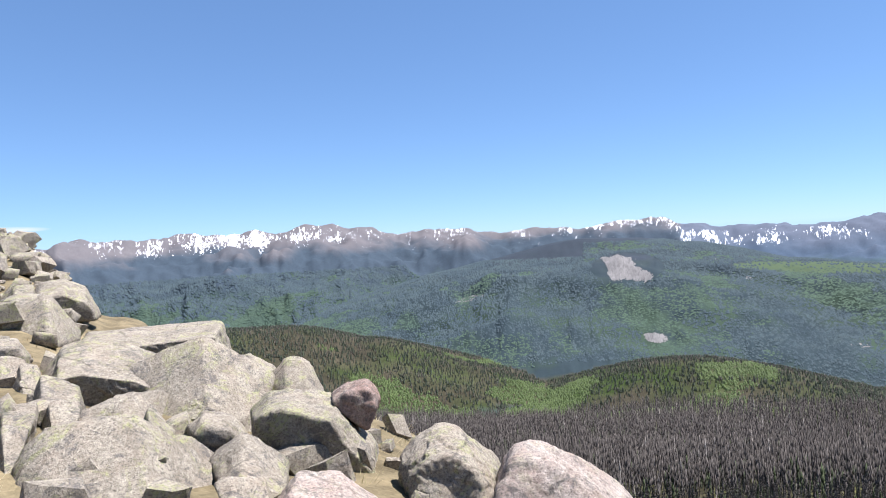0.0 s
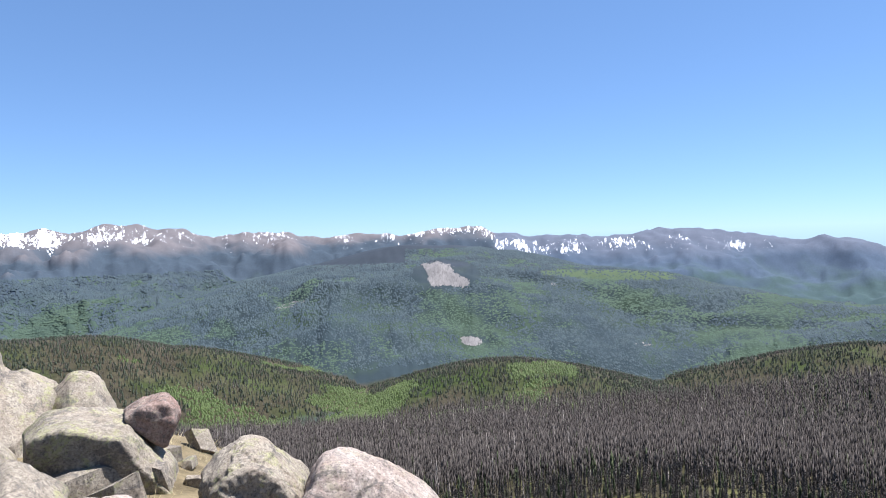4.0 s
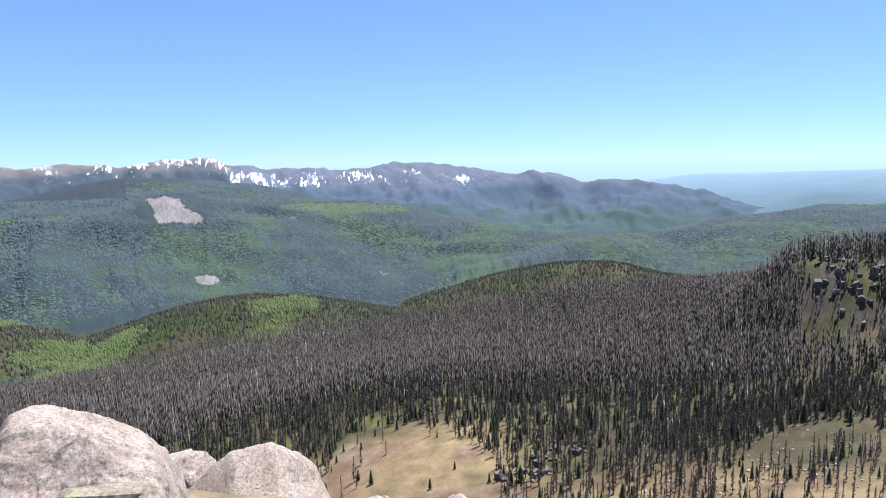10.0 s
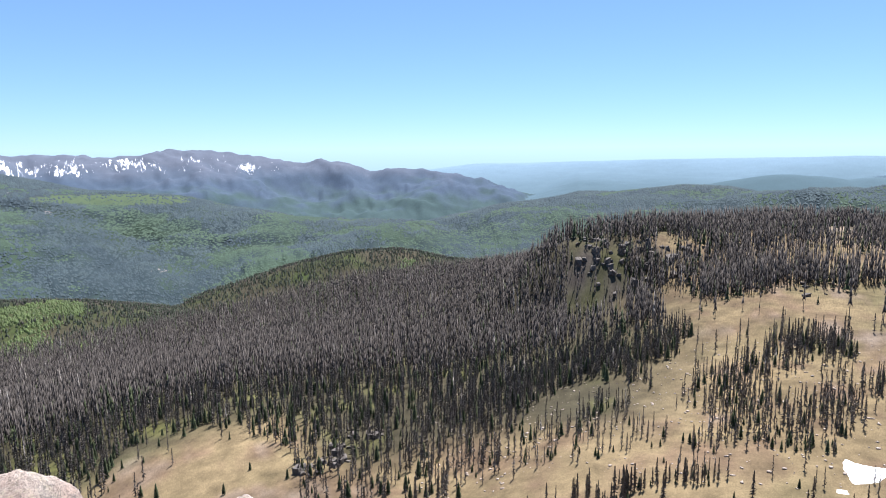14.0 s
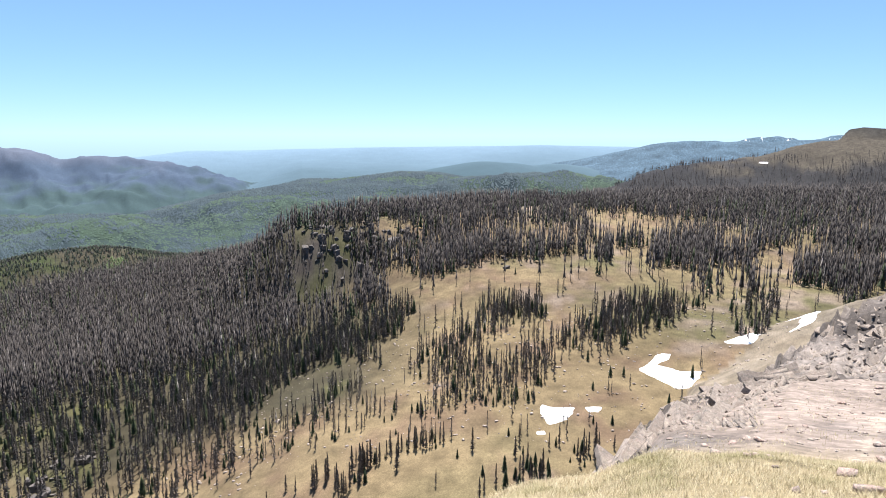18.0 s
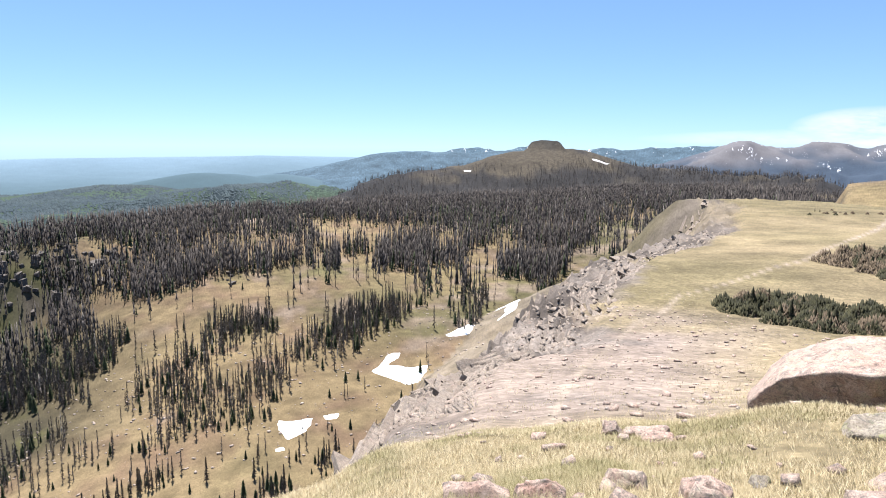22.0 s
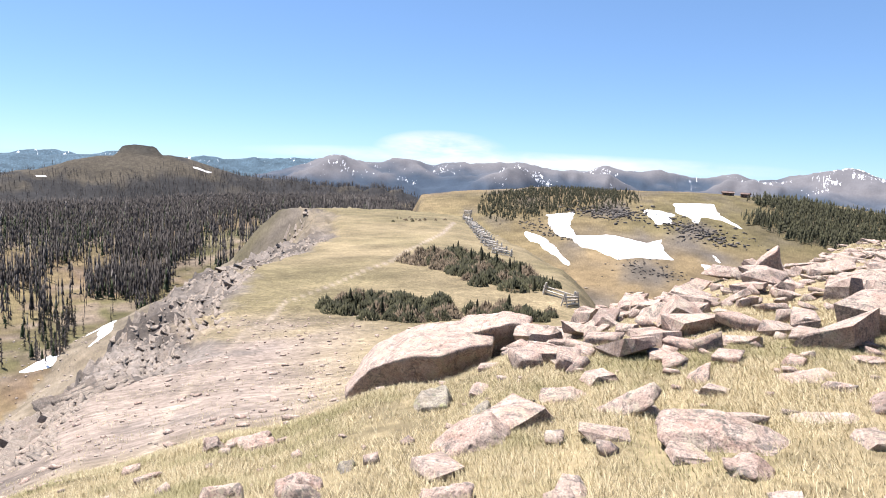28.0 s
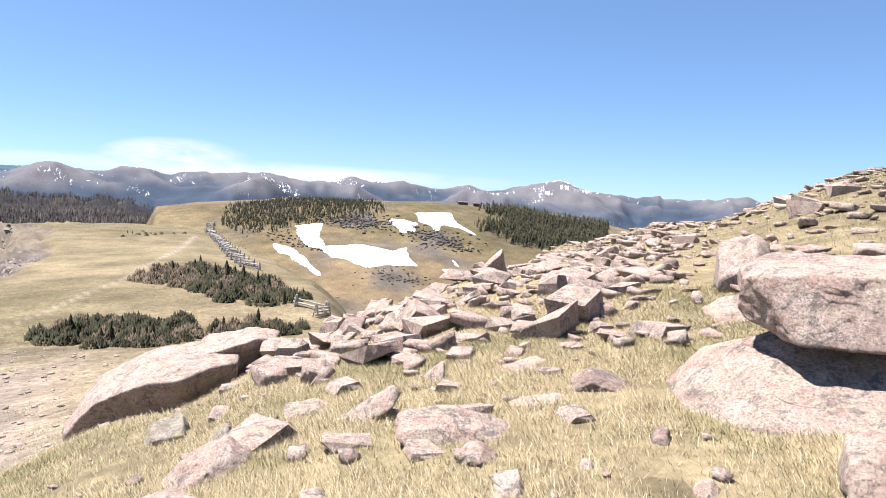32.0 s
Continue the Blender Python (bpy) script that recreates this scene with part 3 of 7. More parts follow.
def layers(x, y):
    """All the land's layers, as heights; the ground is the highest of them."""
    r = np.hypot(x, y)
    bearing = np.degrees(np.arctan2(x, y))
    n_big = fbm(x, y, 260, 5, 3)
    n_rid = fbm(x, y, 420, 5, 21, True)
    n_mid = fbm(x, y, 60, 4, 7)
    n_low = fbm(x, y, 9, 3, 11)
    n_tiny = fbm(x, y, 1.3, 3, 15)
    spur_a, spur_b = spurs(bearing, r, 3.6, 81), spurs(bearing, r, 1.25, 83)
    warp = fbm(x, y, 700, 3, 91) * 260
    crest_n = fbm(x + warp, y - warp, 620, 6, 93, True)
    jag = fbm(bearing * 10 + 700, r * 0.06, 20, 5, 97) * 34
    jag = jag * np.clip((r - 2900) / 300, 0, 1)
    out = {}
    d = rim_distance(x, y) + fbm(x, y, 14, 4, 31) * np.clip(r * 0.05, 0.2, 4)
    b2 = (bearing + 120) % 360 - 120
    steep = np.interp(b2, [-60, -20, 0, 80, 95, 128, 136, 148, 175, 220], [0.5, 0.5, 0.45, 0.35, 1.25, 1.2, 0.45, 0.4, 0.45, 0.5])
    dd = np.maximum(d, 0)
    fall = steep * np.minimum(dd, 16) + 0.5 * np.maximum(dd - 16, 0)
    cliffy = np.clip((steep - 0.5) * 2, 0, 1)
    tread = np.clip(r * 0.022, 0.4, 1.6)
    level = fall / tread + fbm(x + y * 0.5, y - x * 0.5, 5.0, 4, 47) * 1.3
    ledges = (np.floor(level) + np.clip((level - np.floor(level) - 0.6) / 0.3, 0, 1)) * tread
    fall = fall + (ledges - fall) * cliffy * np.clip((26 - d) / 10, 0, 1) * np.clip(d / 0.6, 0, 1)
    strata = fbm(x + y * 0.4, (y - x * 0.4) * 0.45, 2.2, 4, 43, True) * np.clip(r * 0.03, 0.25, 1.6)
    strata = np.round(strata * 2.5) / 2.5 * 0.7 + strata * 0.3
    block = d / np.clip(r * 0.03, 0.6, 2.2) + fbm(x + y * 0.5, y - x * 0.5, 4.0, 4, 49) * 1.5
    strata = strata * 0.6 + (1 - block + np.floor(block)) * np.clip(r * 0.01, 0.2, 0.6) * np.clip(fbm(x, y, 7, 3, 51) * 2 + 0.7, 0, 1)
    crag = cliffy * (np.clip(d / 3, 0, 1) * np.clip((40 - d) / 20, 0, 1) * fbm(x, y, 9, 4, 41, True) * 2.4 + np.clip((d + np.clip(r * 0.15, 1.5, 7)) / 1.5, 0, 1) * np.clip((30 - d) / 15, 0, 1) * (strata - np.clip(r * 0.022, 0.25, 1.1)))
    hill = smooth_table(bearing, r) - fall + crag + n_mid * np.clip(r - 20, 0, 60) * 0.012 + n_low * np.clip(r - 1, 0, 14) * 0.016 * np.clip((34 - r) / 20, 0.25, 1) + n_tiny * 0.05 * np.clip(r, 0, 1) * np.clip((13 - r) / 8, 0, 1)
    out["hill"] = np.where(r < 700, hill, -900)
    out["rim"] = d
    out["carve"] = crest_n
    bench = spots(np.clip(x, -900, 1400), np.clip(y, -900, 1400), BENCH) + n_mid * 3.0 * np.clip(r / 300, 0, 1) + n_low * 0.5
    reach = np.interp(b2, [60, 75, 92, 100, 115], [880, 760, 800, 1150, 1300])
    fade = np.clip(r - reach, 0, 600) * 0.6 + np.interp(b2, [-70, -27, 152, 185], [300, 0, 0, 200])
    out["bench"] = bench - fade
    out["second"] = ridge(x, y, SECOND_HILL, 0.24, 28, 40) + n_mid * 1.6 + n_low * 0.25 - np.interp(b2, [118, 138], [260, 0]) - np.interp(b2, [185, 205], [0, 260])
    out["knob"] = ridge(x, y, KNOB, 1.0, 16, 5) + fbm(x, y, 16, 4, 71, True) * 3.5 + n_mid * 1.5
    out["spur"] = ridge(x, y, COVE_SPUR, 1.15, 2, 3) + n_low * 1.2 + fbm(x, y, 12, 4, 41, True) * 2.0 - 1.0
    out["left"] = ridge(x, y, LEFT_RIDGE, 0.34, 20, 60) + n_big * 9
    out["bump"] = ridge(x, y, GREEN_BUMP, 0.3, 15, 60) + n_mid * 4
    out["dark"] = ridge(x, y, DARK_HILL, 0.34, 15, 60) + n_mid * 4
    out["slide"] = ridge(x, y, SLIDE_MOUNTAIN, 0.29, 30, 150) + (spur_a * 10 + spur_b * 3) * np.clip((2850 - r) / 500, 0.08, 1) + crest_n * 45 * np.clip((np.interp(b2, [-6, 5, 14, 30, 45, 58], [2150, 2650, 2850, 2720, 2400, 2100]) - r) / 350, 0.03, 1) + n_rid * 12 * np.clip((2900 - r) / 700, 0.15, 1) + n_big * 8
    snow = soft_max(ridge(x, y, SNOW_RANGE, 0.3, 0, 40), ridge(x, y, SNOW_RANGE_EAST, 0.3, 0, 30), 6)
    out["snow"] = snow + (spur_a * np.where(bearing > 22, 25, 35) + crest_n * np.where(bearing > 22, 60, 110) - 30) * np.clip((4080 - r) / 500, 0.06, 1) + fbm(x, y, 120, 4, 61, True) * 10 + jag
    out["hills"] = ridge(x, y, GREEN_HILLS, 0.26, 10, 60) + (spur_a * 14 + crest_n * 50) * np.clip((2400 - r) / 350, 0.08, 1) + n_rid * 10 * np.clip((2400 - r) / 500, 0.1, 1) + n_mid * 2
    butte = np.maximum(ridge(x, y, BUTTE_HILL, 0.34, 8, 40) + (spur_a * 16 + spur_b * 5) * np.clip((1600 - r) / 300, 0.1, 1), ridge(x, y, BUTTE_CAP, 2.0, 6, 5))
    out["butte"] = butte + n_mid * 3
    out["blue"] = ridge(x, y, BLUE_RANGE, 0.25, 30, 80) + n_rid * 20
    out["farsnow"] = ridge(x, y, FAR_SNOW, 0.4, 0, 10) + n_rid * 12 - 6 + jag
    out["south"] = ridge(x, y, SOUTH_RANGE, 0.36, 0, 25) + (crest_n * 110 - 25) * np.clip((np.interp(b2, [122, 131, 150, 153, 200], [3150, 3250, 3350, 3700, 3700]) - r) / 300, 0.05, 1) + fbm(x, y, 120, 4, 61, True) * 10 + jag * 0.8
    rise = ridge(x, y, FAR_RISES, 0.14, 60, 60)
    out["low"] = np.maximum(ridge(x, y, LOW_HILL, 0.2, 20, 60), rise) + n_big * 4
    plain = np.interp(r, [0, 1000, 1800, 2800, 4950], [-300, -315, -345, -250, -112])
    valley = np.interp(r, [0, 1000, 1500, 1900, 4950], [-300, -325, -362, -380, -330])
    open_w = np.clip((b2 - 60) / 10, 0, 1) * np.clip((118 - b2) / 10, 0, 1)
    base = valley + (plain - valley) * open_w
    out["base"] = base + n_big * 8 * np.clip((4600 - r) / 800, 0.1, 1)
    return out


LAYERS = ("hill", "bench", "knob", "second", "spur", "left", "bump", "dark", "slide", "snow", "hills", "butte", "blue", "farsnow", "south", "low", "base")


def height(x, y):
    x, y = np.asarray(x, float), np.asarray(y, float)
    la = layers(x, y)
    return np.max([la[k] for k in LAYERS], axis=0)


# ---- the ground sheet: fine rings near, wide rings far ----
BEAR = np.concatenate([np.arange(-40, 204, 0.22), np.arange(204, 320, 2.0)])
RING = np.concatenate([[0.0], np.geomspace(0.5, 900, 270), np.linspace(925, 4960, 150)])
BB, RR = np.meshgrid(np.radians(BEAR), RING, indexing="ij")
GX, GY = np.sin(BB) * RR, np.cos(BB) * RR
GL = layers(GX, GY)
STACK = np.stack([GL[k] for k in LAYERS])
WHICH = STACK.argmax(0)
GZ = STACK.max(0)
GDEG = np.degrees(BB)
SLOPE = np.abs(np.gradient(GZ, axis=1)) / np.maximum(np.gradient(RR, axis=1), 1e-6)


def ground_at(x, y):
    """Height of the sheet itself at a place."""
    x, y = np.asarray(x, float), np.asarray(y, float)
    b = (np.degrees(np.arctan2(x, y)) + 40) % 360 - 40
    r = np.hypot(x, y)
    i = np.clip(np.searchsorted(BEAR, b, "right") - 1, 0, len(BEAR) - 1)
    i2 = (i + 1) % len(BEAR)
    u = (b - BEAR[i]) / (np.where(i2 > 0, BEAR[i2], 320.0) - BEAR[i])
    j = np.clip(np.searchsorted(RING, r, "right") - 1, 0, len(RING) - 2)
    v = (r - RING[j]) / (RING[j + 1] - RING[j])
    z = (GZ[i, j] * (1 - u) + GZ[i2, j] * u) * (1 - v) + (GZ[i, j + 1] * (1 - u) + GZ[i2, j + 1] * u) * v
    return float(z) if z.ndim == 0 else z


TRAIL = ((116.9, 10), (117.3, 12.9), (117.6, 17), (118.1, 21.3), (119.5, 30.1), (121, 35), (123.4, 49.8), (125.4, 56), (126.7, 67.3), (130.1, 77.5), (133.5, 93), (135.6, 101.7), (137, 117.4), (138.8, 140), (140.1, 161), (141, 200))


# the landslide scar: bearings and angles of sight, clockwise
SCAR = ((15.4, -2.43), (16.8, -2.38), (18.6, -3.26), (19.8, -4.11), (19.5, -4.64), (16.1, -4.46))


def paint():
    """Soil and plant colours by layer, haze and relief shade painted into the far ones, and the weights of snow, scree
    and near detail.
    """
    x, y, z, r, deg = GX, GY, GZ, RR, GDEG
    n1, n2, n3 = fbm(x, y, 90, 5, 101), fbm(x, y, 14, 4, 111), fbm(x, y, 500, 5, 121)
    n4, n5 = fbm(x, y, 3.0, 4, 131), fbm(x, y, 190, 5, 141)

    def col(c):
        return np.array(c) * np.ones((*x.shape, 1))

    def blend(a, b, w):
        return a + (b - a) * np.clip(w, 0, 1)[..., None]
    straw, olive, pink, dirt = col((0.35, 0.28, 0.17)), col((0.235, 0.195, 0.11)), col((0.31, 0.25, 0.208)), col((0.24, 0.165, 0.105))
    floor_c, green = col((0.08, 0.07, 0.045)), col((0.1, 0.16, 0.04))
    tint = blend(straw, olive, n2 * 0.8 + n1 * 0.9 + np.clip((r - 20) / 40, 0, 1) * 0.75)
    # pink gravel on the slope towards the saddle
    gravel = np.interp(deg, [94, 99, 126, 138], [0, 1, 1, 0]) * np.interp(r, [10, 15, 50, 62], [0, 1, 1, 0])
    turf = np.clip(fbm(x + y * 0.6, (y - x * 0.6) * 0.4, 7, 4, 151) * 3.0 - 0.1, 0, 0.95)
    tint = blend(tint, blend(pink, col((0.2, 0.17, 0.15)), n4 * 1.8 + n2 * 1.2 - 0.1), gravel * (1 - turf * 0.85))
    tint = blend(tint, pink * 1.05, np.clip((GL["rim"] + 7 + n2 * 3) / 4, 0, 0.9) * (r > 25) * np.interp(r, [110, 170], [1, 0.35]) * (r < 330) * (deg > 95) * (deg < 132))
    rim_rock = np.clip((GL["rim"] + np.clip(r * 0.15, 1.5, 7) + n2 * 4 + n4 * 2) / 2.0, 0, 1) * (r > 14) * np.interp(r, [150, 190], [1, 0.4]) * (r < 330) * (deg > 93) * (deg < 131)
    tint = blend(tint, blend(col((0.1, 0.085, 0.075)), col((0.26, 0.222, 0.193)), n4 * 1.6 + n2 + 0.45), rim_rock)
    tx = [place(b, q)[:2] for b, q in TRAIL]
    td = np.full(x.shape, 1e9)
    for (x0, y0), (x1, y1) in zip(tx, tx[1:]):
        dx, dy = x1 - x0, y1 - y0
        u = np.clip(((x - x0) * dx + (y - y0) * dy) / (dx * dx + dy * dy), 0, 1)
        td = np.minimum(td, np.hypot(x - x0 - u * dx, y - y0 - u * dy))
    td = td + n4 * 0.12 + n2 * 0.15
    tint = blend(tint, col((0.42, 0.345, 0.27)), (0.2 + r * 0.003 - td) * 2.2)
    bench = np.isin(WHICH, [LAYERS.index("bench"), LAYERS.index("knob")])
    tint = np.where(bench[..., None], blend(blend(blend(col((0.235, 0.178, 0.1)), col((0.135, 0.122, 0.06)), n1 * 2.2 + 0.35), dirt * 0.8, n2 * 2.2 + 0.1), col((0.27, 0.215, 0.165)), n1 * 2.0 + n2 * 2.0 - 0.35), tint)
    lush = bench * np.clip((84 - deg + n1 * 6) / 10, 0, 1) * np.clip((r - np.interp(deg, [44, 50, 78, 84], [240, 175, 175, 240]) + n1 * 30) / 40, 0, 1)
    tint = blend(tint, blend(col((0.075, 0.065, 0.04)), col((0.14, 0.14, 0.05)), n2 * 1.6 + n1 - 0.1), lush)
    crag_face = (WHICH == LAYERS.index("knob")) * np.clip((SLOPE - 0.35) * 2, 0, 1)
    tint = blend(tint, blend(col((0.1, 0.1, 0.045)), col((0.1, 0.085, 0.075)), n2 * 2 + 0.4), crag_face)
    deep = bench * np.clip((72 - deg) / 6, 0, 1) * np.clip((r - 760) / 120, 0, 1)
    tint = blend(tint, blend(floor_c, green, n1 * 2 + 0.6), deep)
    second = WHICH == LAYERS.index("second")
    talus = np.zeros_like(r) + 0.05
    for b0, r0, wb, wr in ((154.5, 280, 3.6, 24), (161.5, 262, 2.6, 26), (149.3, 252, 1.6, 16), (157, 258, 2.0, 14), (157.5, 215, 3.0, 14)):
        talus = np.maximum(talus, 0.95 - np.hypot((deg - b0) / wb, (r - r0) / wr))
    tint = np.where(second[..., None], blend(blend(col((0.27, 0.2, 0.115)), col((0.2, 0.165, 0.085)), n1 * 1.4 + 0.4), col((0.17, 0.145, 0.12)), n2 * 1.6 + talus), tint)
    cove = WHICH == LAYERS.index("spur")
    tint = np.where(cove[..., None], blend(col((0.15, 0.128, 0.08)), col((0.19, 0.16, 0.13)), n2 * 2.2 + (deg - 124) * 0.2), tint)
    far_hill = np.isin(WHICH, [LAYERS.index(k) for k in ("left", "dark", "bump")])
    tint = np.where(far_hill[..., None], blend(floor_c, green * 0.5, n1 * 1.5 + np.where(WHICH == LAYERS.index("bump"), 0.4, 0.0)), tint)
    # Forest green of the far slopes, blued for haze.
    hazed_green = blend(col((0.048, 0.073, 0.085)), col((0.07, 0.11, 0.075)), n5 * 1.4 + n1 * 1.8 + 0.2)
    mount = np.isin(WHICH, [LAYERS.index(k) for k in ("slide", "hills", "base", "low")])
    # Carved gullies darker, ridges lighter: relief shade painted into the tint.
    tint = np.where(mount[..., None], hazed_green * (0.75 + 0.3 * GL["carve"][..., None]), tint)
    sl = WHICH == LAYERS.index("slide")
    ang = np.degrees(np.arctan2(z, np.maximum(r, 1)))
    # The slide mountain's upper slopes turn blue-grey, haze painted in.
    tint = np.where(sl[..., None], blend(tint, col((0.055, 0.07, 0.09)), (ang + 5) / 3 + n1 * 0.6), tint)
    meadow_patch = sl & (np.hypot((deg - 31.5) / 5.5, (ang + 3.75 + (deg - 31) * 0.05) / 0.42) + n1 * 0.3 < 1)
    tint = np.where(meadow_patch[..., None], col((0.095, 0.135, 0.075)), tint)
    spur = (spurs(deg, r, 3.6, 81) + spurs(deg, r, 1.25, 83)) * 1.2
    # Weight for painted relief: lighter spurs, darker gullies on the ranges below.
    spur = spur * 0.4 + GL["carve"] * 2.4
    # Rock and forest of the snowy range, blue haze mixed into their colour.
    hazed_rock = blend(col((0.2, 0.186, 0.195)), col((0.07, 0.098, 0.13)), (-ang * 0.75 + 0.45) + n5 * 0.8 - spur * 0.3)
    hazed_rock = blend(hazed_rock, col((0.07, 0.11, 0.085)), (-ang - 3.2) * 0.7 + n1)
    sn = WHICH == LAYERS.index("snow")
    tint = np.where(sn[..., None], hazed_rock, tint)
    # Eastern range: the blue of haze painted over its slopes.
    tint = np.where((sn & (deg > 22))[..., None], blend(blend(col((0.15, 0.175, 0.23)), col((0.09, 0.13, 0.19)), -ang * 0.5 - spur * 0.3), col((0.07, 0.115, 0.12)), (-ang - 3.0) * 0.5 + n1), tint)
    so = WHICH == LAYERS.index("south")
    # South range: haze blue put into the lower colour.
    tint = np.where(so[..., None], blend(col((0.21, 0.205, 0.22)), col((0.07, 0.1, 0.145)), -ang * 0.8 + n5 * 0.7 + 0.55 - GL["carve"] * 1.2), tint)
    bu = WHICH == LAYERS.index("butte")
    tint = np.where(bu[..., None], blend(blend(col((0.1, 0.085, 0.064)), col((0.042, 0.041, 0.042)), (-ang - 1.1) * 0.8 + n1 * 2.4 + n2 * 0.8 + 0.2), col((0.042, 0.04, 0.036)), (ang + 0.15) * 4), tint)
    # Farthest ranges: one flat haze blue in place of their own colour.
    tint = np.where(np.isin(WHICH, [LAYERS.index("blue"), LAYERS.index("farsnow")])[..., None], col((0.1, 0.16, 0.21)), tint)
    # The plain pales to blue with distance: haze put into the colour.
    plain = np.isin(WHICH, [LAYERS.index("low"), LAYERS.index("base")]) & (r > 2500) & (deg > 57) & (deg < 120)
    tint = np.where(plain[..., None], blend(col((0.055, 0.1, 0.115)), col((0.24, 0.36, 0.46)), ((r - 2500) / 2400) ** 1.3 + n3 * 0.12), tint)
    snow_w, scree_w = np.zeros_like(r), np.zeros_like(r)
    gull = -spurs(deg, r, 1.25, 83) * 0.9 - spurs(deg, r, 0.5, 87) * 0.7
    snow_w = np.where(sn & (deg < 22), 0.425 + np.clip(ang + 0.1, -2.5, 0.5) * 0.12 + gull * 0.12 - (GL["carve"] - 0.4) * 0.12, snow_w)
    snow_w = np.where(sn & (deg >= 22), 0.365 + np.clip(0.8 - np.abs(ang + 1.2), -1, 0.35) * 0.3 + gull * 0.1 - (GL["carve"] - 0.4) * 0.25 - np.clip((deg - 44) / 5, 0, 1) * 0.8, snow_w)
    snow_w = np.where(so, 0.41 + (ang - 0.2) * 0.05 - fbm(x, y, 200, 4, 95, True) * 0.17, snow_w)
    snow_w = np.where(WHICH == LAYERS.index("farsnow"), 0.4 + gull * 0.12, snow_w)
    for b0, wb, e0, we, lean in ((19.6, 1.0, -9.35, 0.4, 0.1), (24.3, 0.35, -3.0, 0.12, 0.0), (27.0, 0.35, -4.6, 0.12, 0), (34.5, 0.9, -9.6, 0.1, 0), (13.5, 1.2, -11.9, 0.13, 0), (4.0, 1.3, -5.6, 0.2, -0.2)):
        dist = np.hypot((deg - b0) / wb, (ang - e0 + (deg - b0) * lean) / we)
        scree_w = np.maximum(scree_w, np.where(sl | (WHICH == LAYERS.index("base")), np.clip(1.35 - dist * 0.85, 0, 1), 0))
    scar = np.full(x.shape, 9.0)
    for (b0, e0), (b1_, e1) in zip(SCAR, SCAR[1:] + SCAR[:1]):
        scar = np.minimum(scar, ((e0 - ang) * (b1_ - b0) - (b0 - deg) * (e1 - e0)) / math.hypot(b1_ - b0, e1 - e0))
    scree_w = np.maximum(scree_w, np.where(sl, np.clip(0.5 + scar * 1.3 + n1 * 0.6 + n2 * 0.3, 0, 1), 0))
    crag = (SLOPE > 0.75) & (r > 12) & (r < 330) & (GL["rim"] > 1.0)
    scree_w = np.where(crag, 0.35 + SLOPE * 0.25, scree_w)
    near_w = np.clip((260 - r) / 200, 0, 1)
    return np.clip(tint, 0.005, 0.9), snow_w, scree_w, near_w, np.where(plain, 0.85, np.where(mount, 0.8, np.where(sn | so, 0.75, 0.0)))


def build_ground():
    nb, nr = GX.shape
    co = np.stack([GX, GY, GZ], -1).reshape(-1, 3)
    idx = np.arange(nb * nr).reshape(nb, nr)
    nxt = np.roll(idx, -1, 0)
    quads = np.stack([idx[:, :-1], idx[:, 1:], nxt[:, 1:], nxt[:, :-1]], -1).reshape(-1, 4)[:, ::-1]
    me = bpy.data.meshes.new("ground")
    me.vertices.add(len(co))
    me.vertices.foreach_set("co", co.ravel())
    me.loops.add(quads.size)
    me.loops.foreach_set("vertex_index", quads.ravel().astype(np.int32))
    me.polygons.add(len(quads))
    me.polygons.foreach_set("loop_start", np.arange(0, quads.size, 4, dtype=np.int32))
    me.polygons.foreach_set("use_smooth", np.ones(len(quads), bool))
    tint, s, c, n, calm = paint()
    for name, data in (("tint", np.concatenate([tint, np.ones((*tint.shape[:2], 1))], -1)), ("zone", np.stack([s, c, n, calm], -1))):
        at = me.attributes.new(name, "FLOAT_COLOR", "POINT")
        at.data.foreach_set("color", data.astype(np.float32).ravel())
    me.update(calc_edges=True)
    me.validate()
    me.materials.append(GROUND)
    return tagged(new("ground", me), "grassy rocky mountain ridge above forested valleys and snowy ranges", "ground", kind="structure")


ground = build_ground()


# ---- helpers for things ----
def on(bearing, r, lift=0.0):
    x, y, _ = place(bearing, r)
    return Vector((x, y, ground_at(x, y) + lift))


def mesh_of(name, co, faces, mat, smooth=False):
    """A mesh from arrays; all faces have the same number of corners."""
    co, faces = np.asarray(co, np.float32), np.asarray(faces, np.int32)
    me = bpy.data.meshes.new(name)
    me.vertices.add(len(co))
    me.vertices.foreach_set("co", co.ravel())
    n = faces.shape[1]
    me.loops.add(faces.size)
    me.loops.foreach_set("vertex_index", faces.ravel())
    me.polygons.add(len(faces))
    me.polygons.foreach_set("loop_start", np.arange(0, faces.size, n, dtype=np.int32))
    if smooth:
        me.polygons.foreach_set("use_smooth", np.ones(len(faces), bool))
    me.update(calc_edges=True)
    me.materials.append(mat)
    return me


def part_of(name, me, parent, label=""):
    ob = new(name, me)
    ob.parent = parent
    return tagged(ob, label)


def part(name, bm, mat, parent, label="", smooth=False):
    me = bpy.data.meshes.new(name)
    bm.to_mesh(me)
    bm.free()
    if smooth:
        for p in me.polygons:
            p.use_smooth = True
    me.materials.append(mat)
    return part_of(name, me, parent, label)


def boxed(bm, size, m, bevel=0.0):
    made = bmesh.ops.create_cube(bm, size=1.0)["verts"]
    bmesh.ops.transform(bm, matrix=m @ Matrix.Diagonal((*size, 1)), verts=made)
    if bevel:
        bmesh.ops.bevel(bm, geom=list({e for v in made for e in v.link_edges}), offset=bevel, segments=1, affect="EDGES")
    return made


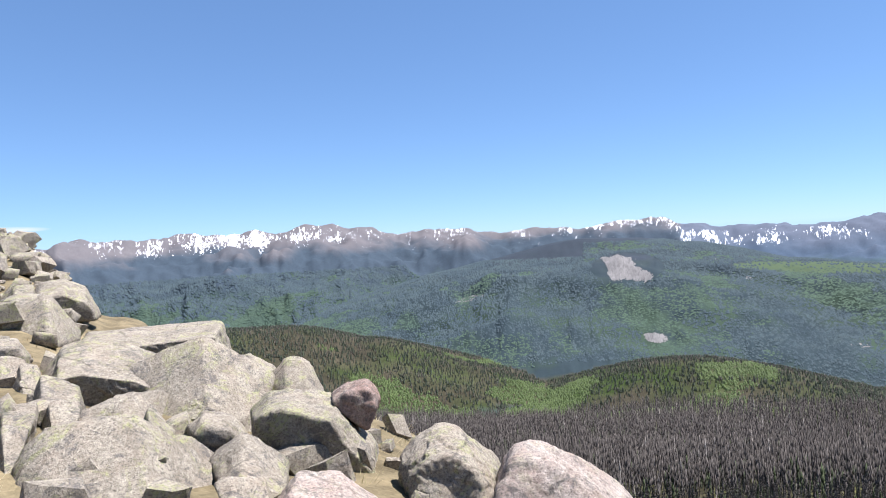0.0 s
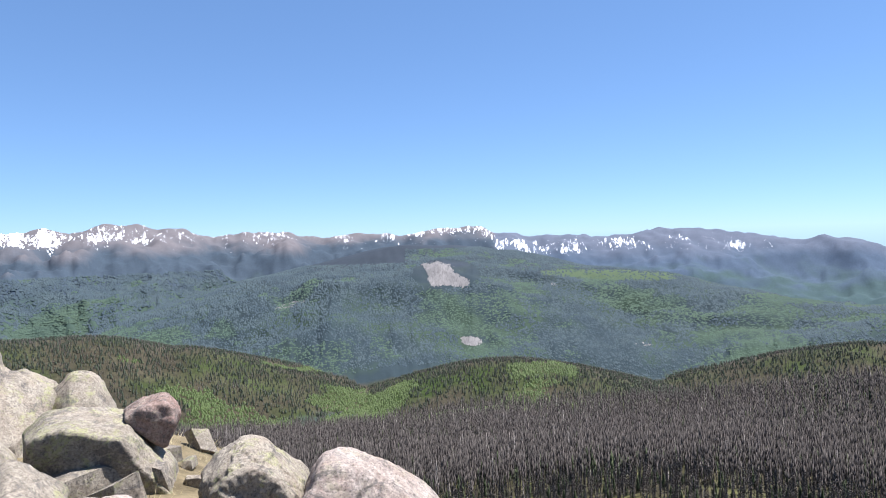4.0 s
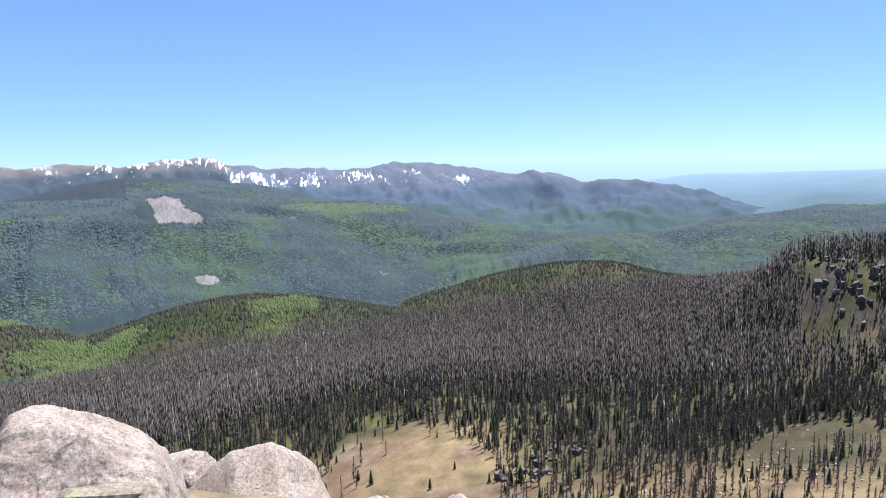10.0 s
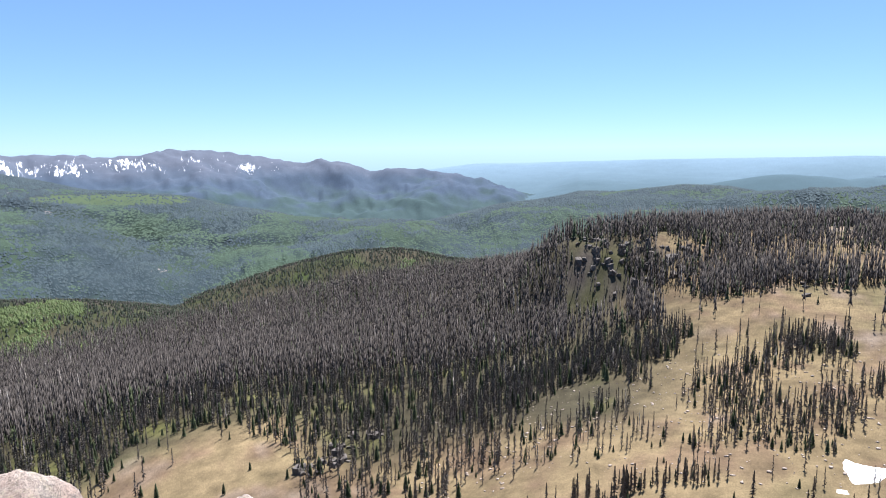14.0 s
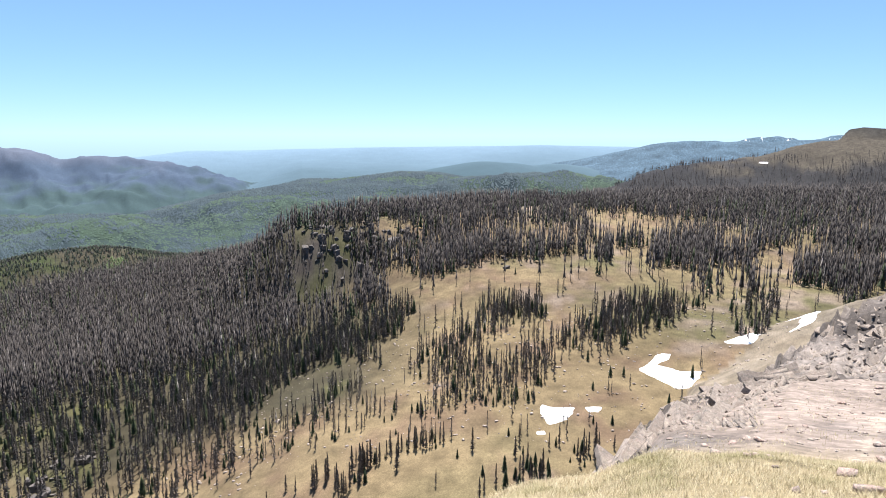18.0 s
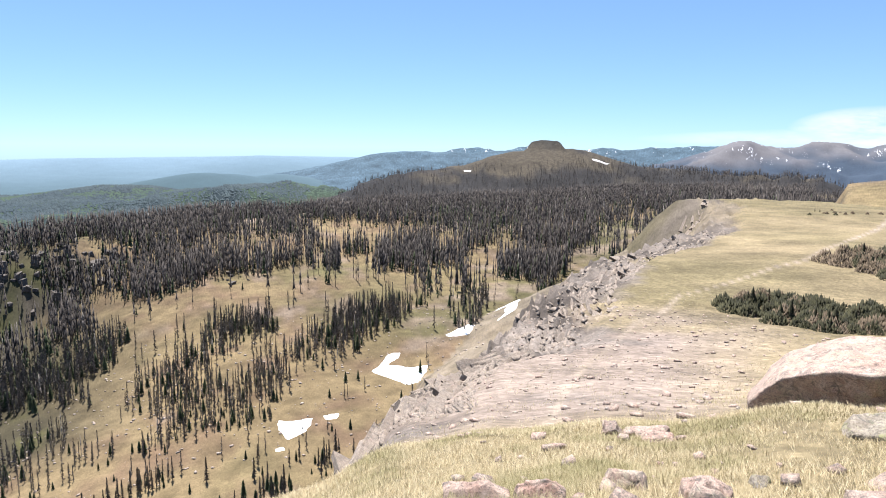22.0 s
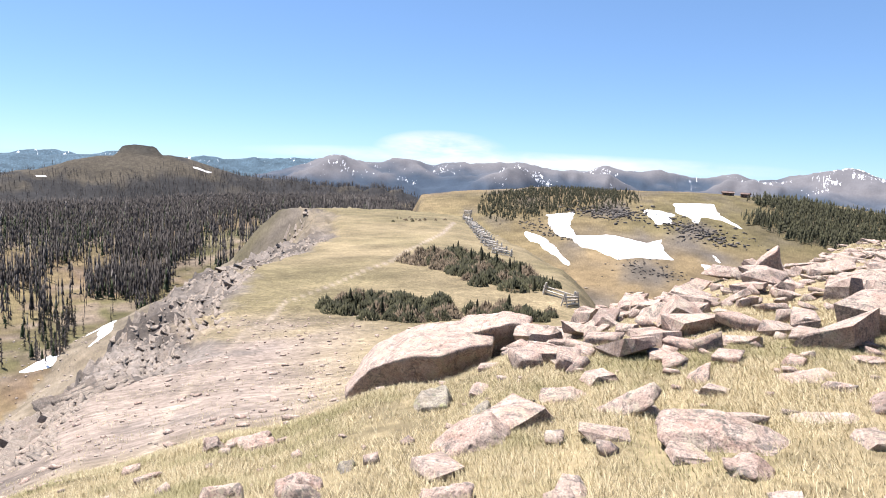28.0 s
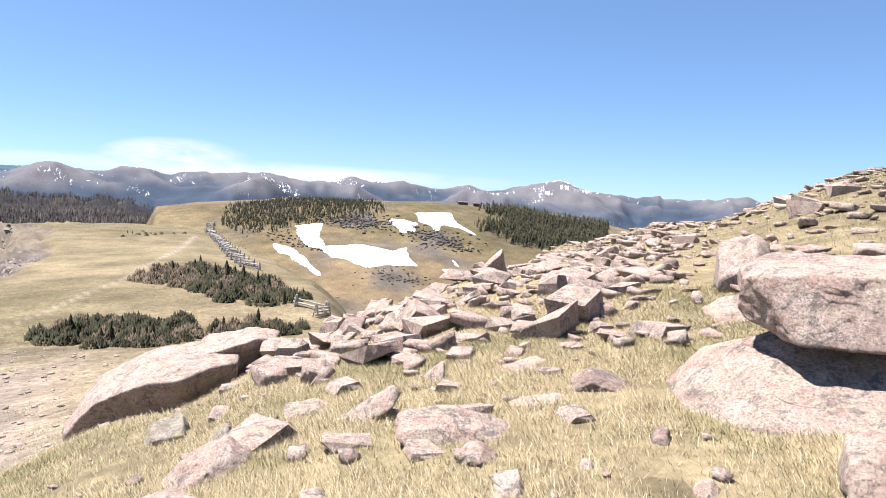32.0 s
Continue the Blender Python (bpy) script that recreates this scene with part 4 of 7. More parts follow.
# ---- rocks ----
def sphere(level):
    bm = bmesh.new()
    bmesh.ops.create_icosphere(bm, subdivisions=level, radius=1.0)
    co = np.array([v.co[:] for v in bm.verts])
    faces = np.array([[v.index for v in f.verts] for f in bm.faces])
    bm.free()
    return co, faces


SPHERES = {k: sphere(k) for k in (4, 5, 6)}


def noise3(p, size, seed, octaves=4):
    """Noise over three dimensions from three planes."""
    return (fbm(p[:, 0] + seed * 3.1, p[:, 1] + p[:, 2] * 0.7, size, octaves, seed) + fbm(p[:, 1] - seed * 1.7, p[:, 2] + p[:, 0] * 0.6, size, octaves, seed + 50)
            + fbm(p[:, 2] + seed * 2.3, p[:, 0] - p[:, 1] * 0.5, size, octaves, seed + 90)) / 2.0


def block(bearing, r, outline, depth, seed=0, slope=0.15, front=((0.0, -0.15, 0.6),), facets=(), level=5, edge=160.0, rough=0.02, perched=False, mat=None, label="", name="boulder"):
    """A split boulder: the space within its side walls, a top that slopes towards the standing place, split fronts and extra facets.
    The outline runs clockwise in metres to the right of the bearing and above the eye; the foot is bedded in the ground unless it is perched."""
    x, y, _ = place(bearing, r)
    pts = np.array(outline, float)
    if not perched:
        far = place(bearing, r + depth * 0.5)
        base = min(ground_at(x, y), ground_at(far[0], far[1])) - 0.12
        low = pts[:, 1] < pts[:, 1].min() + 0.35 * np.ptp(pts[:, 1])
        pts[low, 1] = np.minimum(pts[low, 1], base)
    mid_p = (pts.min(0) + pts.max(0)) / 2
    pts = pts - mid_p
    half = np.array((np.ptp(pts[:, 0]), depth, np.ptp(pts[:, 1]))) / 2
    planes = [(np.array((0, 1, 0.15)), depth / 2)]
    for p, q in zip(pts, np.roll(pts, -1, 0)):
        nu, nw = -(q[1] - p[1]), q[0] - p[0]
        s = math.hypot(nu, nw)
        nu, nw = nu / s, nw / s
        back = 0.47 if nw > 0.25 else 0.0
        n = np.array((nu, -slope * nw if nw > 0.25 else (-0.15 if nw > -0.5 else 0.0), nw))
        planes.append((n, n @ (p[0], back * depth, p[1])))
    planes += [(np.array((fx, -1.0, fz)), f * depth / 2 * math.hypot(1, fx)) for fx, fz, f in front]
    corners = np.array([(p[0], s * depth / 2, p[1]) for p in pts for s in (-1, 1)])
    planes += [(np.array(q[:3]), q[3] * (corners @ np.array(q[:3])).max()) for q in facets]
    size = np.array([np.linalg.norm(n) for n, _ in planes])
    normal = np.array([n for n, _ in planes]) / size[:, None]
    reach = np.maximum(np.array([h for _, h in planes]) / size, 0.12 * half.min())
    d, faces = SPHERES[level]
    d = d * half
    d = d / np.linalg.norm(d, axis=1)[:, None]
    t = np.maximum(d @ normal.T, 0) / reach
    top = t.max(1)
    co = d / (top * ((t / top[:, None]) ** edge).sum(1) ** (1 / edge))[:, None]
    ends = np.concatenate([faces[:, [0, 1]], faces[:, [1, 2]], faces[:, [2, 0]]])
    count = np.bincount(ends[:, 0], minlength=len(co))[:, None]
    for _ in range(1):
        near = np.stack([np.bincount(ends[:, 0], co[ends[:, 1], k], len(co)) for k in range(3)], -1) / count
        co = co * 0.4 + near * 0.6
    s = float(half.mean()) * 2
    ledge = np.round(noise3(co, s * 0.4, seed + 3, 3) * 4) / 4
    pits = noise3(co, 0.1, seed + 7, 4)
    chips = np.round(noise3(co, 0.28, seed + 11, 3) * 3) / 3
    co = co + d * (noise3(co, s * 0.35, seed, 5) * rough * s + ledge * rough * 1.2 * s + chips * 0.03 + pits * 0.024)[:, None]
    b = math.radians(bearing)
    ob = new(name, mesh_of("rock", co, faces, mat or GREY_ROCK, False))
    ob.matrix_world = pose(x + math.cos(b) * mid_p[0], y - math.sin(b) * mid_p[0], mid_p[1], 0, 0, -bearing)
    return tagged(ob, label or "weathered grey boulder with yellow-green lichen on the rocky rim", "boulder", "boulders")


# Boulders on the rim beside the standing place.
block(-21.8, 9.7, ((-1.04, -1.21), (-0.78, -0.67), (-0.6, -0.61), (0.01, -0.73), (0.7, -1.07), (0.91, -1.44), (1.03, -1.72), (0.23, -1.71)), 2.0, 11, slope=0.07, front=((0.1, -0.2, 0.45), (-0.6, -0.2, 0.7)), level=6, label="long grey boulder with a dark shaded front, high in the pile")
block(-25.4, 7.9, ((-0.71, -1.31), (-0.52, -0.99), (-0.29, -0.96), (0.18, -1.09), (0.7, -1.39), (0.64, -1.53), (0.34, -1.68), (-0.21, -1.67), (-0.49, -1.55)), 1.5, 12, slope=0.27, front=((-0.1, -0.2, 0.4),), level=6, label="square-cut grey boulder with a dark front face")
block(-18.8, 7.2, ((-0.66, -1.4), (-0.24, -1.24), (0.25, -1.25), (0.66, -1.59), (0.48, -2.13), (-0.2, -2.05), (-0.4, -1.88)), 1.6, 13, slope=1.0, front=((-0.6, 0.1, 0.9),), level=6, label="tilted slab coated in yellow-green lichen")
block(-10.0, 6.1, ((-0.55, -1.54), (-0.44, -1.44), (-0.27, -1.42), (0.19, -1.53), (0.33, -1.71), (0.52, -1.95), (0.54, -2.36), (0.23, -2.38), (-0.31, -2.13), (-0.54, -1.96)), 1.3, 14, slope=0.04, front=((-0.3, -0.2, 0.35),), facets=((0.8, -0.5, 0.55, 0.62),), level=6, label="large grey block with a deep shaded cleft in front")
block(-6.6, 6.35, ((-0.24, -1.51), (-0.13, -1.42), (0.14, -1.36), (0.22, -1.46), (0.25, -1.59), (0.19, -1.77), (0.11, -1.85), (-0.09, -1.68)), 0.5, 15, slope=0.04, edge=9, perched=True, mat=REDDISH_ROCK, label="rounded reddish stone perched on a block")
block(-10.9, 7.8, ((-0.51, -1.78), (-0.39, -1.54), (-0.23, -1.33), (-0.09, -1.36), (0.21, -1.67), (0.5, -1.87), (0.46, -2.06), (-0.4, -1.97)), 1.1, 16, slope=0.9, label="pointed grey boulder leaning on its neighbours")
block(-14.8, 8.3, ((-0.22, -1.4), (-0.06, -1.34), (0.22, -1.53), (0.17, -1.7), (0.02, -1.7), (-0.15, -1.57)), 0.8, 22, slope=0.10, label="small shaded block between the large boulders")
block(-18.0, 5.8, ((-0.22, -1.5), (-0.11, -1.41), (0.11, -1.48), (0.21, -1.6), (0.18, -1.76), (-0.02, -1.8), (-0.21, -1.65)), 0.6, 23, slope=0.04, label="dark grey stone wedged between boulders")
block(-15.7, 5.1, ((-0.27, -1.6), (-0.05, -1.45), (0.05, -1.5), (0.27, -1.72), (0.23, -2.07), (-0.01, -1.94), (-0.24, -1.77)), 0.8, 24, slope=0.3, label="pale split block wedged between boulders")
block(-20.2, 5.3, ((-0.24, -1.66), (-0.16, -1.46), (-0.05, -1.51), (0.25, -1.78), (0.22, -1.83), (-0.04, -1.79)), 0.5, 31, slope=0.8, label="small flat stone wedged between boulders")
block(-24.8, 6.0, ((-0.37, -1.34), (-0.09, -1.24), (0.17, -1.29), (0.36, -1.58), (0.27, -1.73), (-0.05, -1.77), (-0.33, -1.53)), 0.9, 25, slope=0.7, front=((0.3, 0.1, 0.8),), label="angular grey block among the boulders")
block(-23.4, 5.6, ((-0.2, -1.62), (0.02, -1.25), (0.19, -1.46), (0.11, -1.8), (-0.09, -1.7)), 0.6, 30, slope=0.11, front=((0.4, 0.3, 0.9),), label="leaning grey block among the boulders")
block(-24.1, 4.6, ((-0.89, -1.65), (-0.71, -1.22), (-0.63, -1.15), (-0.43, -1.16), (-0.29, -1.25), (-0.08, -1.49), (0.42, -1.73), (0.89, -2.02), (0.78, -2.42), (-0.82, -2.0)), 1.5, 19, slope=0.85, facets=((-0.9, -0.7, 0.05, 0.82),), level=6, label="wide flat-topped boulder freckled with dark lichen")
block(-7.5, 4.2, ((-0.5, -1.77), (-0.35, -1.54), (-0.14, -1.52), (-0.04, -1.61), (0.3, -1.67), (0.49, -1.81), (0.5, -2.11), (-0.47, -1.99)), 0.9, 21, slope=0.10, front=((-0.6, 0.3, 0.75),), level=6, mat=RIM_PINK, label="low pinkish boulder among grey blocks")
block(-16.5, 4.35, ((-0.2, -1.51), (-0.06, -1.48), (0.14, -1.54), (0.2, -1.71), (0.05, -1.71)), 0.45, 32, slope=0.7, label="thin dark-fronted slab wedged between boulders")
block(-32.6, 8.7, ((-0.23, -0.9), (0.15, -0.93), (0.24, -1.08), (0.2, -1.24), (-0.19, -1.21)), 0.9, 26, slope=0.06)
block(-29.8, 10.6, ((-0.38, -0.85), (-0.13, -0.7), (0.22, -0.72), (0.39, -1.02), (0.34, -1.23), (-0.16, -1.12)), 1.2, 36, slope=0.9)
block(-29.3, 6.9, ((-0.19, -1.25), (-0.12, -1.08), (0.13, -1.22), (0.19, -1.37), (-0.02, -1.35)), 0.6, 27, slope=0.31)
block(-29.5, 6.2, ((-0.17, -1.33), (-0.05, -1.19), (0.16, -1.23), (0.14, -1.35), (-0.08, -1.4)), 0.5, 28, slope=0.7)
block(-32.4, 6.0, ((-0.16, -1.36), (-0.05, -1.16), (0.15, -1.16), (0.16, -1.29), (0.09, -1.41)), 0.6, 29, slope=0.28)
block(-31.2, 7.6, ((-0.15, -1.29), (-0.08, -1.1), (0.07, -1.14), (0.14, -1.33), (-0.0, -1.43)), 0.6, 33, slope=0.8)
block(-32.7, 8.0, ((-0.16, -1.18), (-0.04, -1.11), (0.16, -1.2), (0.14, -1.34), (-0.13, -1.39)), 0.7, 37, slope=0.8)
block(-32.9, 5.4, ((-0.12, -1.38), (-0.01, -1.22), (0.13, -1.27), (0.03, -1.45)), 0.6, 38, slope=0.8)
block(-31.6, 12.6, ((-0.26, -0.81), (-0.09, -0.59), (0.23, -0.57), (0.25, -0.81), (0.01, -0.88)), 0.9, 39, slope=0.8)
block(-28.3, 14.5, ((-0.61, -0.71), (-0.46, -0.47), (-0.07, -0.42), (0.32, -0.62), (0.61, -0.84), (0.0, -0.9)), 1.2, 34, slope=0.34, label="jagged slab heap high on the grassy rim")
block(0.8, 5.3, ((-0.31, -1.8), (-0.18, -1.68), (0.01, -1.62), (0.16, -1.65), (0.31, -1.81), (0.44, -1.97), (0.41, -2.22), (0.33, -2.41), (-0.25, -2.34), (-0.33, -2.04)), 0.9, 17, slope=0.14, front=((-0.15, 0.35, 0.8),), facets=((-0.85, -0.6, 0.05, 0.7), (0.7, -0.6, 0.5, 0.75)), level=6, edge=24, rough=0.06, label="knobbly grey boulder with a dark hollow in its face")
block(9.0, 4.85, ((-0.48, -2.29), (-0.3, -1.87), (-0.22, -1.67), (-0.13, -1.66), (0.18, -1.71), (0.5, -1.95), (0.7, -2.07), (0.77, -2.2), (0.88, -2.68), (0.86, -2.98), (-0.51, -2.64)), 1.2, 18, slope=0.04, front=((0.0, 0.85, 0.75),), facets=((0.6, -0.6, 0.6, 0.82),), level=6, edge=28, rough=0.045, mat=RIM_PINK, label="pale pink boulder with grey and orange lichen at the rim")
block(23.0, 5.5, ((-0.45, -2.96), (-0.05, -2.57), (0.09, -2.55), (0.41, -2.55), (0.56, -2.66), (0.73, -2.83), (0.82, -3.1), (0.77, -3.38), (-0.42, -3.24)), 1.1, 41, slope=0.75, facets=((-0.85, -0.7, 0.05, 0.6),), level=6, mat=RIM_PINK, label="tan wedge-shaped boulder with a shaded side at the rim")
block(17.4, 6.2, ((-0.13, -2.82), (-0.04, -2.71), (0.1, -2.71), (0.43, -2.85), (0.49, -2.94), (0.33, -3.08), (-0.03, -3.05)), 0.6, 42, slope=0.9, mat=RIM_PINK, label="pale boulder between two larger ones")
block(17.6, 6.5, ((0.11, -2.87), (0.14, -2.76), (0.2, -2.74), (0.26, -2.86), (0.23, -2.94)), 0.14, 43, slope=0.04, mat=RIM_PINK, level=4, label="small upright stone at the rim")
block(33.4, 4.9, ((0.08, -2.74), (0.2, -2.64), (0.31, -2.68), (0.35, -2.81)), 0.3, 44, slope=0.7, mat=RIM_PINK, level=4, label="small pale stone at the rim")
block(40.4, 4.9, ((0.06, -2.77), (0.18, -2.68), (0.28, -2.65), (0.36, -2.75), (0.34, -2.85)), 0.35, 45, slope=0.7, mat=RIM_PINK, level=4, label="small pale stone at the rim")
# Boulders on the hillside where the turn ends.
block(138.4, 13.6, ((-1.24, -5.16), (-1.29, -4.76), (-1.03, -4.32), (-0.76, -4.02), (0.14, -3.52), (1.16, -3.39), (1.71, -3.48), (1.61, -4.48), (0.98, -4.96), (-0.31, -5.15)), 3.0, 51, slope=0.04, front=((-0.35, -0.5, 0.3), (0.8, -0.4, 0.5)), level=6, edge=120, rough=0.02, perched=True, mat=PINK_ROCK, label="huge long flat-topped boulder with an undercut shaded front")
block(144.8, 14.8, ((-0.7, -3.61), (-0.45, -3.38), (0.5, -3.22), (0.96, -3.3), (0.98, -3.88), (-0.02, -4.66), (-0.69, -4.34)), 1.7, 52, slope=0.04, front=((0.5, -0.3, 0.4),), level=6, perched=True, mat=PINK_ROCK, label="end block of the huge flat boulder, split by cracks")
block(-169.0, 5.83, ((-1.29, -1.88), (-1.18, -1.45), (-1.01, -1.21), (-0.41, -0.92), (0.56, -0.84), (0.71, -1.76), (-0.24, -1.99), (-1.23, -1.95)), 1.61, 53, slope=0.55, front=((-0.2, 0.6, 0.9),), level=6, edge=40, mat=PINK_ROCK, label="broad sloping boulder with cracks and pale lichen")
block(-166.1, 6.55, ((-1.07, -0.78), (-1.07, -0.49), (-0.94, -0.4), (0.04, -0.33), (0.35, -0.38), (0.4, -0.95), (-0.28, -0.98), (-0.65, -1.0), (-0.98, -0.86)), 1.2, 54, slope=0.12, front=((0.05, 0.5, 0.85),), facets=((-0.8, -0.75, -0.35, 0.74),), level=6, edge=180, perched=True, mat=PINK_ROCK, label="heavy pink block resting on a sloping boulder")
block(-174.1, 9.6, ((-0.68, -1.63), (-0.64, -1.46), (-0.3, -1.2), (0.11, -1.14), (0.21, -1.51), (-0.47, -1.76)), 1.22, 55, slope=0.3, mat=PINK_ROCK, label="flat pale pink boulder beside the heavy block")
block(-173.3, 11.5, ((-0.58, -1.19), (-0.55, -0.5), (-0.08, -0.33), (0.08, -0.46), (0.11, -1.08), (-0.25, -1.2)), 1.0, 56, slope=0.8, mat=PINK_ROCK, label="square pink boulder on the grassy slope")
block(163.5, 5.41, ((-0.44, -1.8), (-0.36, -1.7), (0.02, -1.64), (0.37, -1.72), (0.49, -1.77), (0.38, -1.9), (0.23, -1.98), (-0.06, -1.93)), 0.46, 57, slope=0.20, front=((0.0, 0.7, 0.75),), mat=PINK_ROCK, label="flat pink and white boulder in dry grass")
block(167.8, 7.6, ((-0.46, -2.25), (-0.14, -2.15), (0.23, -2.1), (0.41, -2.13), (0.4, -2.23), (-0.2, -2.28)), 0.6, 58, slope=0.04, perched=True, front=((0, -0.5, 0.9),), mat=PINK_ROCK, label="thin slab propped over a dark hollow")
block(170.7, 6.07, ((-0.37, -1.87), (-0.25, -1.76), (0.15, -1.66), (0.27, -1.77), (0.02, -1.89), (-0.32, -1.93)), 0.38, 59, slope=0.20, front=((0.0, 0.7, 0.75),), mat=PINK_ROCK, label="pale low slab beside a dark hollow")
block(176.2, 6.55, ((-0.43, -1.8), (-0.36, -1.66), (-0.2, -1.53), (0.12, -1.61), (0.17, -1.75), (-0.11, -1.83), (-0.38, -1.88)), 0.44, 60, slope=0.20, mat=REDDISH_ROCK, label="dark pink wedge-shaped boulder in the grass")
block(165.5, 4.84, ((-0.14, -1.81), (-0.03, -1.68), (0.05, -1.68), (0.15, -1.74), (0.1, -1.85), (0.0, -1.89)), 0.26, 61, slope=0.20, front=((-0.2, -0.2, 0.8),), mat=PINK_ROCK, label="pink stone with a dark underside in the grass")
block(142.6, 5.52, ((-0.22, -2.37), (0.07, -2.08), (0.39, -1.92), (0.53, -2.05), (0.52, -2.27), (0.32, -2.35)), 0.54, 62, slope=0.20, front=((0.0, 0.7, 0.75),), mat=PINK_ROCK, label="long sloping pink slab in dry grass")
block(157.3, 6.15, ((-0.28, -2.1), (-0.08, -1.95), (0.23, -1.72), (0.27, -1.77), (0.11, -1.92), (-0.23, -2.12)), 0.27, 63, slope=0.9, mat=PINK_ROCK, label="long narrow stone in the grass")
block(151.9, 6.77, ((-0.27, -2.26), (-0.2, -2.11), (0.08, -2.05), (0.35, -2.13), (0.38, -2.21), (-0.18, -2.3)), 0.35, 64, slope=0.20, front=((0.0, 0.7, 0.75),), mat=PINK_ROCK, label="flat pink boulder in dry grass")
block(139.6, 7.66, ((-0.07, -2.74), (0.07, -2.56), (0.36, -2.46), (0.43, -2.62), (0.37, -2.77), (0.11, -2.83)), 0.46, 65, slope=0.20, front=((-0.3, -0.3, 0.8),), label="dark grey broken stone beside the huge boulder")
block(143.6, 6.62, ((-0.04, -2.46), (0.2, -2.27), (0.27, -2.22), (0.33, -2.32), (0.28, -2.42)), 0.37, 66, slope=0.20, front=((0.3, -0.3, 0.8),), label="grey broken stone beside the huge boulder")
block(149.4, 12.3, ((-0.48, -3.75), (-0.43, -3.3), (-0.04, -3.04), (0.49, -3.1), (0.64, -3.64), (0.11, -3.8)), 1.2, 69, slope=0.3, mat=PINK_ROCK, label="large pink boulder behind the huge flat one")
block(149.4, 11.5, ((-0.23, -3.37), (-0.05, -3.15), (0.38, -3.13), (0.35, -3.36), (-0.08, -3.46)), 0.4, 67, slope=0.20, label="dark broken stone behind the huge boulder")
block(166.3, 17.5, ((-0.58, -2.25), (-0.18, -1.82), (0.2, -1.38), (0.36, -2.17), (-0.39, -2.29)), 0.6, 68, slope=0.20, mat=PINK_ROCK, label="pale pointed stone standing up on the skyline")
block(159.1, 12.5, ((-0.57, -3.0), (-0.4, -2.5), (-0.03, -2.19), (0.43, -2.55), (0.5, -2.75), (-0.07, -2.99)), 1.0, 94, slope=0.9, mat=PINK_ROCK, label="large pink boulder in the boulder field")
block(154.2, 13.0, ((-0.3, -2.97), (-0.01, -2.54), (0.36, -2.51), (0.18, -2.97)), 0.8, 95, slope=0.20, mat=REDDISH_ROCK, label="tilted pink slab in the boulder field")
block(164.6, 10.8, ((-0.41, -2.52), (-0.26, -2.25), (-0.04, -2.05), (0.16, -2.15), (0.23, -2.4)), 0.8, 96, slope=0.27, front=((-0.4, 0.0, 0.8),), mat=PINK_ROCK, label="pink block with a shaded side in the boulder field")
block(160.6, 7.85, ((-0.23, -2.12), (-0.12, -2.0), (0.08, -1.97), (0.15, -2.09), (-0.05, -2.18)), 0.41, 97, slope=0.20, front=((0, -0.2, 0.8),), mat=PINK_ROCK, label="low pink stone in the grass")
block(162.4, 7.27, ((-0.17, -2.1), (-0.07, -1.94), (0.05, -1.83), (0.04, -2.07)), 0.33, 98, slope=0.8, mat=PINK_ROCK, label="upright pink stone in the grass")
block(170.4, 7.44, ((-0.57, -2.0), (-0.38, -1.84), (-0.06, -1.71), (0.27, -1.75), (0.23, -1.85), (-0.17, -1.97)), 0.46, 80, slope=0.20, front=((0.0, 0.7, 0.75),), mat=PINK_ROCK, label="flat pink boulder in dry grass")
block(175.4, 4.69, ((-0.15, -1.76), (-0.11, -1.61), (-0.06, -1.61), (-0.08, -1.79)), 0.22, 71, slope=0.8, mat=PINK_ROCK, level=4, label="narrow pale stone in the grass")
block(-178.6, 5.19, ((-0.26, -1.72), (-0.2, -1.55), (-0.13, -1.51), (-0.09, -1.61), (-0.15, -1.71)), 0.2, 70, slope=0.20, front=((-0.4, 0, 0.8),), mat=REDDISH_ROCK, level=4, label="small dark pointed stone in the grass")
block(168.4, 4.29, ((-0.16, -1.84), (-0.07, -1.69), (0.06, -1.63), (0.1, -1.71), (0.01, -1.86)), 0.26, 75, slope=0.20, front=((0.0, 0.7, 0.75),), mat=PINK_ROCK, label="sloping pink stone in the grass")
block(-174.4, 4.45, ((-0.34, -1.73), (-0.29, -1.59), (-0.21, -1.55), (-0.11, -1.64), (-0.1, -1.71)), 0.24, 72, slope=0.20, front=((0.0, 0.7, 0.75),), mat=PINK_ROCK, label="sloping pink stone in the grass")
block(-162.2, 4.71, ((-0.55, -1.49), (-0.53, -1.27), (-0.41, -1.19), (-0.21, -1.17), (-0.16, -1.67), (-0.47, -1.71)), 0.56, 73, slope=0.20, front=((0.0, 0.7, 0.75),), mat=PINK_ROCK, label="sloping pink boulder at the foot of a larger one")
block(120.4, 8.23, ((0.23, -3.46), (0.31, -3.29), (0.44, -3.26), (0.52, -3.37), (0.44, -3.5)), 0.26, 84, slope=0.20, front=((0.3, -0.2, 0.8),), mat=REDDISH_ROCK, label="dark pointed stone on the grassy slope")
block(124.4, 7.87, ((0.09, -3.32), (0.22, -3.21), (0.5, -3.16), (0.57, -3.26), (0.34, -3.35)), 0.25, 85, slope=0.20, front=((0.0, 0.7, 0.75),), mat=PINK_ROCK, label="low pink stone on the grassy slope")
block(132.2, 5.35, ((0.15, -2.38), (0.2, -2.28), (0.31, -2.27), (0.38, -2.37), (0.27, -2.42)), 0.24, 86, slope=0.20, front=((0, -0.1, 0.8),), level=4, label="small dark pointed stone in the grass")
block(128.2, 4.44, ((0.18, -2.15), (0.2, -2.02), (0.34, -2.02), (0.41, -2.09), (0.41, -2.21)), 0.21, 87, slope=0.20, front=((0.0, 0.7, 0.75),), mat=PINK_ROCK, label="squarish pink stone in the grass")
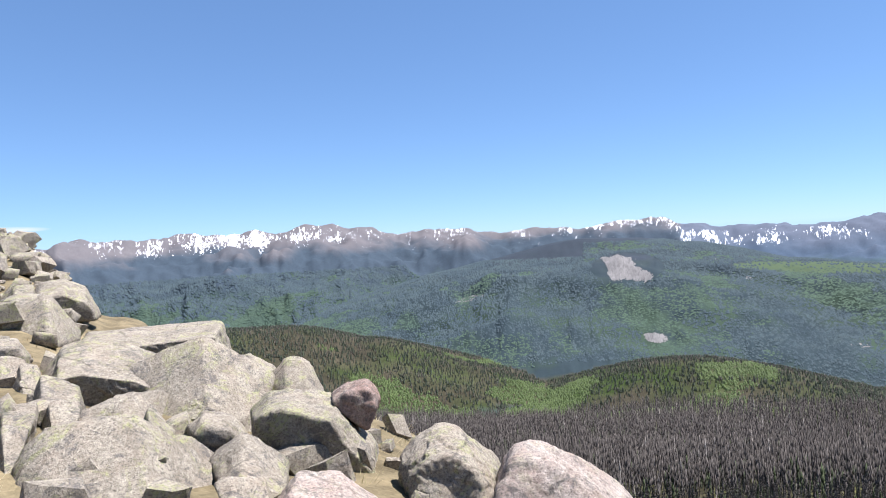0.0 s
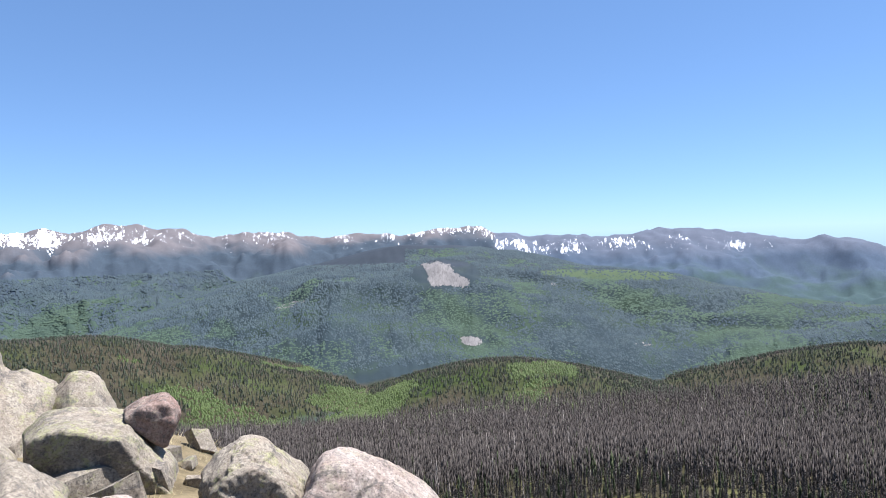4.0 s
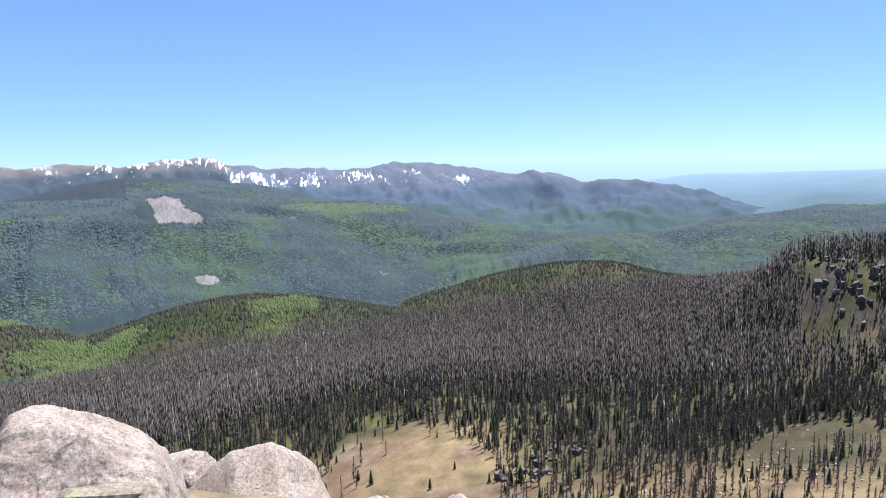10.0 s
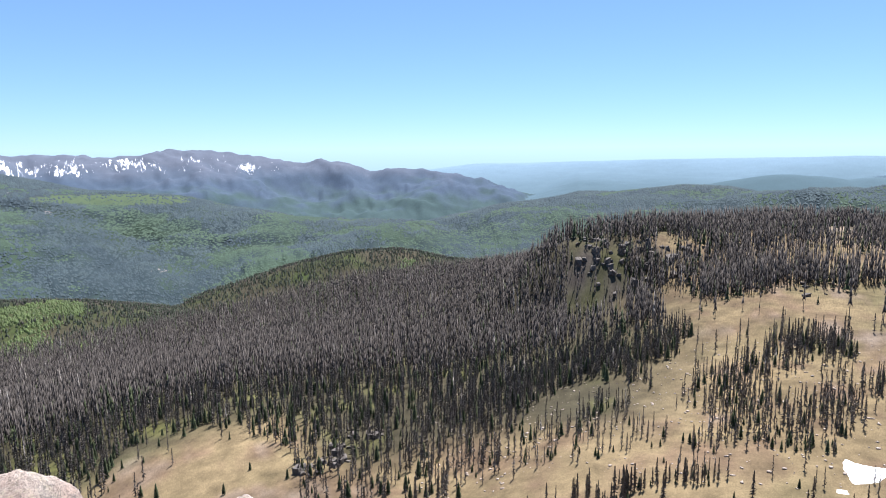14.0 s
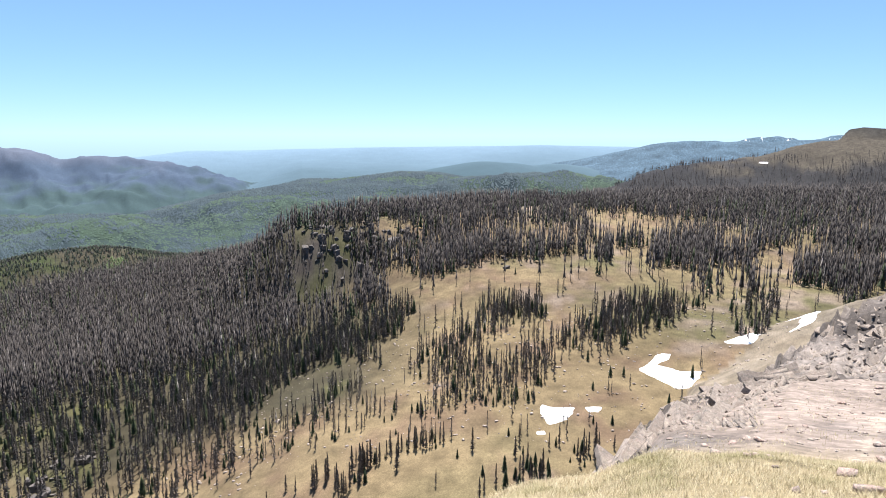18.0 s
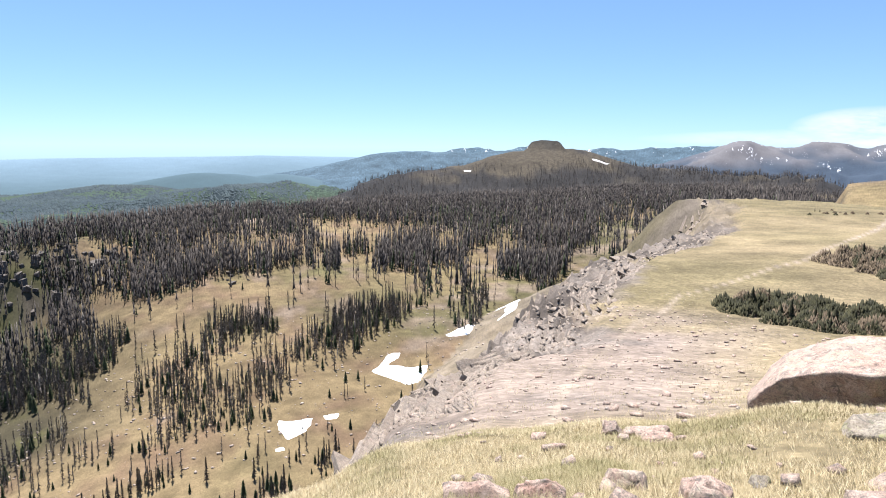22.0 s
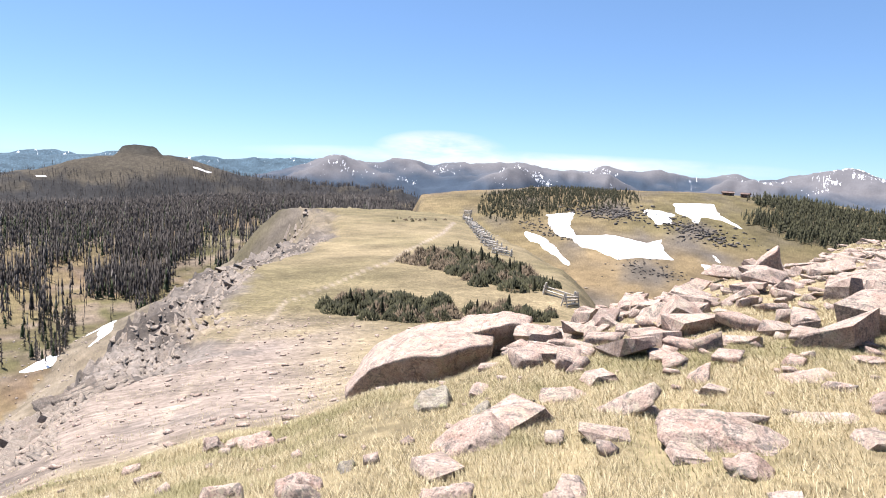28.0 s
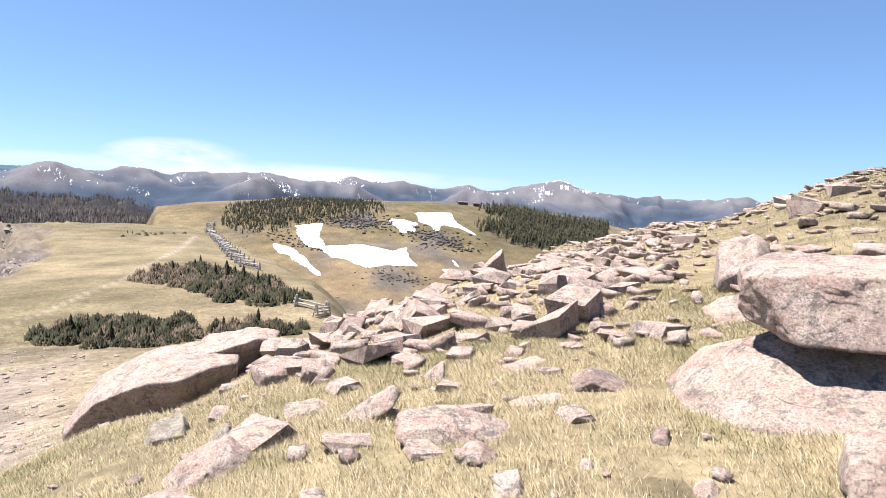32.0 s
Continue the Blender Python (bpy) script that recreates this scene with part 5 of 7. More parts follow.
block(141.2, 4.31, ((-0.0, -2.07), (0.03, -1.95), (0.22, -1.91), (0.34, -1.9), (0.31, -2.07)), 0.19, 78, slope=0.20, front=((0.0, 0.7, 0.75),), mat=PINK_ROCK, label="flat pink stone in the grass")
block(122.4, 5.15, ((0.11, -2.45), (0.13, -2.35), (0.39, -2.35), (0.48, -2.46), (0.31, -2.51)), 0.19, 88, slope=0.20, front=((0.0, 0.7, 0.75),), mat=PINK_ROCK, label="flat pink stone in the grass")
block(128.4, 4.69, ((0.13, -2.29), (0.2, -2.12), (0.35, -2.17), (0.34, -2.28)), 0.2, 89, slope=0.20, front=((0.0, 0.7, 0.75),), mat=PINK_ROCK, label="pink stone in the grass")
block(129.7, 4.93, ((-0.03, -2.4), (0.02, -2.24), (0.16, -2.18), (0.3, -2.24), (0.29, -2.34)), 0.25, 90, slope=0.20, front=((0.0, 0.7, 0.75),), mat=PINK_ROCK, label="flat pink stone in the grass")
block(115.2, 4.29, ((0.09, -2.23), (0.14, -2.1), (0.33, -2.04), (0.44, -2.11), (0.41, -2.23)), 0.2, 91, slope=0.20, front=((0.0, 0.7, 0.75),), mat=PINK_ROCK, label="flat pink stone in the grass")
block(109.2, 4.24, ((0.09, -2.28), (0.14, -2.12), (0.4, -2.08), (0.54, -2.14), (0.51, -2.28)), 0.22, 92, slope=0.20, front=((0.0, 0.7, 0.75),), mat=PINK_ROCK, label="flat pink stone in the grass")
block(124.2, 8.17, ((-0.17, -3.52), (0.02, -3.34), (0.47, -3.24), (0.54, -3.36), (0.09, -3.5)), 0.35, 93, slope=0.20, front=((0.0, 0.7, 0.75),), mat=PINK_ROCK, label="low pink slab in the grass")


def split_stone(size, seed, mat, extra=8, fine=1, low=0.4):
    """A split block: the hull of a box's corners, pushed about, with a few more; its faces broken up a little."""
    rng = np.random.RandomState(seed)
    bm = bmesh.new()
    corners = [np.array((x, y, z)) * rng.uniform(low, 1.0, 3) for x in (-1, 1) for y in (-1, 1) for z in (-1, 1)]
    corners += [v / np.abs(v).max() * rng.uniform(0.75, 1.0) for v in rng.normal(0, 1, (extra, 3))]
    for c in corners:
        bm.verts.new(c * np.array(size) / 2)
    hull = bmesh.ops.convex_hull(bm, input=bm.verts)
    bmesh.ops.delete(bm, geom=[g for g in set(hull["geom_interior"]) | set(hull["geom_unused"]) if isinstance(g, bmesh.types.BMVert)], context="VERTS")
    bmesh.ops.triangulate(bm, faces=bm.faces)
    if fine:
        bmesh.ops.subdivide_edges(bm, edges=bm.edges, cuts=fine, use_grid_fill=True)
        bmesh.ops.triangulate(bm, faces=bm.faces)
        for v in bm.verts:
            v.co *= 1 + rng.normal(0, 0.012)
    me = bpy.data.meshes.new("stone")
    bm.to_mesh(me)
    bm.free()
    me.materials.append(mat)
    return me


SHARED = [split_stone((1, 0.8, 0.6), 200 + k, PINK_ROCK, 9, 2) for k in range(14)]
SHARED_FLAT = [split_stone((1, 0.8, 0.3), 220 + k, PINK_ROCK, 8, 2) for k in range(14)]
SHARED_GREY = [split_stone((1, 0.8, 0.65), 240 + k, GREY_ROCK, 5, 2) for k in range(8)]
SHARED_CLIFF = [split_stone((1, 0.5, 0.26), 260 + k, CLIFF_ROCK, 1, 1, 0.72) for k in range(10)]
SHARED_CRAG = [split_stone((1, 0.8, 0.95), 310 + k, CRAG_ROCK, 5, 2) for k in range(6)]
rnd = random.Random(5)


def join_stones(heap, label, name):
    """Many small stones as one piece of stuff."""
    cs, fs, o = [], [], 0
    for me, m in heap:
        co = np.empty(len(me.vertices) * 3, np.float32)
        me.vertices.foreach_get("co", co)
        fa = np.empty(len(me.loops), np.int32)
        me.loops.foreach_get("vertex_index", fa)
        co = np.c_[co.reshape(-1, 3), np.ones(len(me.vertices))] @ np.array(m).T
        cs.append(co[:, :3])
        fs.append(fa.reshape(-1, 3) + o)
        o += len(co)
    ob = new(name.replace(" ", "_"), mesh_of("stones", np.concatenate(cs), np.concatenate(fs), heap[0][0].materials[0]))
    tagged(ob, label, "stones", kind="stuff")


def strew(meshes, count, b0, b1, r0, r1, s0, s1, label, lean=16, sink=0.2, gap=0.45, group="strewn stones", avoid=(), heap=None):
    """Stones laid at random over a sector, none inside another."""
    laid, tries = [], 0
    while len(laid) < count and tries < count * 12:
        tries += 1
        b, r = rnd.uniform(b0, b1), math.sqrt(rnd.uniform(r0 * r0, r1 * r1))
        s = s0 + (s1 - s0) * rnd.random() ** 1.8
        x, y, _ = place(b, r)
        if any(math.hypot(x - p, y - q) < gap * (s + t) for p, q, t in laid) or any(math.hypot(x - place(ab, ar)[0], y - place(ab, ar)[1]) < aw for ab, ar, aw in avoid):
            continue
        laid.append((x, y, s))
        me = rnd.choice(meshes)
        z = ground_at(x, y)
        m = pose(x, y, z + s * 0.3 * (1 - 2 * sink), rnd.gauss(0, lean), rnd.gauss(0, lean), rnd.uniform(0, 360)) @ Matrix.Diagonal((s * rnd.uniform(0.8, 1.25), s * rnd.uniform(0.7, 1.1), s * rnd.uniform(0.7, 1.1), 1))
        if heap is None:
            ob = new("stone", me)
            ob.matrix_world = m
            tagged(ob, label, "stone", group)
        else:
            heap.append((me, m))
    if heap:
        join_stones(heap, label, group)


TINY = [split_stone((1, 0.8, 0.42), 280 + k, PINK_ROCK, 3, 0) for k in range(10)]
GRAVEL = [split_stone((1, 0.8, 0.42), 530 + k, RIM_PINK, 3, 0) for k in range(8)]
TINY_CLIFF = [split_stone((1, 0.5, 0.2), 290 + k, CLIFF_ROCK, 0, 0, 0.75) for k in range(10)]
TINY_CRAG = [split_stone((1, 0.8, 0.6), 510 + k, CRAG_ROCK, 2, 0) for k in range(8)]
BIG_TWO = ((189.8, 6.95, 1.7), (194.2, 8.45, 1.5))
strew(SHARED + SHARED_FLAT, 110, 148, 177, 8.5, 20, 0.35, 1.1, "broken pink stone in a boulder field on the slope", 13, 0.3, 0.36, "boulder field")
strew(SHARED_FLAT + SHARED, 42, 168, 203, 9.0, 34, 0.4, 1.2, "flat pink stone bedded in the grassy hillside", 7, 0.32, 0.5, "hillside stones", BIG_TWO)
strew(SHARED_GREY, 60, -42, -27.5, 10.5, 30, 0.35, 1.0, "grey boulder in the rock pile rising up the hill", 20, 0.2, 0.4, "rock pile")
strew(SHARED_GREY, 480, -46, -27, 9.0, 36, 0.15, 0.65, "grey rubble of the rock pile rising up the hill", 20, 0.2, 0.4, "pile rubble", (), [])
strew(SHARED_FLAT + SHARED, 420, 147, 182, 8.0, 24, 0.18, 0.55, "broken pink stones filling the boulder field", 14, 0.3, 0.4, "field rubble", (), [])
strew(SHARED_FLAT, 420, 160, 203, 8.0, 40, 0.2, 0.8, "flat pink slabs bedded in the grassy hillside", 7, 0.33, 0.45, "hillside slabs", BIG_TWO, [])
strew(SHARED_FLAT, 20, 138, 180, 4.0, 9, 0.3, 0.8, "flat pink slab sunk in dry grass", 6, 0.4, 0.8, "sunken slabs", BIG_TWO)
strew(TINY, 700, 147, 203, 7.5, 48, 0.1, 0.45, "small pink stones between the boulders of the slope", 18, 0.2, 0.5, "slope rubble", BIG_TWO, [])
strew(TINY, 130, 110, 200, 3.4, 10, 0.05, 0.24, "small pink stones in dry grass", 12, 0.25, 0.6, "grass stones", BIG_TWO, [])
strew(SHARED_GREY, 66, -36, 14, 4.4, 9.0, 0.2, 0.55, "small grey stone wedged among boulders", 20, 0.2, 0.42, "wedged stones")
strew(GRAVEL, 2600, 99, 138, 13, 70, 0.03, 0.14, "flat pink stones strewn over the gravel slope", 8, 0.34, 0.4, "gravel stones", (), [])

strew(TINY, 420, 98, 138, 12, 60, 0.12, 0.42, "pink stones half sunk in the gravel slope", 8, 0.36, 0.5, "slope stones", (), [])
strew(GRAVEL, 1500, 56, 112, 165, 300, 0.25, 1.3, "pale stones strewn over the meadow bench", 10, 0.3, 0.4, "meadow stones", (), [])


# ---- rocks of the cliffs ----
def along(points, count, spread, s0, s1, label, meshes, group, sink=0.2, heap=None, out=0.0, dip=0.0):
    """Rocks strewn along a line of bearings and distances; with a dip they lie as layers along the line, leaning outwards."""
    for _ in range(count):
        k = rnd.randrange(len(points) - 1)
        u = rnd.random()
        p, q = place(*points[k]), place(*points[k + 1])
        yaw = math.degrees(math.atan2(q[1] - p[1], q[0] - p[0]))
        x, y = p[0] + (q[0] - p[0]) * u, p[1] + (q[1] - p[1]) * u
        off = abs(rnd.gauss(0, spread)) * 1.3 + out if dip else rnd.gauss(0, spread)
        c, s_ = math.cos(math.radians(yaw)), math.sin(math.radians(yaw))
        x, y = x - s_ * off + rnd.gauss(0, spread) * (0 if dip else 1), y + c * off
        s = s0 + (s1 - s0) * rnd.random() ** 1.6
        me = rnd.choice(meshes)
        turn = rnd.gauss(yaw, 7) if dip else rnd.uniform(0, 360)
        fall = math.degrees(math.atan2(ground_at(x + c * 2, y + s_ * 2) - ground_at(x - c * 2, y - s_ * 2), 4.0)) if dip else 0
        m = pose(x, y, ground_at(x, y) + s * 0.3 * (1 - 2 * sink), rnd.gauss(dip, 8), -fall * 0.6 + rnd.gauss(0, 6), turn) @ Matrix.Diagonal((s * (rnd.uniform(1.3, 2.6) if dip else rnd.uniform(0.9, 1.5)), s * rnd.uniform(0.8, 1.1), s * (rnd.uniform(0.5, 0.9) if dip else rnd.uniform(0.7, 1.2)), 1))
        if heap is None:
            ob = new("ledge_rock", me)
            ob.matrix_world = m
            tagged(ob, label, "rock", group)
        else:
            heap.append((me, m))
    if heap:
        join_stones(heap, label, group)


NEAR_RIM = ((96, 18), (98.5, 23), (102, 28.5), (104.5, 32.5), (107, 36), (110.6, 38), (113.3, 45.5), (115, 56))
FAR_RIM = ((115, 56), (116.2, 68), (119.1, 86), (121.1, 101), (126, 130), (128, 150))
along(NEAR_RIM, 110, 1.8, 0.6, 2.4, "layered brown-grey slab of the cliff rim", SHARED_CLIFF, "cliff rim ledges", 0.72, None, -3.6, 30)
along(FAR_RIM, 90, 2.6, 1.0, 3.6, "layered brown-grey slab of the cliff rim", SHARED_CLIFF, "cliff rim ledges", 0.72, None, -5.0, 30)
along(NEAR_RIM, 900, 2.6, 0.15, 0.8, "broken brown-grey slabs along the cliff rim", TINY_CLIFF, "cliff rubble", 0.6, [], -4.6, 28)
along(FAR_RIM, 600, 3.6, 0.3, 1.4, "broken brown-grey slabs along the farther cliff rim", TINY_CLIFF, "far cliff rubble", 0.6, [], -6.4, 28)
along(((125.2, 150), (127, 225), (128, 245)), 30, 3.0, 1.5, 5.0, "grey ledge on the far cliff rim", SHARED_CLIFF, "far rim ledges", 0.6, None, -3.0, 18)
along(((70.4, 424), (72.5, 430), (75.5, 438), (79.5, 450)), 80, 7.0, 2.0, 7.0, "dark crag block on the wooded knob", SHARED_CRAG, "knob crags", 0.4)
along(((84, 395), (86, 380), (88.5, 395)), 14, 9.0, 1.5, 4.0, "grey crag block on the open slope", SHARED_CRAG, "slope crags", 0.35)
along(((45.5, 206), (49, 222), (53, 243)), 34, 5.0, 1.2, 5.0, "grey rock at the forest edge", SHARED_CRAG, "forest edge rocks", 0.35)
along(((151.8, 279), (154.5, 284), (157, 276)), 420, 5.5, 0.5, 1.7, "dark talus on the snowy hill", TINY_CRAG, "talus", 0.3, [])
along(((159.5, 268), (161.8, 262), (163.2, 248)), 320, 5.5, 0.5, 1.7, "dark talus beside the upper snowfield", TINY_CRAG, "upper talus", 0.3, [])
along(((147, 266), (149.5, 252), (151.5, 243)), 120, 3.0, 0.4, 1.3, "dark talus along the long drift", TINY_CRAG, "drift talus", 0.3, [])
along(((156, 222), (158.5, 214), (160, 210)), 130, 4.0, 0.3, 1.0, "grey talus in the grassy hollow", TINY_CRAG, "hollow talus", 0.3, [])
along(((146, 190), (149, 150), (152, 200), (157, 185)), 26, 8.0, 0.4, 1.3, "grey rock in the grassy hollow", SHARED_CLIFF, "hollow rocks", 0.35)


# ---- trees ----
def star_tier(z0, z1, r, n, turn, jag):
    """One whorl of drooping boughs: a cone with a toothed rim."""
    co = [(0, 0, z1)]
    for k in range(2 * n):
        a = math.pi * k / n + turn
        q = r * (1.0 if k % 2 == 0 else jag)
        co.append((math.cos(a) * q, math.sin(a) * q, z0 + (0.0 if k % 2 == 0 else (z1 - z0) * 0.22)))
    f = [(0, 1 + k, 1 + (k + 1) % (2 * n)) for k in range(2 * n)]
    return co, f


def cone(r, z0, z1, n):
    co = [(0, 0, z1)] + [(math.cos(2 * math.pi * k / n) * r, math.sin(2 * math.pi * k / n) * r, z0) for k in range(n)]
    return co, [(0, 1 + k, 1 + (k + 1) % n) for k in range(n)]


def joined(pieces):
    co, faces = [], []
    for c, f in pieces:
        o = len(co)
        co.extend([tuple(v) for v in c])
        faces += [tuple(i + o for i in q) for q in f]
    return np.array(co, float), np.array(faces, int)


def spruce_crown(seed, tiers, n, width):
    r = random.Random(seed)
    out = []
    for k in range(tiers):
        u = k / tiers
        z0 = 0.08 + 0.9 * u - 0.03
        out.append(star_tier(z0, min(z0 + 1.9 / tiers + 0.05, 1.0), width * (1 - u) ** 0.8 * r.uniform(0.8, 1.15) + 0.012, n, r.uniform(0, 6), r.uniform(0.45, 0.65)))
    return joined(out)


def dead_crown(seed, boughs, width):
    """Bare drooping boughs: thin wedges round the trunk, shorter towards the top."""
    r = random.Random(seed)
    out = []
    for k in range(boughs):
        u = 0.12 + 0.85 * (k + r.random()) / boughs
        a = r.uniform(0, 6.283)
        q = width * (1.05 - u) ** 0.7 * r.uniform(0.5, 1.2)
        w = 0.012 + 0.014 * r.random()
        c, s = math.cos(a), math.sin(a)
        tip = (c * q, s * q, u - 0.05 * r.random() - 0.02)
        out.append(([(-s * w, c * w, u + 0.012), (s * w, -c * w, u + 0.012), (0, 0, u - 0.03), tip], [(0, 1, 3), (1, 2, 3), (2, 0, 3)]))
    return joined(out)


def planted(kind_co, kind_faces, pos, tall, wide, turn):
    """Many copies of one tree form as one set of arrays."""
    c, s = np.cos(turn)[:, None], np.sin(turn)[:, None]
    x, y, z = kind_co[:, 0][None], kind_co[:, 1][None], kind_co[:, 2][None]
    px = (x * c - y * s) * (tall * wide)[:, None] + pos[:, 0:1]
    py = (x * s + y * c) * (tall * wide)[:, None] + pos[:, 1:2]
    pz = z * tall[:, None] + pos[:, 2:3]
    co = np.stack([px, py, pz], -1).reshape(-1, 3)
    f = (kind_faces[None] + (np.arange(len(pos)) * len(kind_co))[:, None, None]).reshape(-1, 3)
    return co, f


def wood(name, forms, mat, pos, tall, wide, label, seed):
    """A stand of far trees as one piece of stuff, mixed from several forms."""
    if len(pos) == 0:
        return
    rng = np.random.RandomState(seed)
    pick = rng.randint(0, len(forms), len(pos))
    cs, fs, o = [], [], 0
    for k, (co, fa) in enumerate(forms):
        m = pick == k
        if m.any():
            c, f = planted(co, fa, pos[m], tall[m], wide[m], rng.uniform(0, 6.283, m.sum()))
            cs.append(c)
            fs.append(f + o)
            o += len(c)
    ob = new(name, mesh_of(name, np.concatenate(cs), np.concatenate(fs), mat))
    return tagged(ob, label, "trees", kind="stuff")


FAR_DEAD = [joined([cone(0.012, 0, 1.0, 3), *[star_tier(z, z + h, r, 2, t, 0.35) for z, h, r, t in ((0.2, 0.34, w, 0.3), (0.4, 0.34, w * 0.8, 1.2), (0.62, 0.34, w * 0.5, 2.2))]]) for w in (0.055, 0.07, 0.045)]
MID_DEAD = [joined([cone(0.014, 0, 1.0, 4), dead_crown(300 + k, 34, 0.13)]) for k in range(5)]
FAR_LIVE = [joined([star_tier(z, z + 0.42, r, 3, t, 0.6) for z, r, t in ((0.05, 0.2, 0.2), (0.3, 0.15, 1.3), (0.58, 0.09, 2.0))]) for _ in range(2)]
MID_LIVE = [spruce_crown(320 + k, 7, 6, 0.18) for k in range(4)]
FAR_ASPEN = [joined([star_tier(-0.1, 0.75, 0.5, 3, t, 0.75), star_tier(0.3, 1.0, 0.32, 3, t + 0.6, 0.8)]) for t in (0.0, 0.4, 0.8)]


def layer_at(x, y):
    b = (np.degrees(np.arctan2(x, y)) + 40) % 360 - 40
    i = np.clip(np.round((b + 40) / 0.22).astype(int), 0, len(BEAR) - 1)
    j = np.clip(np.searchsorted(RING, np.hypot(x, y)), 0, len(RING) - 1)
    return WHICH[i, j]


def scatter(count, b0, b1, r0, r1, density, seed):
    """Places over a sector, thinned by a density of 0 to 1."""
    rng = np.random.RandomState(seed)
    b = np.radians(rng.uniform(b0, b1, count))
    r = np.sqrt(rng.uniform(r0 * r0, r1 * r1, count))
    x, y = np.sin(b) * r, np.cos(b) * r
    keep = rng.uniform(0, 1, count) < density(x, y, np.degrees(b), r)
    x, y = x[keep], y[keep]
    return np.stack([x, y, ground_at(x, y)], -1), rng


def near_line(x, y, lines, width):
    """Nearness (0 to 1) to any of some lines of bearings and distances."""
    best = np.full(x.shape, 1e9)
    for line in lines:
        pts = [place(b, r)[:2] for b, r in line]
        for (x0, y0), (x1, y1) in zip(pts, pts[1:]):
            dx, dy = x1 - x0, y1 - y0
            u = np.clip(((x - x0) * dx + (y - y0) * dy) / (dx * dx + dy * dy), 0, 1)
            best = np.minimum(best, np.hypot(x - x0 - u * dx, y - y0 - u * dy))
    return np.clip(1.6 - best / width, 0, 1)


# Stands of dead spruce on the meadow: bearings and angles of sight of their feet.
STANDS = (
    ((69.2, -8.94), (71.2, -6.80), (78.1, -6.48), (88.0, -6.52), (93.4, -6.55), (93.9, -7.75), (97.4, -9.55), (97.2, -11.20), (93.1, -11.59), (88.1, -10.62), (85.1, -11.92), (81.1, -12.95), (75.0, -11.40), (71.1, -10.32)),
    ((94.8, -6.27), (97.6, -4.99), (102.1, -4.14), (106.4, -4.45), (116.6, -5.41), (116.8, -7.37), (112.2, -7.65), (108.8, -9.25), (108.1, -10.76), (106.5, -11.81), (104.3, -11.00), (100.7, -10.89), (100.4, -9.39), (102.3, -7.87), (97.7, -7.42)),
    ((97.5, -9.93), (97.6, -8.87), (98.8, -7.95), (99.7, -9.10), (99.3, -9.84)),
    ((87.3, -19.86), (91.3, -17.72), (94.8, -15.97), (98.1, -14.59), (102.2, -12.71), (105.8, -11.46), (106.3, -12.80), (102.8, -15.46), (99.2, -17.25), (95.4, -19.89), (93.4, -19.56), (91.0, -21.61)),
    ((107.1, -15.20), (107.0, -12.95), (109.8, -11.66), (110.5, -13.23), (109.3, -15.54)),
    ((79.8, -20.67), (81.6, -18.02), (85.2, -16.51), (85.7, -14.78), (91.2, -14.85), (92.0, -15.65), (89.8, -17.45), (87.3, -17.69), (83.7, -20.43), (81.3, -22.11)),
    ((83.2, -22.86), (85.5, -21.21), (90.9, -20.19), (91.1, -22.07), (87.4, -22.72)),
    ((64.5, -26.88), (68.6, -25.18), (74.8, -24.22), (81.1, -22.97), (91.0, -22.03), (91.5, -22.75), (83.2, -24.09), (76.8, -24.95), (72.6, -25.94), (66.5, -27.29)),
    ((69.4, -30.19), (70.5, -28.99), (74.7, -27.73), (75.5, -29.54), (72.5, -30.67)),
    ((86.0, -30.93), (88.3, -29.22), (92.2, -27.51), (92.9, -29.43), (89.7, -30.97)),
    ((94.7, -28.40), (95.5, -26.10), (97.7, -25.64), (97.1, -27.05)),
    ((74.2, -27.70), (77.9, -26.81), (82.7, -25.62), (83.2, -26.54), (78.9, -27.88), (75.2, -28.42)),
    ((111.1, -11.61), (112.3, -9.45), (115.0, -7.89), (118.7, -5.82), (119.6, -4.58), (120.6, -5.52), (119.1, -8.09), (117.0, -11.25), (115.2, -13.14), (113.6, -11.63)),
    ((106.6, -14.76), (107.0, -12.78), (109.6, -11.99), (110.1, -14.20), (109.6, -15.44), (107.3, -16.22)),
    ((94.6, -6.40), (102.0, -4.12), (111.9, -4.86), (118.7, -4.22), (119.2, -6.05), (115.0, -8.14), (112.0, -8.22), (108.5, -9.03), (106.0, -11.55), (101.0, -10.70), (100.5, -8.57), (103.0, -7.58), (97.0, -7.06)),
    ((79.9, -19.27), (82.6, -17.40), (86.2, -18.24), (87.0, -20.15), (83.7, -21.99), (80.2, -21.27)),
    ((74.3, -18.79), (76.3, -18.70), (76.6, -20.03), (74.6, -19.88)),
    ((71.0, -14.50), (75.5, -13.45), (79.8, -15.28), (78.4, -17.74), (72.9, -18.11), (70.7, -18.50)),
    ((70.3, -23.15), (72.6, -21.72), (76.0, -22.02), (77.1, -23.89), (73.0, -25.40), (70.0, -25.41)),
    ((79.4, -20.50), (82.5, -20.06), (88.0, -20.24), (88.4, -21.65), (82.3, -22.67)),
    ((58.0, -23.70), (62.5, -20.99), (68.8, -18.43), (71.8, -17.55), (75.0, -17.02), (75.1, -18.60), (68.9, -20.94), (64.8, -22.84), (59.5, -24.84)),
    ((64.5, -26.23), (66.2, -24.31), (72.9, -22.43), (75.3, -21.33), (75.4, -23.61), (69.2, -25.79)),
)


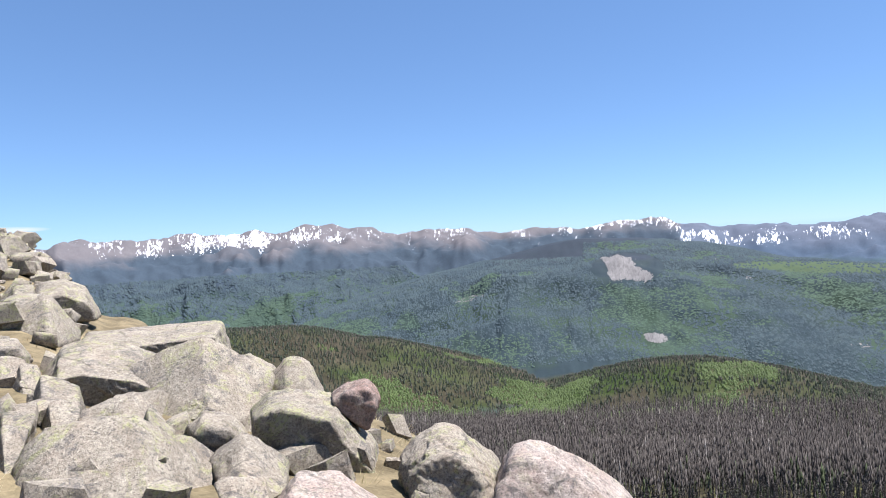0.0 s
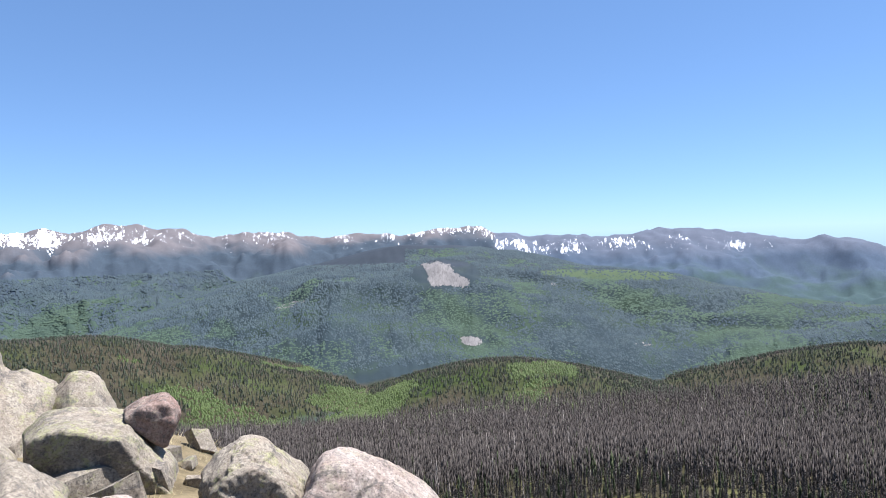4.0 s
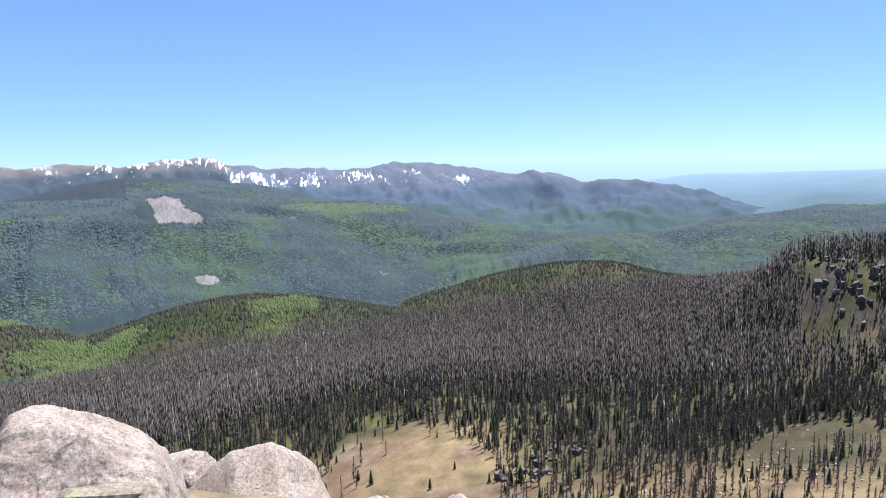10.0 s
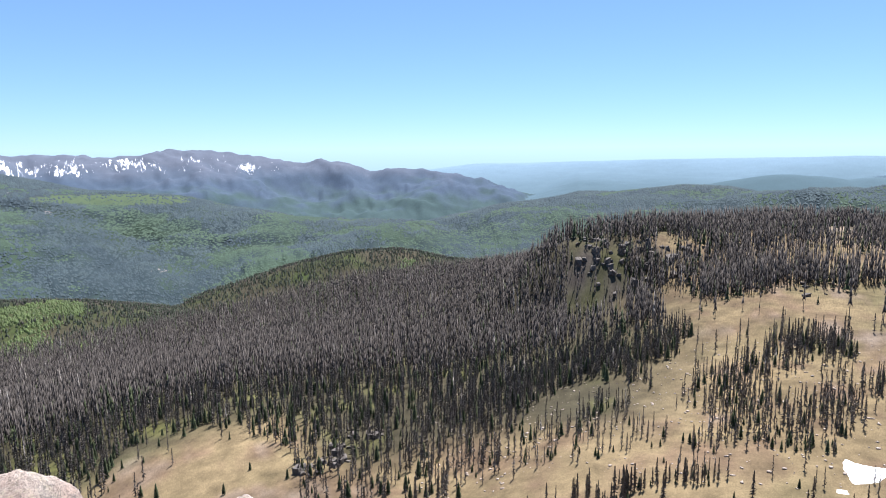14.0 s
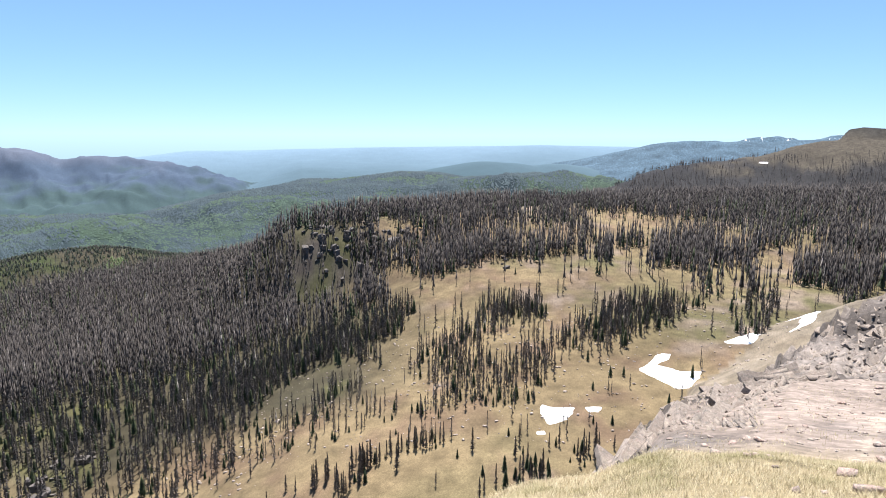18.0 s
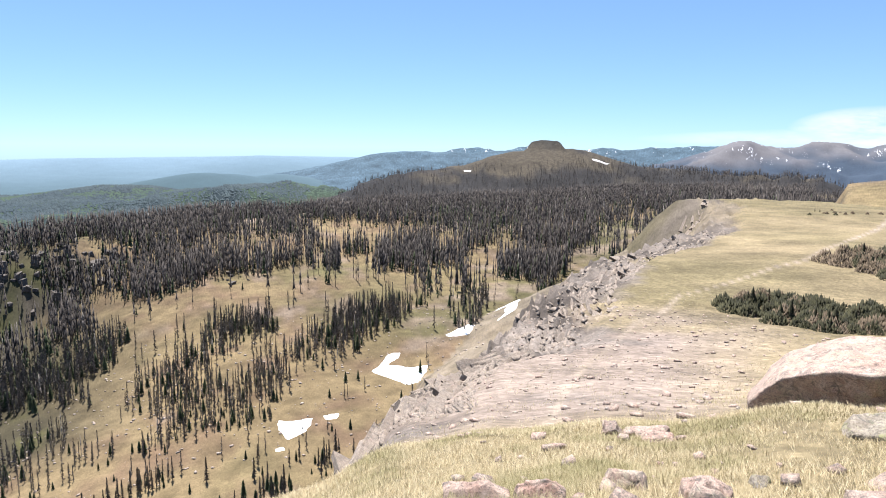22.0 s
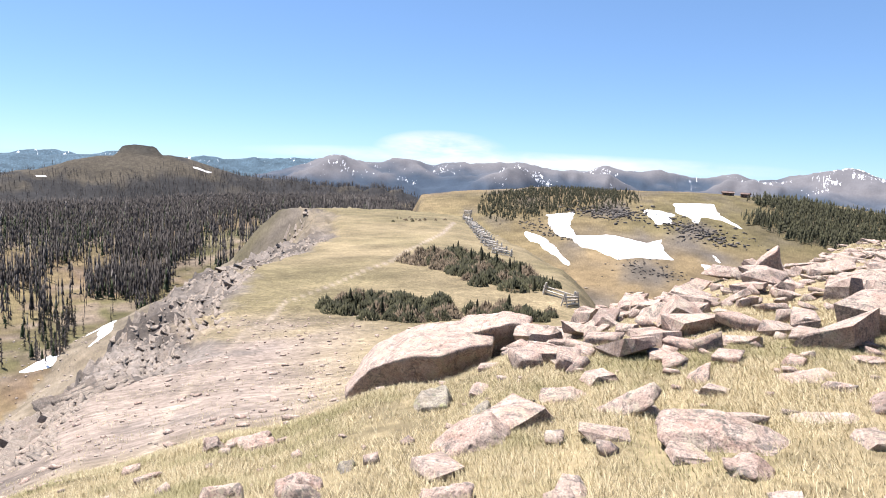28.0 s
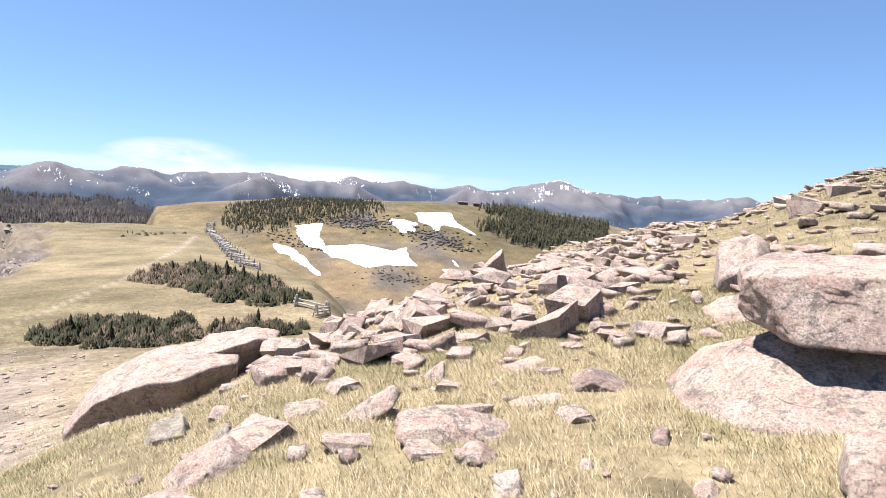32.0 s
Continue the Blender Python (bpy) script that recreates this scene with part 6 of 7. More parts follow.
def in_stands(x, y, z):
    """Whether places lie inside one of the stands' outlines, as seen from the standing place."""
    b, e = np.degrees(np.arctan2(x, y)), np.degrees(np.arctan2(z, np.hypot(x, y)))
    b, e = b + fbm(x, y, 22, 3, 75) * 0.7, e + fbm(x, y, 18, 3, 76) * 0.3
    hit = np.zeros(x.shape, bool)
    for line in STANDS:
        one = np.zeros(x.shape, bool)
        for (b0, e0), (b1, e1) in zip(line, line[1:] + line[:1]):
            one ^= ((e0 > e) != (e1 > e)) & (b < (b1 - b0) * (e - e0) / ((e1 - e0) or 1e-9) + b0)
        hit |= one
    return hit


def bench_density(x, y, b, r):
    """Where dead spruce stands on the benches: thick on the north slope and the knob, in bands on the meadow."""
    la = layer_at(x, y)
    ok = np.isin(la, [LAYERS.index("bench"), LAYERS.index("knob")])
    n = fbm(x, y, 45, 3, 77)
    edge = np.interp(b, [-30, 20, 27, 30.5, 34, 40, 43, 45, 57, 64, 66, 70, 74, 83, 85], [150, 150, 165, 258, 258, 242, 205, 165, 158, 178, 225, 262, 268, 280, 470])
    slope_w = np.clip((r - edge + n * 10) / 14, 0, 1) * (b < 85)
    glade = np.clip(1.5 - np.hypot((b - 78.8) / 3.4, (r - 345) / 52) + n * 0.5, 0, 1)
    thin = np.where((b > 69) & (r < 445), np.interp(b, [69, 76, 84], [1.0, 0.75, 0.5]) + n * 0.4, 1.0) * (1 - 0.88 * glade) * np.where((b > 69.5) & (b < 75.5) & (r > 400) & (r < 446), 0.22, 1)
    top = np.clip((r - np.interp(b, [72, 78, 90, 98, 104, 110, 118, 126], [560, 470, 480, 520, 560, 520, 420, 330]) + n * 20) / 25, 0, 1) * (b >= 70) * np.where((b > 88) & (r < 800), np.clip(0.6 + fbm(x, y, 34, 3, 73) * 3.0, 0.08, 1), 1)
    crag = (b > 69.3) & (b < 74.3) & (r > 345) & (r < 447)
    thin = np.where(crag, 0.2, thin)
    stand = in_stands(x, y, ground_at(x, y)) * np.where(crag, 0.2, 1.0) * np.where(r > 330, np.clip(0.5 + fbm(x, y, 26, 3, 74) * 3.0, 0.04, 0.9), np.clip(0.75 + n * 1.2, 0.25, 1))
    stray = 0.02 * (r < 480) * np.clip(1 + fbm(x, y, 40, 2, 79) * 4, 0.2, 4)
    return ok * np.maximum.reduce([slope_w * thin * np.where(r < 480, np.where(r < 340, 0.42, np.where(b < 70, 0.75, 0.6)), 1) * (b < 76.5), top * 0.95 * np.where(r < 480, 0.85, 1), stand, stray])


near_pos, rng = scatter(60000, -22, 136, 130, 480, bench_density, 899)
far_pos, rng = scatter(48000, -22, 136, 480, 760, bench_density, 900)
farther_pos, rng = scatter(32000, -22, 136, 760, 1250, bench_density, 905)
pos = np.concatenate([near_pos, far_pos, farther_pos])
far_r = np.hypot(pos[:, 0], pos[:, 1])
live = rng.uniform(0, 1, len(pos)) < np.where(far_r < 330, 0.26, 0.14) + 0.25 * (fbm(pos[:, 0], pos[:, 1], 60, 2, 88) > 0.35)
tall = rng.uniform(9, 16, len(pos)) * np.where(far_r > 330, 1.3, 1.0) * np.where(far_r < 330, np.where(pos[:, 0] > 2.2 * pos[:, 1], np.interp(far_r, [190, 270], [0.5, 0.75]), np.interp(far_r, [190, 300], [0.65, 0.9])), 1.0)
tall = np.where(live, tall * rng.uniform(0.28, 0.68, len(pos)), tall)
wide = rng.uniform(0.8, 1.25, len(pos)) * np.where(far_r > 330, 0.85, 1.0)
order = np.argsort(far_r)
lone_dead = order[~live[order]][:150]
lone_live = order[live[order]][:140]
rest = np.ones(len(pos), bool)
rest[lone_dead] = rest[lone_live] = False
mid = far_r < 320
pale = rng.uniform(0, 1, len(pos)) < 0.014
wood("dead_spruce_stand", MID_DEAD, LIGHTENED_BARK, pos[rest & mid & ~live & ~pale], tall[rest & mid & ~live & ~pale], wide[rest & mid & ~live & ~pale], "stand of bare grey-brown dead spruces on the meadow bench", 1)
wood("living_spruce_stand", MID_LIVE, NEEDLES, pos[rest & mid & live], tall[rest & mid & live], wide[rest & mid & live], "scattered small dark green spruces on the meadow bench", 2)
wood("dead_spruce_forest", FAR_DEAD, DEAD_BARK, pos[rest & ~mid & ~live & ~pale], tall[rest & ~mid & ~live & ~pale], wide[rest & ~mid & ~live & ~pale], "dense forest of grey-brown beetle-killed spruces", 3)
wood("living_spruce_forest", FAR_LIVE, NEEDLES, pos[rest & ~mid & live], tall[rest & ~mid & live], wide[rest & ~mid & live], "young green spruces under the dead forest", 4)
wood("bleached_snags", FAR_DEAD, PALE_BARK, pos[rest & pale & ~live], tall[rest & pale & ~live], wide[rest & pale & ~live], "pale bleached snags among the dead forest", 5)

# Trees near enough to be told apart.
LONE_LIVE_CROWNS = [mesh_of("crown", *spruce_crown(340 + k, 11, 8, 0.19), NEEDLES) for k in range(5)]
LONE_DEAD_CROWNS = [mesh_of("crown", *dead_crown(360 + k, 90, 0.13), LIGHTENED_BARK) for k in range(5)]
TRUNK_MESH = mesh_of("trunk", *joined([cone(0.02, -0.03, 1.0, 6)]), LIGHTENED_BARK)


def tree(name, crown_name, crowns, x, y, h, w, label, group, base=None):
    top = new(name)
    top.empty_display_size = 0.2
    top.matrix_world = pose(x, y, ground_at(x, y) - 0.05 if base is None else base, 0, 0, rnd.uniform(0, 360)) @ Matrix.Diagonal((h * w, h * w, h, 1))
    part_of("trunk", TRUNK_MESH, top)
    part_of(crown_name, rnd.choice(crowns), top)
    return tagged(top, label, "tree", group)


for k in lone_live:
    tree("spruce_tree", "crown", LONE_LIVE_CROWNS, pos[k, 0], pos[k, 1], tall[k], wide[k], "dark green spruce on the tawny meadow bench" if tall[k] > 5 else "young dark green spruce on the tawny meadow bench", "meadow spruces")
for k in lone_dead:
    tree("dead_spruce_tree", "crown", LONE_DEAD_CROWNS, pos[k, 0], pos[k, 1], tall[k], wide[k], "bare grey-brown dead spruce with drooping boughs", "dead meadow spruces")


# Far woods on the ridges and in the valley.
def hill_density(names, amount, fine=70):
    ids = [LAYERS.index(k) for k in names]

    def f(x, y, b, r):
        return np.isin(layer_at(x, y), ids) * np.clip(amount + fbm(x, y, fine, 3, 55) * 0.5, 0, 1)
    return f


pos, rng = scatter(95000, -35, 72, 950, 1900, hill_density(("left", "dark", "bump", "bench", "base"), 0.75), 901)
r_, b_ = np.hypot(pos[:, 0], pos[:, 1]), np.degrees(np.arctan2(pos[:, 0], pos[:, 1]))
la = layer_at(pos[:, 0], pos[:, 1])
n = fbm(pos[:, 0], pos[:, 1], 120, 4, 66)
low_ground = np.clip((-pos[:, 2] - 262) / 60, 0, 1) * (b_ < 40)
crest_dark = (la == LAYERS.index("bump")) * np.clip((24.5 - b_) / 3, 0, 1) * np.clip((pos[:, 2] + 325) / 25, 0, 1)
patch = np.exp(-(((b_ - 54.5) / 1.6) ** 2)) * 0.55 * (la == LAYERS.index("dark"))
bias = np.select([la == LAYERS.index(k) for k in ("left", "bump", "dark", "bench")], [low_ground * 0.7 - 0.35, 0.12 - np.clip((b_ - 27.5) / 3, 0, 1) * 0.6, patch - 0.3, np.full(len(pos), -0.6)], low_ground * 0.6 - 0.1)
leafy = n + bias - crest_dark * 0.8 > 0.22
t_ = rng.uniform(5, 9, len(pos))
w_ = rng.uniform(1.0, 1.5, len(pos))
dark = ~leafy & (rng.uniform(0, 1, len(pos)) < np.where(la == LAYERS.index("bench"), 0.15, 0.5))
grove = np.repeat(pos[leafy], 2, 0) + rng.normal(0, 6, (2 * leafy.sum(), 3)) * (1, 1, 0)
grove[:, 2] = ground_at(grove[:, 0], grove[:, 1])
wood("aspen_grove", FAR_ASPEN, ASPEN, grove, rng.uniform(3.5, 6, len(grove)), rng.uniform(1.0, 1.7, len(grove)), "bright green aspen groves in the valley", 6)
wood("valley_spruce_wood", FAR_LIVE, FAR_SPRUCE, pos[dark], t_[dark], w_[dark] * 1.5, "dark green spruces on the far ridges", 7)
wood("valley_dead_wood", FAR_DEAD, DEAD_BARK, pos[~leafy & ~dark], t_[~leafy & ~dark], w_[~leafy & ~dark] * 2.4, "grey dead spruces on the far ridges", 8)

# Forest on the mountains across the valley.
MINI = [joined([cone(0.7, -0.1, 1.0, 4)]), joined([cone(0.95, -0.1, 0.9, 5)])]
MINI_ROUND = [joined([cone(1.2, -0.2, 0.8, 5)]), joined([cone(1.5, -0.2, 0.7, 5)])]


def mountain_density(x, y, b, r):
    la = layer_at(x, y)
    z = ground_at(x, y)
    e = np.degrees(np.arctan2(z, r))
    scar = np.hypot((b - 17.5) / 3.0, (e + 3.5) / 1.3) < 1
    meadow = np.hypot((b - 31.5) / 5.5, (e + 3.75 + (b - 31) * 0.05) / 0.42) < 1.1
    slip = np.hypot((b - 19.6) / 1.2, (e + 9.35) / 0.5) < 1
    return (np.isin(la, [LAYERS.index(k) for k in ("slide", "hills", "base")]) | ((la == LAYERS.index("snow")) & (b < 14))) * (e < np.where(b < 14, -2.4, -1.2)) * ~scar * ~slip * np.where(meadow, 0.12, 0.9)


pos, rng = scatter(230000, -30, 103, 1600, 3300, mountain_density, 906)
r_, e_ = np.hypot(pos[:, 0], pos[:, 1]), np.degrees(np.arctan2(pos[:, 2], np.hypot(pos[:, 0], pos[:, 1])))
n = fbm(pos[:, 0], pos[:, 1], 210, 5, 141) + 0.5 * fbm(pos[:, 0], pos[:, 1], 60, 3, 142)
leafy = n + 0.12 * (layer_at(pos[:, 0], pos[:, 1]) == LAYERS.index("hills")) + np.clip((-e_ - 4.5) * 0.07, -0.25, 0.2) + rng.normal(0, 0.07, len(pos)) > 0.27
t_ = rng.uniform(3.5, 6.5, len(pos)) * np.clip(r_ / 2300, 0.8, 1.2)
wood("mountain_spruce_forest", MINI, HAZED_SPRUCE, pos[~leafy], t_[~leafy], rng.uniform(0.8, 1.2, (~leafy).sum()), "spruce forest in haze-tinted blue-green on the mountains across the valley", 12)
wood("mountain_aspen_forest", MINI_ROUND, HAZED_ASPEN, pos[leafy], t_[leafy] * 0.7, rng.uniform(0.8, 1.2, leafy.sum()), "aspen groves in haze-tinted green on the mountains across the valley", 13)

pos, rng = scatter(34000, 97, 176, 380, 1600, lambda x, y, b, r: (np.isin(layer_at(x, y), [LAYERS.index("butte"), LAYERS.index("base"), LAYERS.index("bench")]) * (r > np.interp(b, [97, 110, 125, 135], [900, 700, 420, 300])) * np.clip(0.75 + fbm(x, y, 140, 4, 58) * 1.1 - np.clip((ground_at(x, y) + 42) / 25, 0, 1), 0, 1)), 902)
wood("butte_dead_wood", FAR_DEAD, DEAD_BARK, pos, rng.uniform(8, 14, len(pos)), rng.uniform(1.0, 1.6, len(pos)), "grey dead spruces below the flat-topped butte", 9)
pos, rng = scatter(52000, 143, 176, 250, 480, lambda x, y, b, r: np.isin(layer_at(x, y), [LAYERS.index("second")]) * np.maximum(near_line(x, y, [((145.0, 298), (147, 288), (149.5, 296), (152.8, 302)), ((146, 312), (149, 312), (153.4, 312)), ((146.5, 326), (150, 330), (153, 326))], 13), near_line(x, y, [((168.2, 290), (170.5, 280), (174, 285)), ((168, 330), (171, 315), (176, 325))], 12) * 1.0) * 0.9, 903)
wood("hill_spruces", FAR_LIVE + FAR_DEAD, KRUMMHOLZ, pos, rng.uniform(4, 9, len(pos)) * np.where(np.degrees(np.arctan2(pos[:, 0], pos[:, 1])) < 160, 0.3, 0.55), rng.uniform(1, 1.5, len(pos)), "dark spruces on the snowy hill", 10)
pos, rng = scatter(2600, 118, 132, 290, 480, lambda x, y, b, r: (np.abs(ground_at(x, y) + 26) < 24) * (r > np.interp(b, [118, 130, 138, 143], [420, 300, 310, 360])) * np.clip(0.6 + fbm(x, y, 30, 2, 59), 0, 1), 904)
wood("rim_spruces", MID_LIVE + MID_DEAD, NEEDLES, pos, rng.uniform(3, 6.5, len(pos)), rng.uniform(0.8, 1.3, len(pos)), "dark spruces beyond the grassy plateau", 11)

# Wind-stunted spruce thickets on the saddle.
def spray_crown(seed, sprays, spread):
    """A low mat of twigs: short upright wedges over a dome."""
    r = random.Random(seed)
    out = []
    for _ in range(sprays):
        a, q = r.uniform(0, 6.283), math.sqrt(r.random())
        h = (1 - q * q) * r.uniform(0.5, 1.0) + 0.05
        x, y = math.cos(a) * q * spread, math.sin(a) * q * spread
        w, t = 0.05 + 0.05 * r.random(), r.uniform(0, 6.283)
        c, s = math.cos(t) * w, math.sin(t) * w
        tip = (x * 1.15 + r.uniform(-0.05, 0.05), y * 1.15 + r.uniform(-0.05, 0.05), h + r.uniform(0.08, 0.28))
        out.append(([(x + c, y + s, h - 0.2), (x - c * 0.5 - s, y - s * 0.5 + c, h - 0.2), (x - c * 0.5 + s, y - s * 0.5 - c, h - 0.2), tip], [(0, 1, 3), (1, 2, 3), (2, 0, 3)]))
    return joined(out)


MAT_CROWNS = [mesh_of("crown", *spray_crown(400 + k, 150, 0.75), KRUMMHOLZ) for k in range(4)]
MAT_TWIGS = [mesh_of("crown", *spray_crown(410 + k, 130, 0.75), BROWN_NEEDLES) for k in range(3)]
LOW_CROWNS = [mesh_of("crown", *spruce_crown(380 + k, 9, 8, 0.3), KRUMMHOLZ) for k in range(4)]
TWIGGY = [mesh_of("crown", *dead_crown(390 + k, 70, 0.36), BROWN_NEEDLES) for k in range(3)]


def thicket(corners, count, h0, h1, label, brown=0.3):
    pts = [place(b, r)[:2] for b, r in corners]
    xs, ys = [p[0] for p in pts], [p[1] for p in pts]
    made = 0
    while made < count:
        x, y = rnd.uniform(min(xs), max(xs)), rnd.uniform(min(ys), max(ys))
        inside = False
        for (x0, y0), (x1, y1) in zip(pts, pts[1:] + pts[:1]):
            if (y0 > y) != (y1 > y) and x < (x1 - x0) * (y - y0) / (y1 - y0) + x0:
                inside = not inside
        if not inside:
            continue
        made += 1
        mat = made % 5 < 4
        dry = rnd.random() < brown
        crowns = (MAT_TWIGS if dry else MAT_CROWNS) if mat else (TWIGGY if dry else LOW_CROWNS)
        tree("stunted_spruce", "crown", crowns, x, y, rnd.uniform(h0, h1) * (0.62 if mat else 1), rnd.uniform(0.9, 1.5) if mat else rnd.uniform(0.6, 0.9), label, "stunted spruce thicket")


thicket(((129.5, 64), (131, 61), (133.4, 56.5), (138.4, 55.5), (141.5, 60), (141, 68), (136, 70), (132, 69)), 115, 0.9, 2.1, "wind-stunted green spruce in a low thicket")
thicket(((136.1, 102), (138, 97), (140.1, 92), (144.2, 79), (149.2, 79), (150.6, 88), (148, 100), (145, 112), (142, 118), (138.5, 112)), 155, 1.1, 2.8, "wind-stunted green spruce in a low thicket")
thicket(((142.3, 63), (143, 60), (147, 61), (151, 62), (151, 66), (146, 67)), 24, 1.0, 2.0, "wind-stunted spruce behind the long boulder", 0.4)
thicket(((133, 205), (136, 190), (139, 195), (141, 205), (138, 215)), 16, 0.6, 1.2, "low brown shrub on the plateau's far end", 0.6)


# ---- snow patches ----
def snow_material():
    m, ns, ls, b = material("old_snow", 0.6, 0.3)
    co = ns.new("ShaderNodeNewGeometry").outputs["Position"]
    n = noise_node(ns, ls, 0.5, 5, 0.6, co)
    ls.new(ramp(ns, ls, n, [(0.3, (0.8, 0.81, 0.84)), (0.7, (0.93, 0.93, 0.94))]), b.inputs["Base Color"])
    bump(ns, ls, b, n, 0.4, 0.3)
    return m


SNOW = snow_material()


def snow_patch(corners, seed, label, thick=0.4, cell=0.55):
    """A melting drift: a thin sheet over an outline of bearings and distances; it dips into the ground along its ragged rim."""
    pts = np.array([place(b, r)[:2] for b, r in corners])
    lo, hi = pts.min(0) - 2 * cell, pts.max(0) + 2 * cell
    nx, ny = [int(v) + 2 for v in (hi - lo) / cell]
    x, y = np.meshgrid(lo[0] + np.arange(nx) * cell, lo[1] + np.arange(ny) * cell, indexing="ij")
    best, inside = np.full(x.shape, 1e9), np.zeros(x.shape, bool)
    for (x0, y0), (x1, y1) in zip(pts, np.roll(pts, -1, 0)):
        dx, dy = x1 - x0, y1 - y0
        u = np.clip(((x - x0) * dx + (y - y0) * dy) / (dx * dx + dy * dy), 0, 1)
        best = np.minimum(best, np.hypot(x - x0 - u * dx, y - y0 - u * dy))
        inside ^= ((y0 > y) != (y1 > y)) & (x < dx * (y - y0) / (dy if abs(dy) > 1e-9 else 1e-9) + x0)
    far = np.where(inside, best, -best) + fbm(x, y, 12 * cell, 4, seed) * 3.2 * cell
    z = ground_at(x, y) + np.clip(far * 0.4, -0.6, thick)
    ok = far > -1.5 * cell
    idx = np.arange(nx * ny).reshape(nx, ny)
    keep = ok[:-1, :-1] & ok[1:, :-1] & ok[1:, 1:] & ok[:-1, 1:]
    f = np.stack([idx[:-1, :-1], idx[1:, :-1], idx[1:, 1:], idx[:-1, 1:]], -1)[keep]
    used, f = np.unique(f, return_inverse=True)
    ob = new("snow_patch", mesh_of("snow_patch", np.stack([x, y, z], -1).reshape(-1, 3)[used], f.reshape(-1, 4), SNOW, True))
    return tagged(ob, label, "snow", "snow patches")


DRIFT = "melting white snow patch on the tawny meadow bench"
SMALL_DRIFT = "small melting snow patch on the tawny meadow bench"
snow_patch(((91.5, 190), (92.2, 188.6), (94.4, 187.6), (94.2, 179.5), (92.2, 176), (91.7, 179)), 1, DRIFT)
snow_patch(((95.5, 188.6), (96.8, 188.5), (96.8, 185.2), (95.7, 184.5)), 2, SMALL_DRIFT, 0.4, 0.4)
snow_patch(((91.2, 172), (91.8, 172.3), (92, 170.4), (91.3, 170)), 3, SMALL_DRIFT, 0.4, 0.3)
snow_patch(((100, 222.6), (101.7, 239), (102.7, 239.3), (101.6, 227.2), (103.4, 223.8), (104.9, 224.4), (104.2, 210), (103.2, 208), (100.9, 216.2)), 4, DRIFT)
snow_patch(((106.4, 254), (108.7, 265), (109.2, 259.8), (108.7, 251), (106.7, 252)), 6, DRIFT)
snow_patch(((110.8, 279.3), (111.8, 282.5), (113.2, 272), (112.8, 256), (111, 247), (112.2, 260), (111.9, 272)), 7, DRIFT)
HILL_SNOW = "white snowfield lingering on the brown hillside"
snow_patch(((149, 275), (151.2, 278.3), (151.1, 257.4), (151.5, 246.6), (154.2, 249), (157.5, 241.3), (158.7, 247.4), (159.1, 235), (159.7, 226.6), (157.2, 226.3), (155.3, 222.2), (153.5, 231.4), (152.1, 234), (151.3, 244), (150.1, 247), (149.3, 262)), 9, HILL_SNOW)
snow_patch(((156.8, 287.2), (158.4, 285), (159.5, 281), (159.2, 268.7), (158.3, 266.1), (157.6, 272.4)), 12, HILL_SNOW)
snow_patch(((159.5, 301), (162.4, 309), (163.2, 289.5), (164.7, 272), (163.2, 282), (161.7, 284), (161.4, 266), (160.7, 280), (159.6, 287)), 13, HILL_SNOW)
snow_patch(((147.2, 254.4), (148.9, 245), (150.8, 224.2), (151.4, 214.6), (150.3, 222.3), (148.5, 237), (147.4, 245.4)), 14, "long thin snow drift along the plateau's edge", 0.35, 0.4)
snow_patch(((162, 224.7), (162.5, 224.7), (163.2, 218.8), (162.3, 220.6)), 15, "small snow patch in the grassy hollow", 0.35, 0.3)
snow_patch(((162.6, 237.2), (163.1, 234.6), (163.7, 226.2), (163, 230.4)), 16, "small snow patch in the grassy hollow", 0.35, 0.3)
BUTTE_SNOW = "far snow patch under the flat-topped butte"
snow_patch(((107.8, 1430), (108.6, 1434), (108.5, 1422), (107.9, 1420)), 17, BUTTE_SNOW, 1.0, 1.5)
snow_patch(((118.9, 1478), (120.4, 1470), (120.2, 1462), (119.0, 1468)), 18, BUTTE_SNOW, 1.0, 1.5)

# ---- the zigzag log fence ----
LOG = plain_material("weathered_fence_logs", (0.28, 0.25, 0.22), (0.48, 0.44, 0.39), 3.0, 0.9, 0.2)


def log_mesh(length, r):
    n = 7
    co = [(x, math.cos(2 * math.pi * k / n) * q, math.sin(2 * math.pi * k / n) * q) for x, q in ((-length / 2, r), (length / 2, r * 0.8)) for k in range(n)]
    f = [(k, (k + 1) % n, n + (k + 1) % n, n + k) for k in range(n)]
    bm = bmesh.new()
    vs = [bm.verts.new(c) for c in co]
    for q in f:
        bm.faces.new([vs[i] for i in q])
    bm.faces.new(vs[:n][::-1])
    bm.faces.new(vs[n:])
    me = bpy.data.meshes.new("rail")
    bm.to_mesh(me)
    bm.free()
    me.materials.append(LOG)
    return me


RAIL, POST = log_mesh(4.8, 0.12), log_mesh(1.7, 0.1)


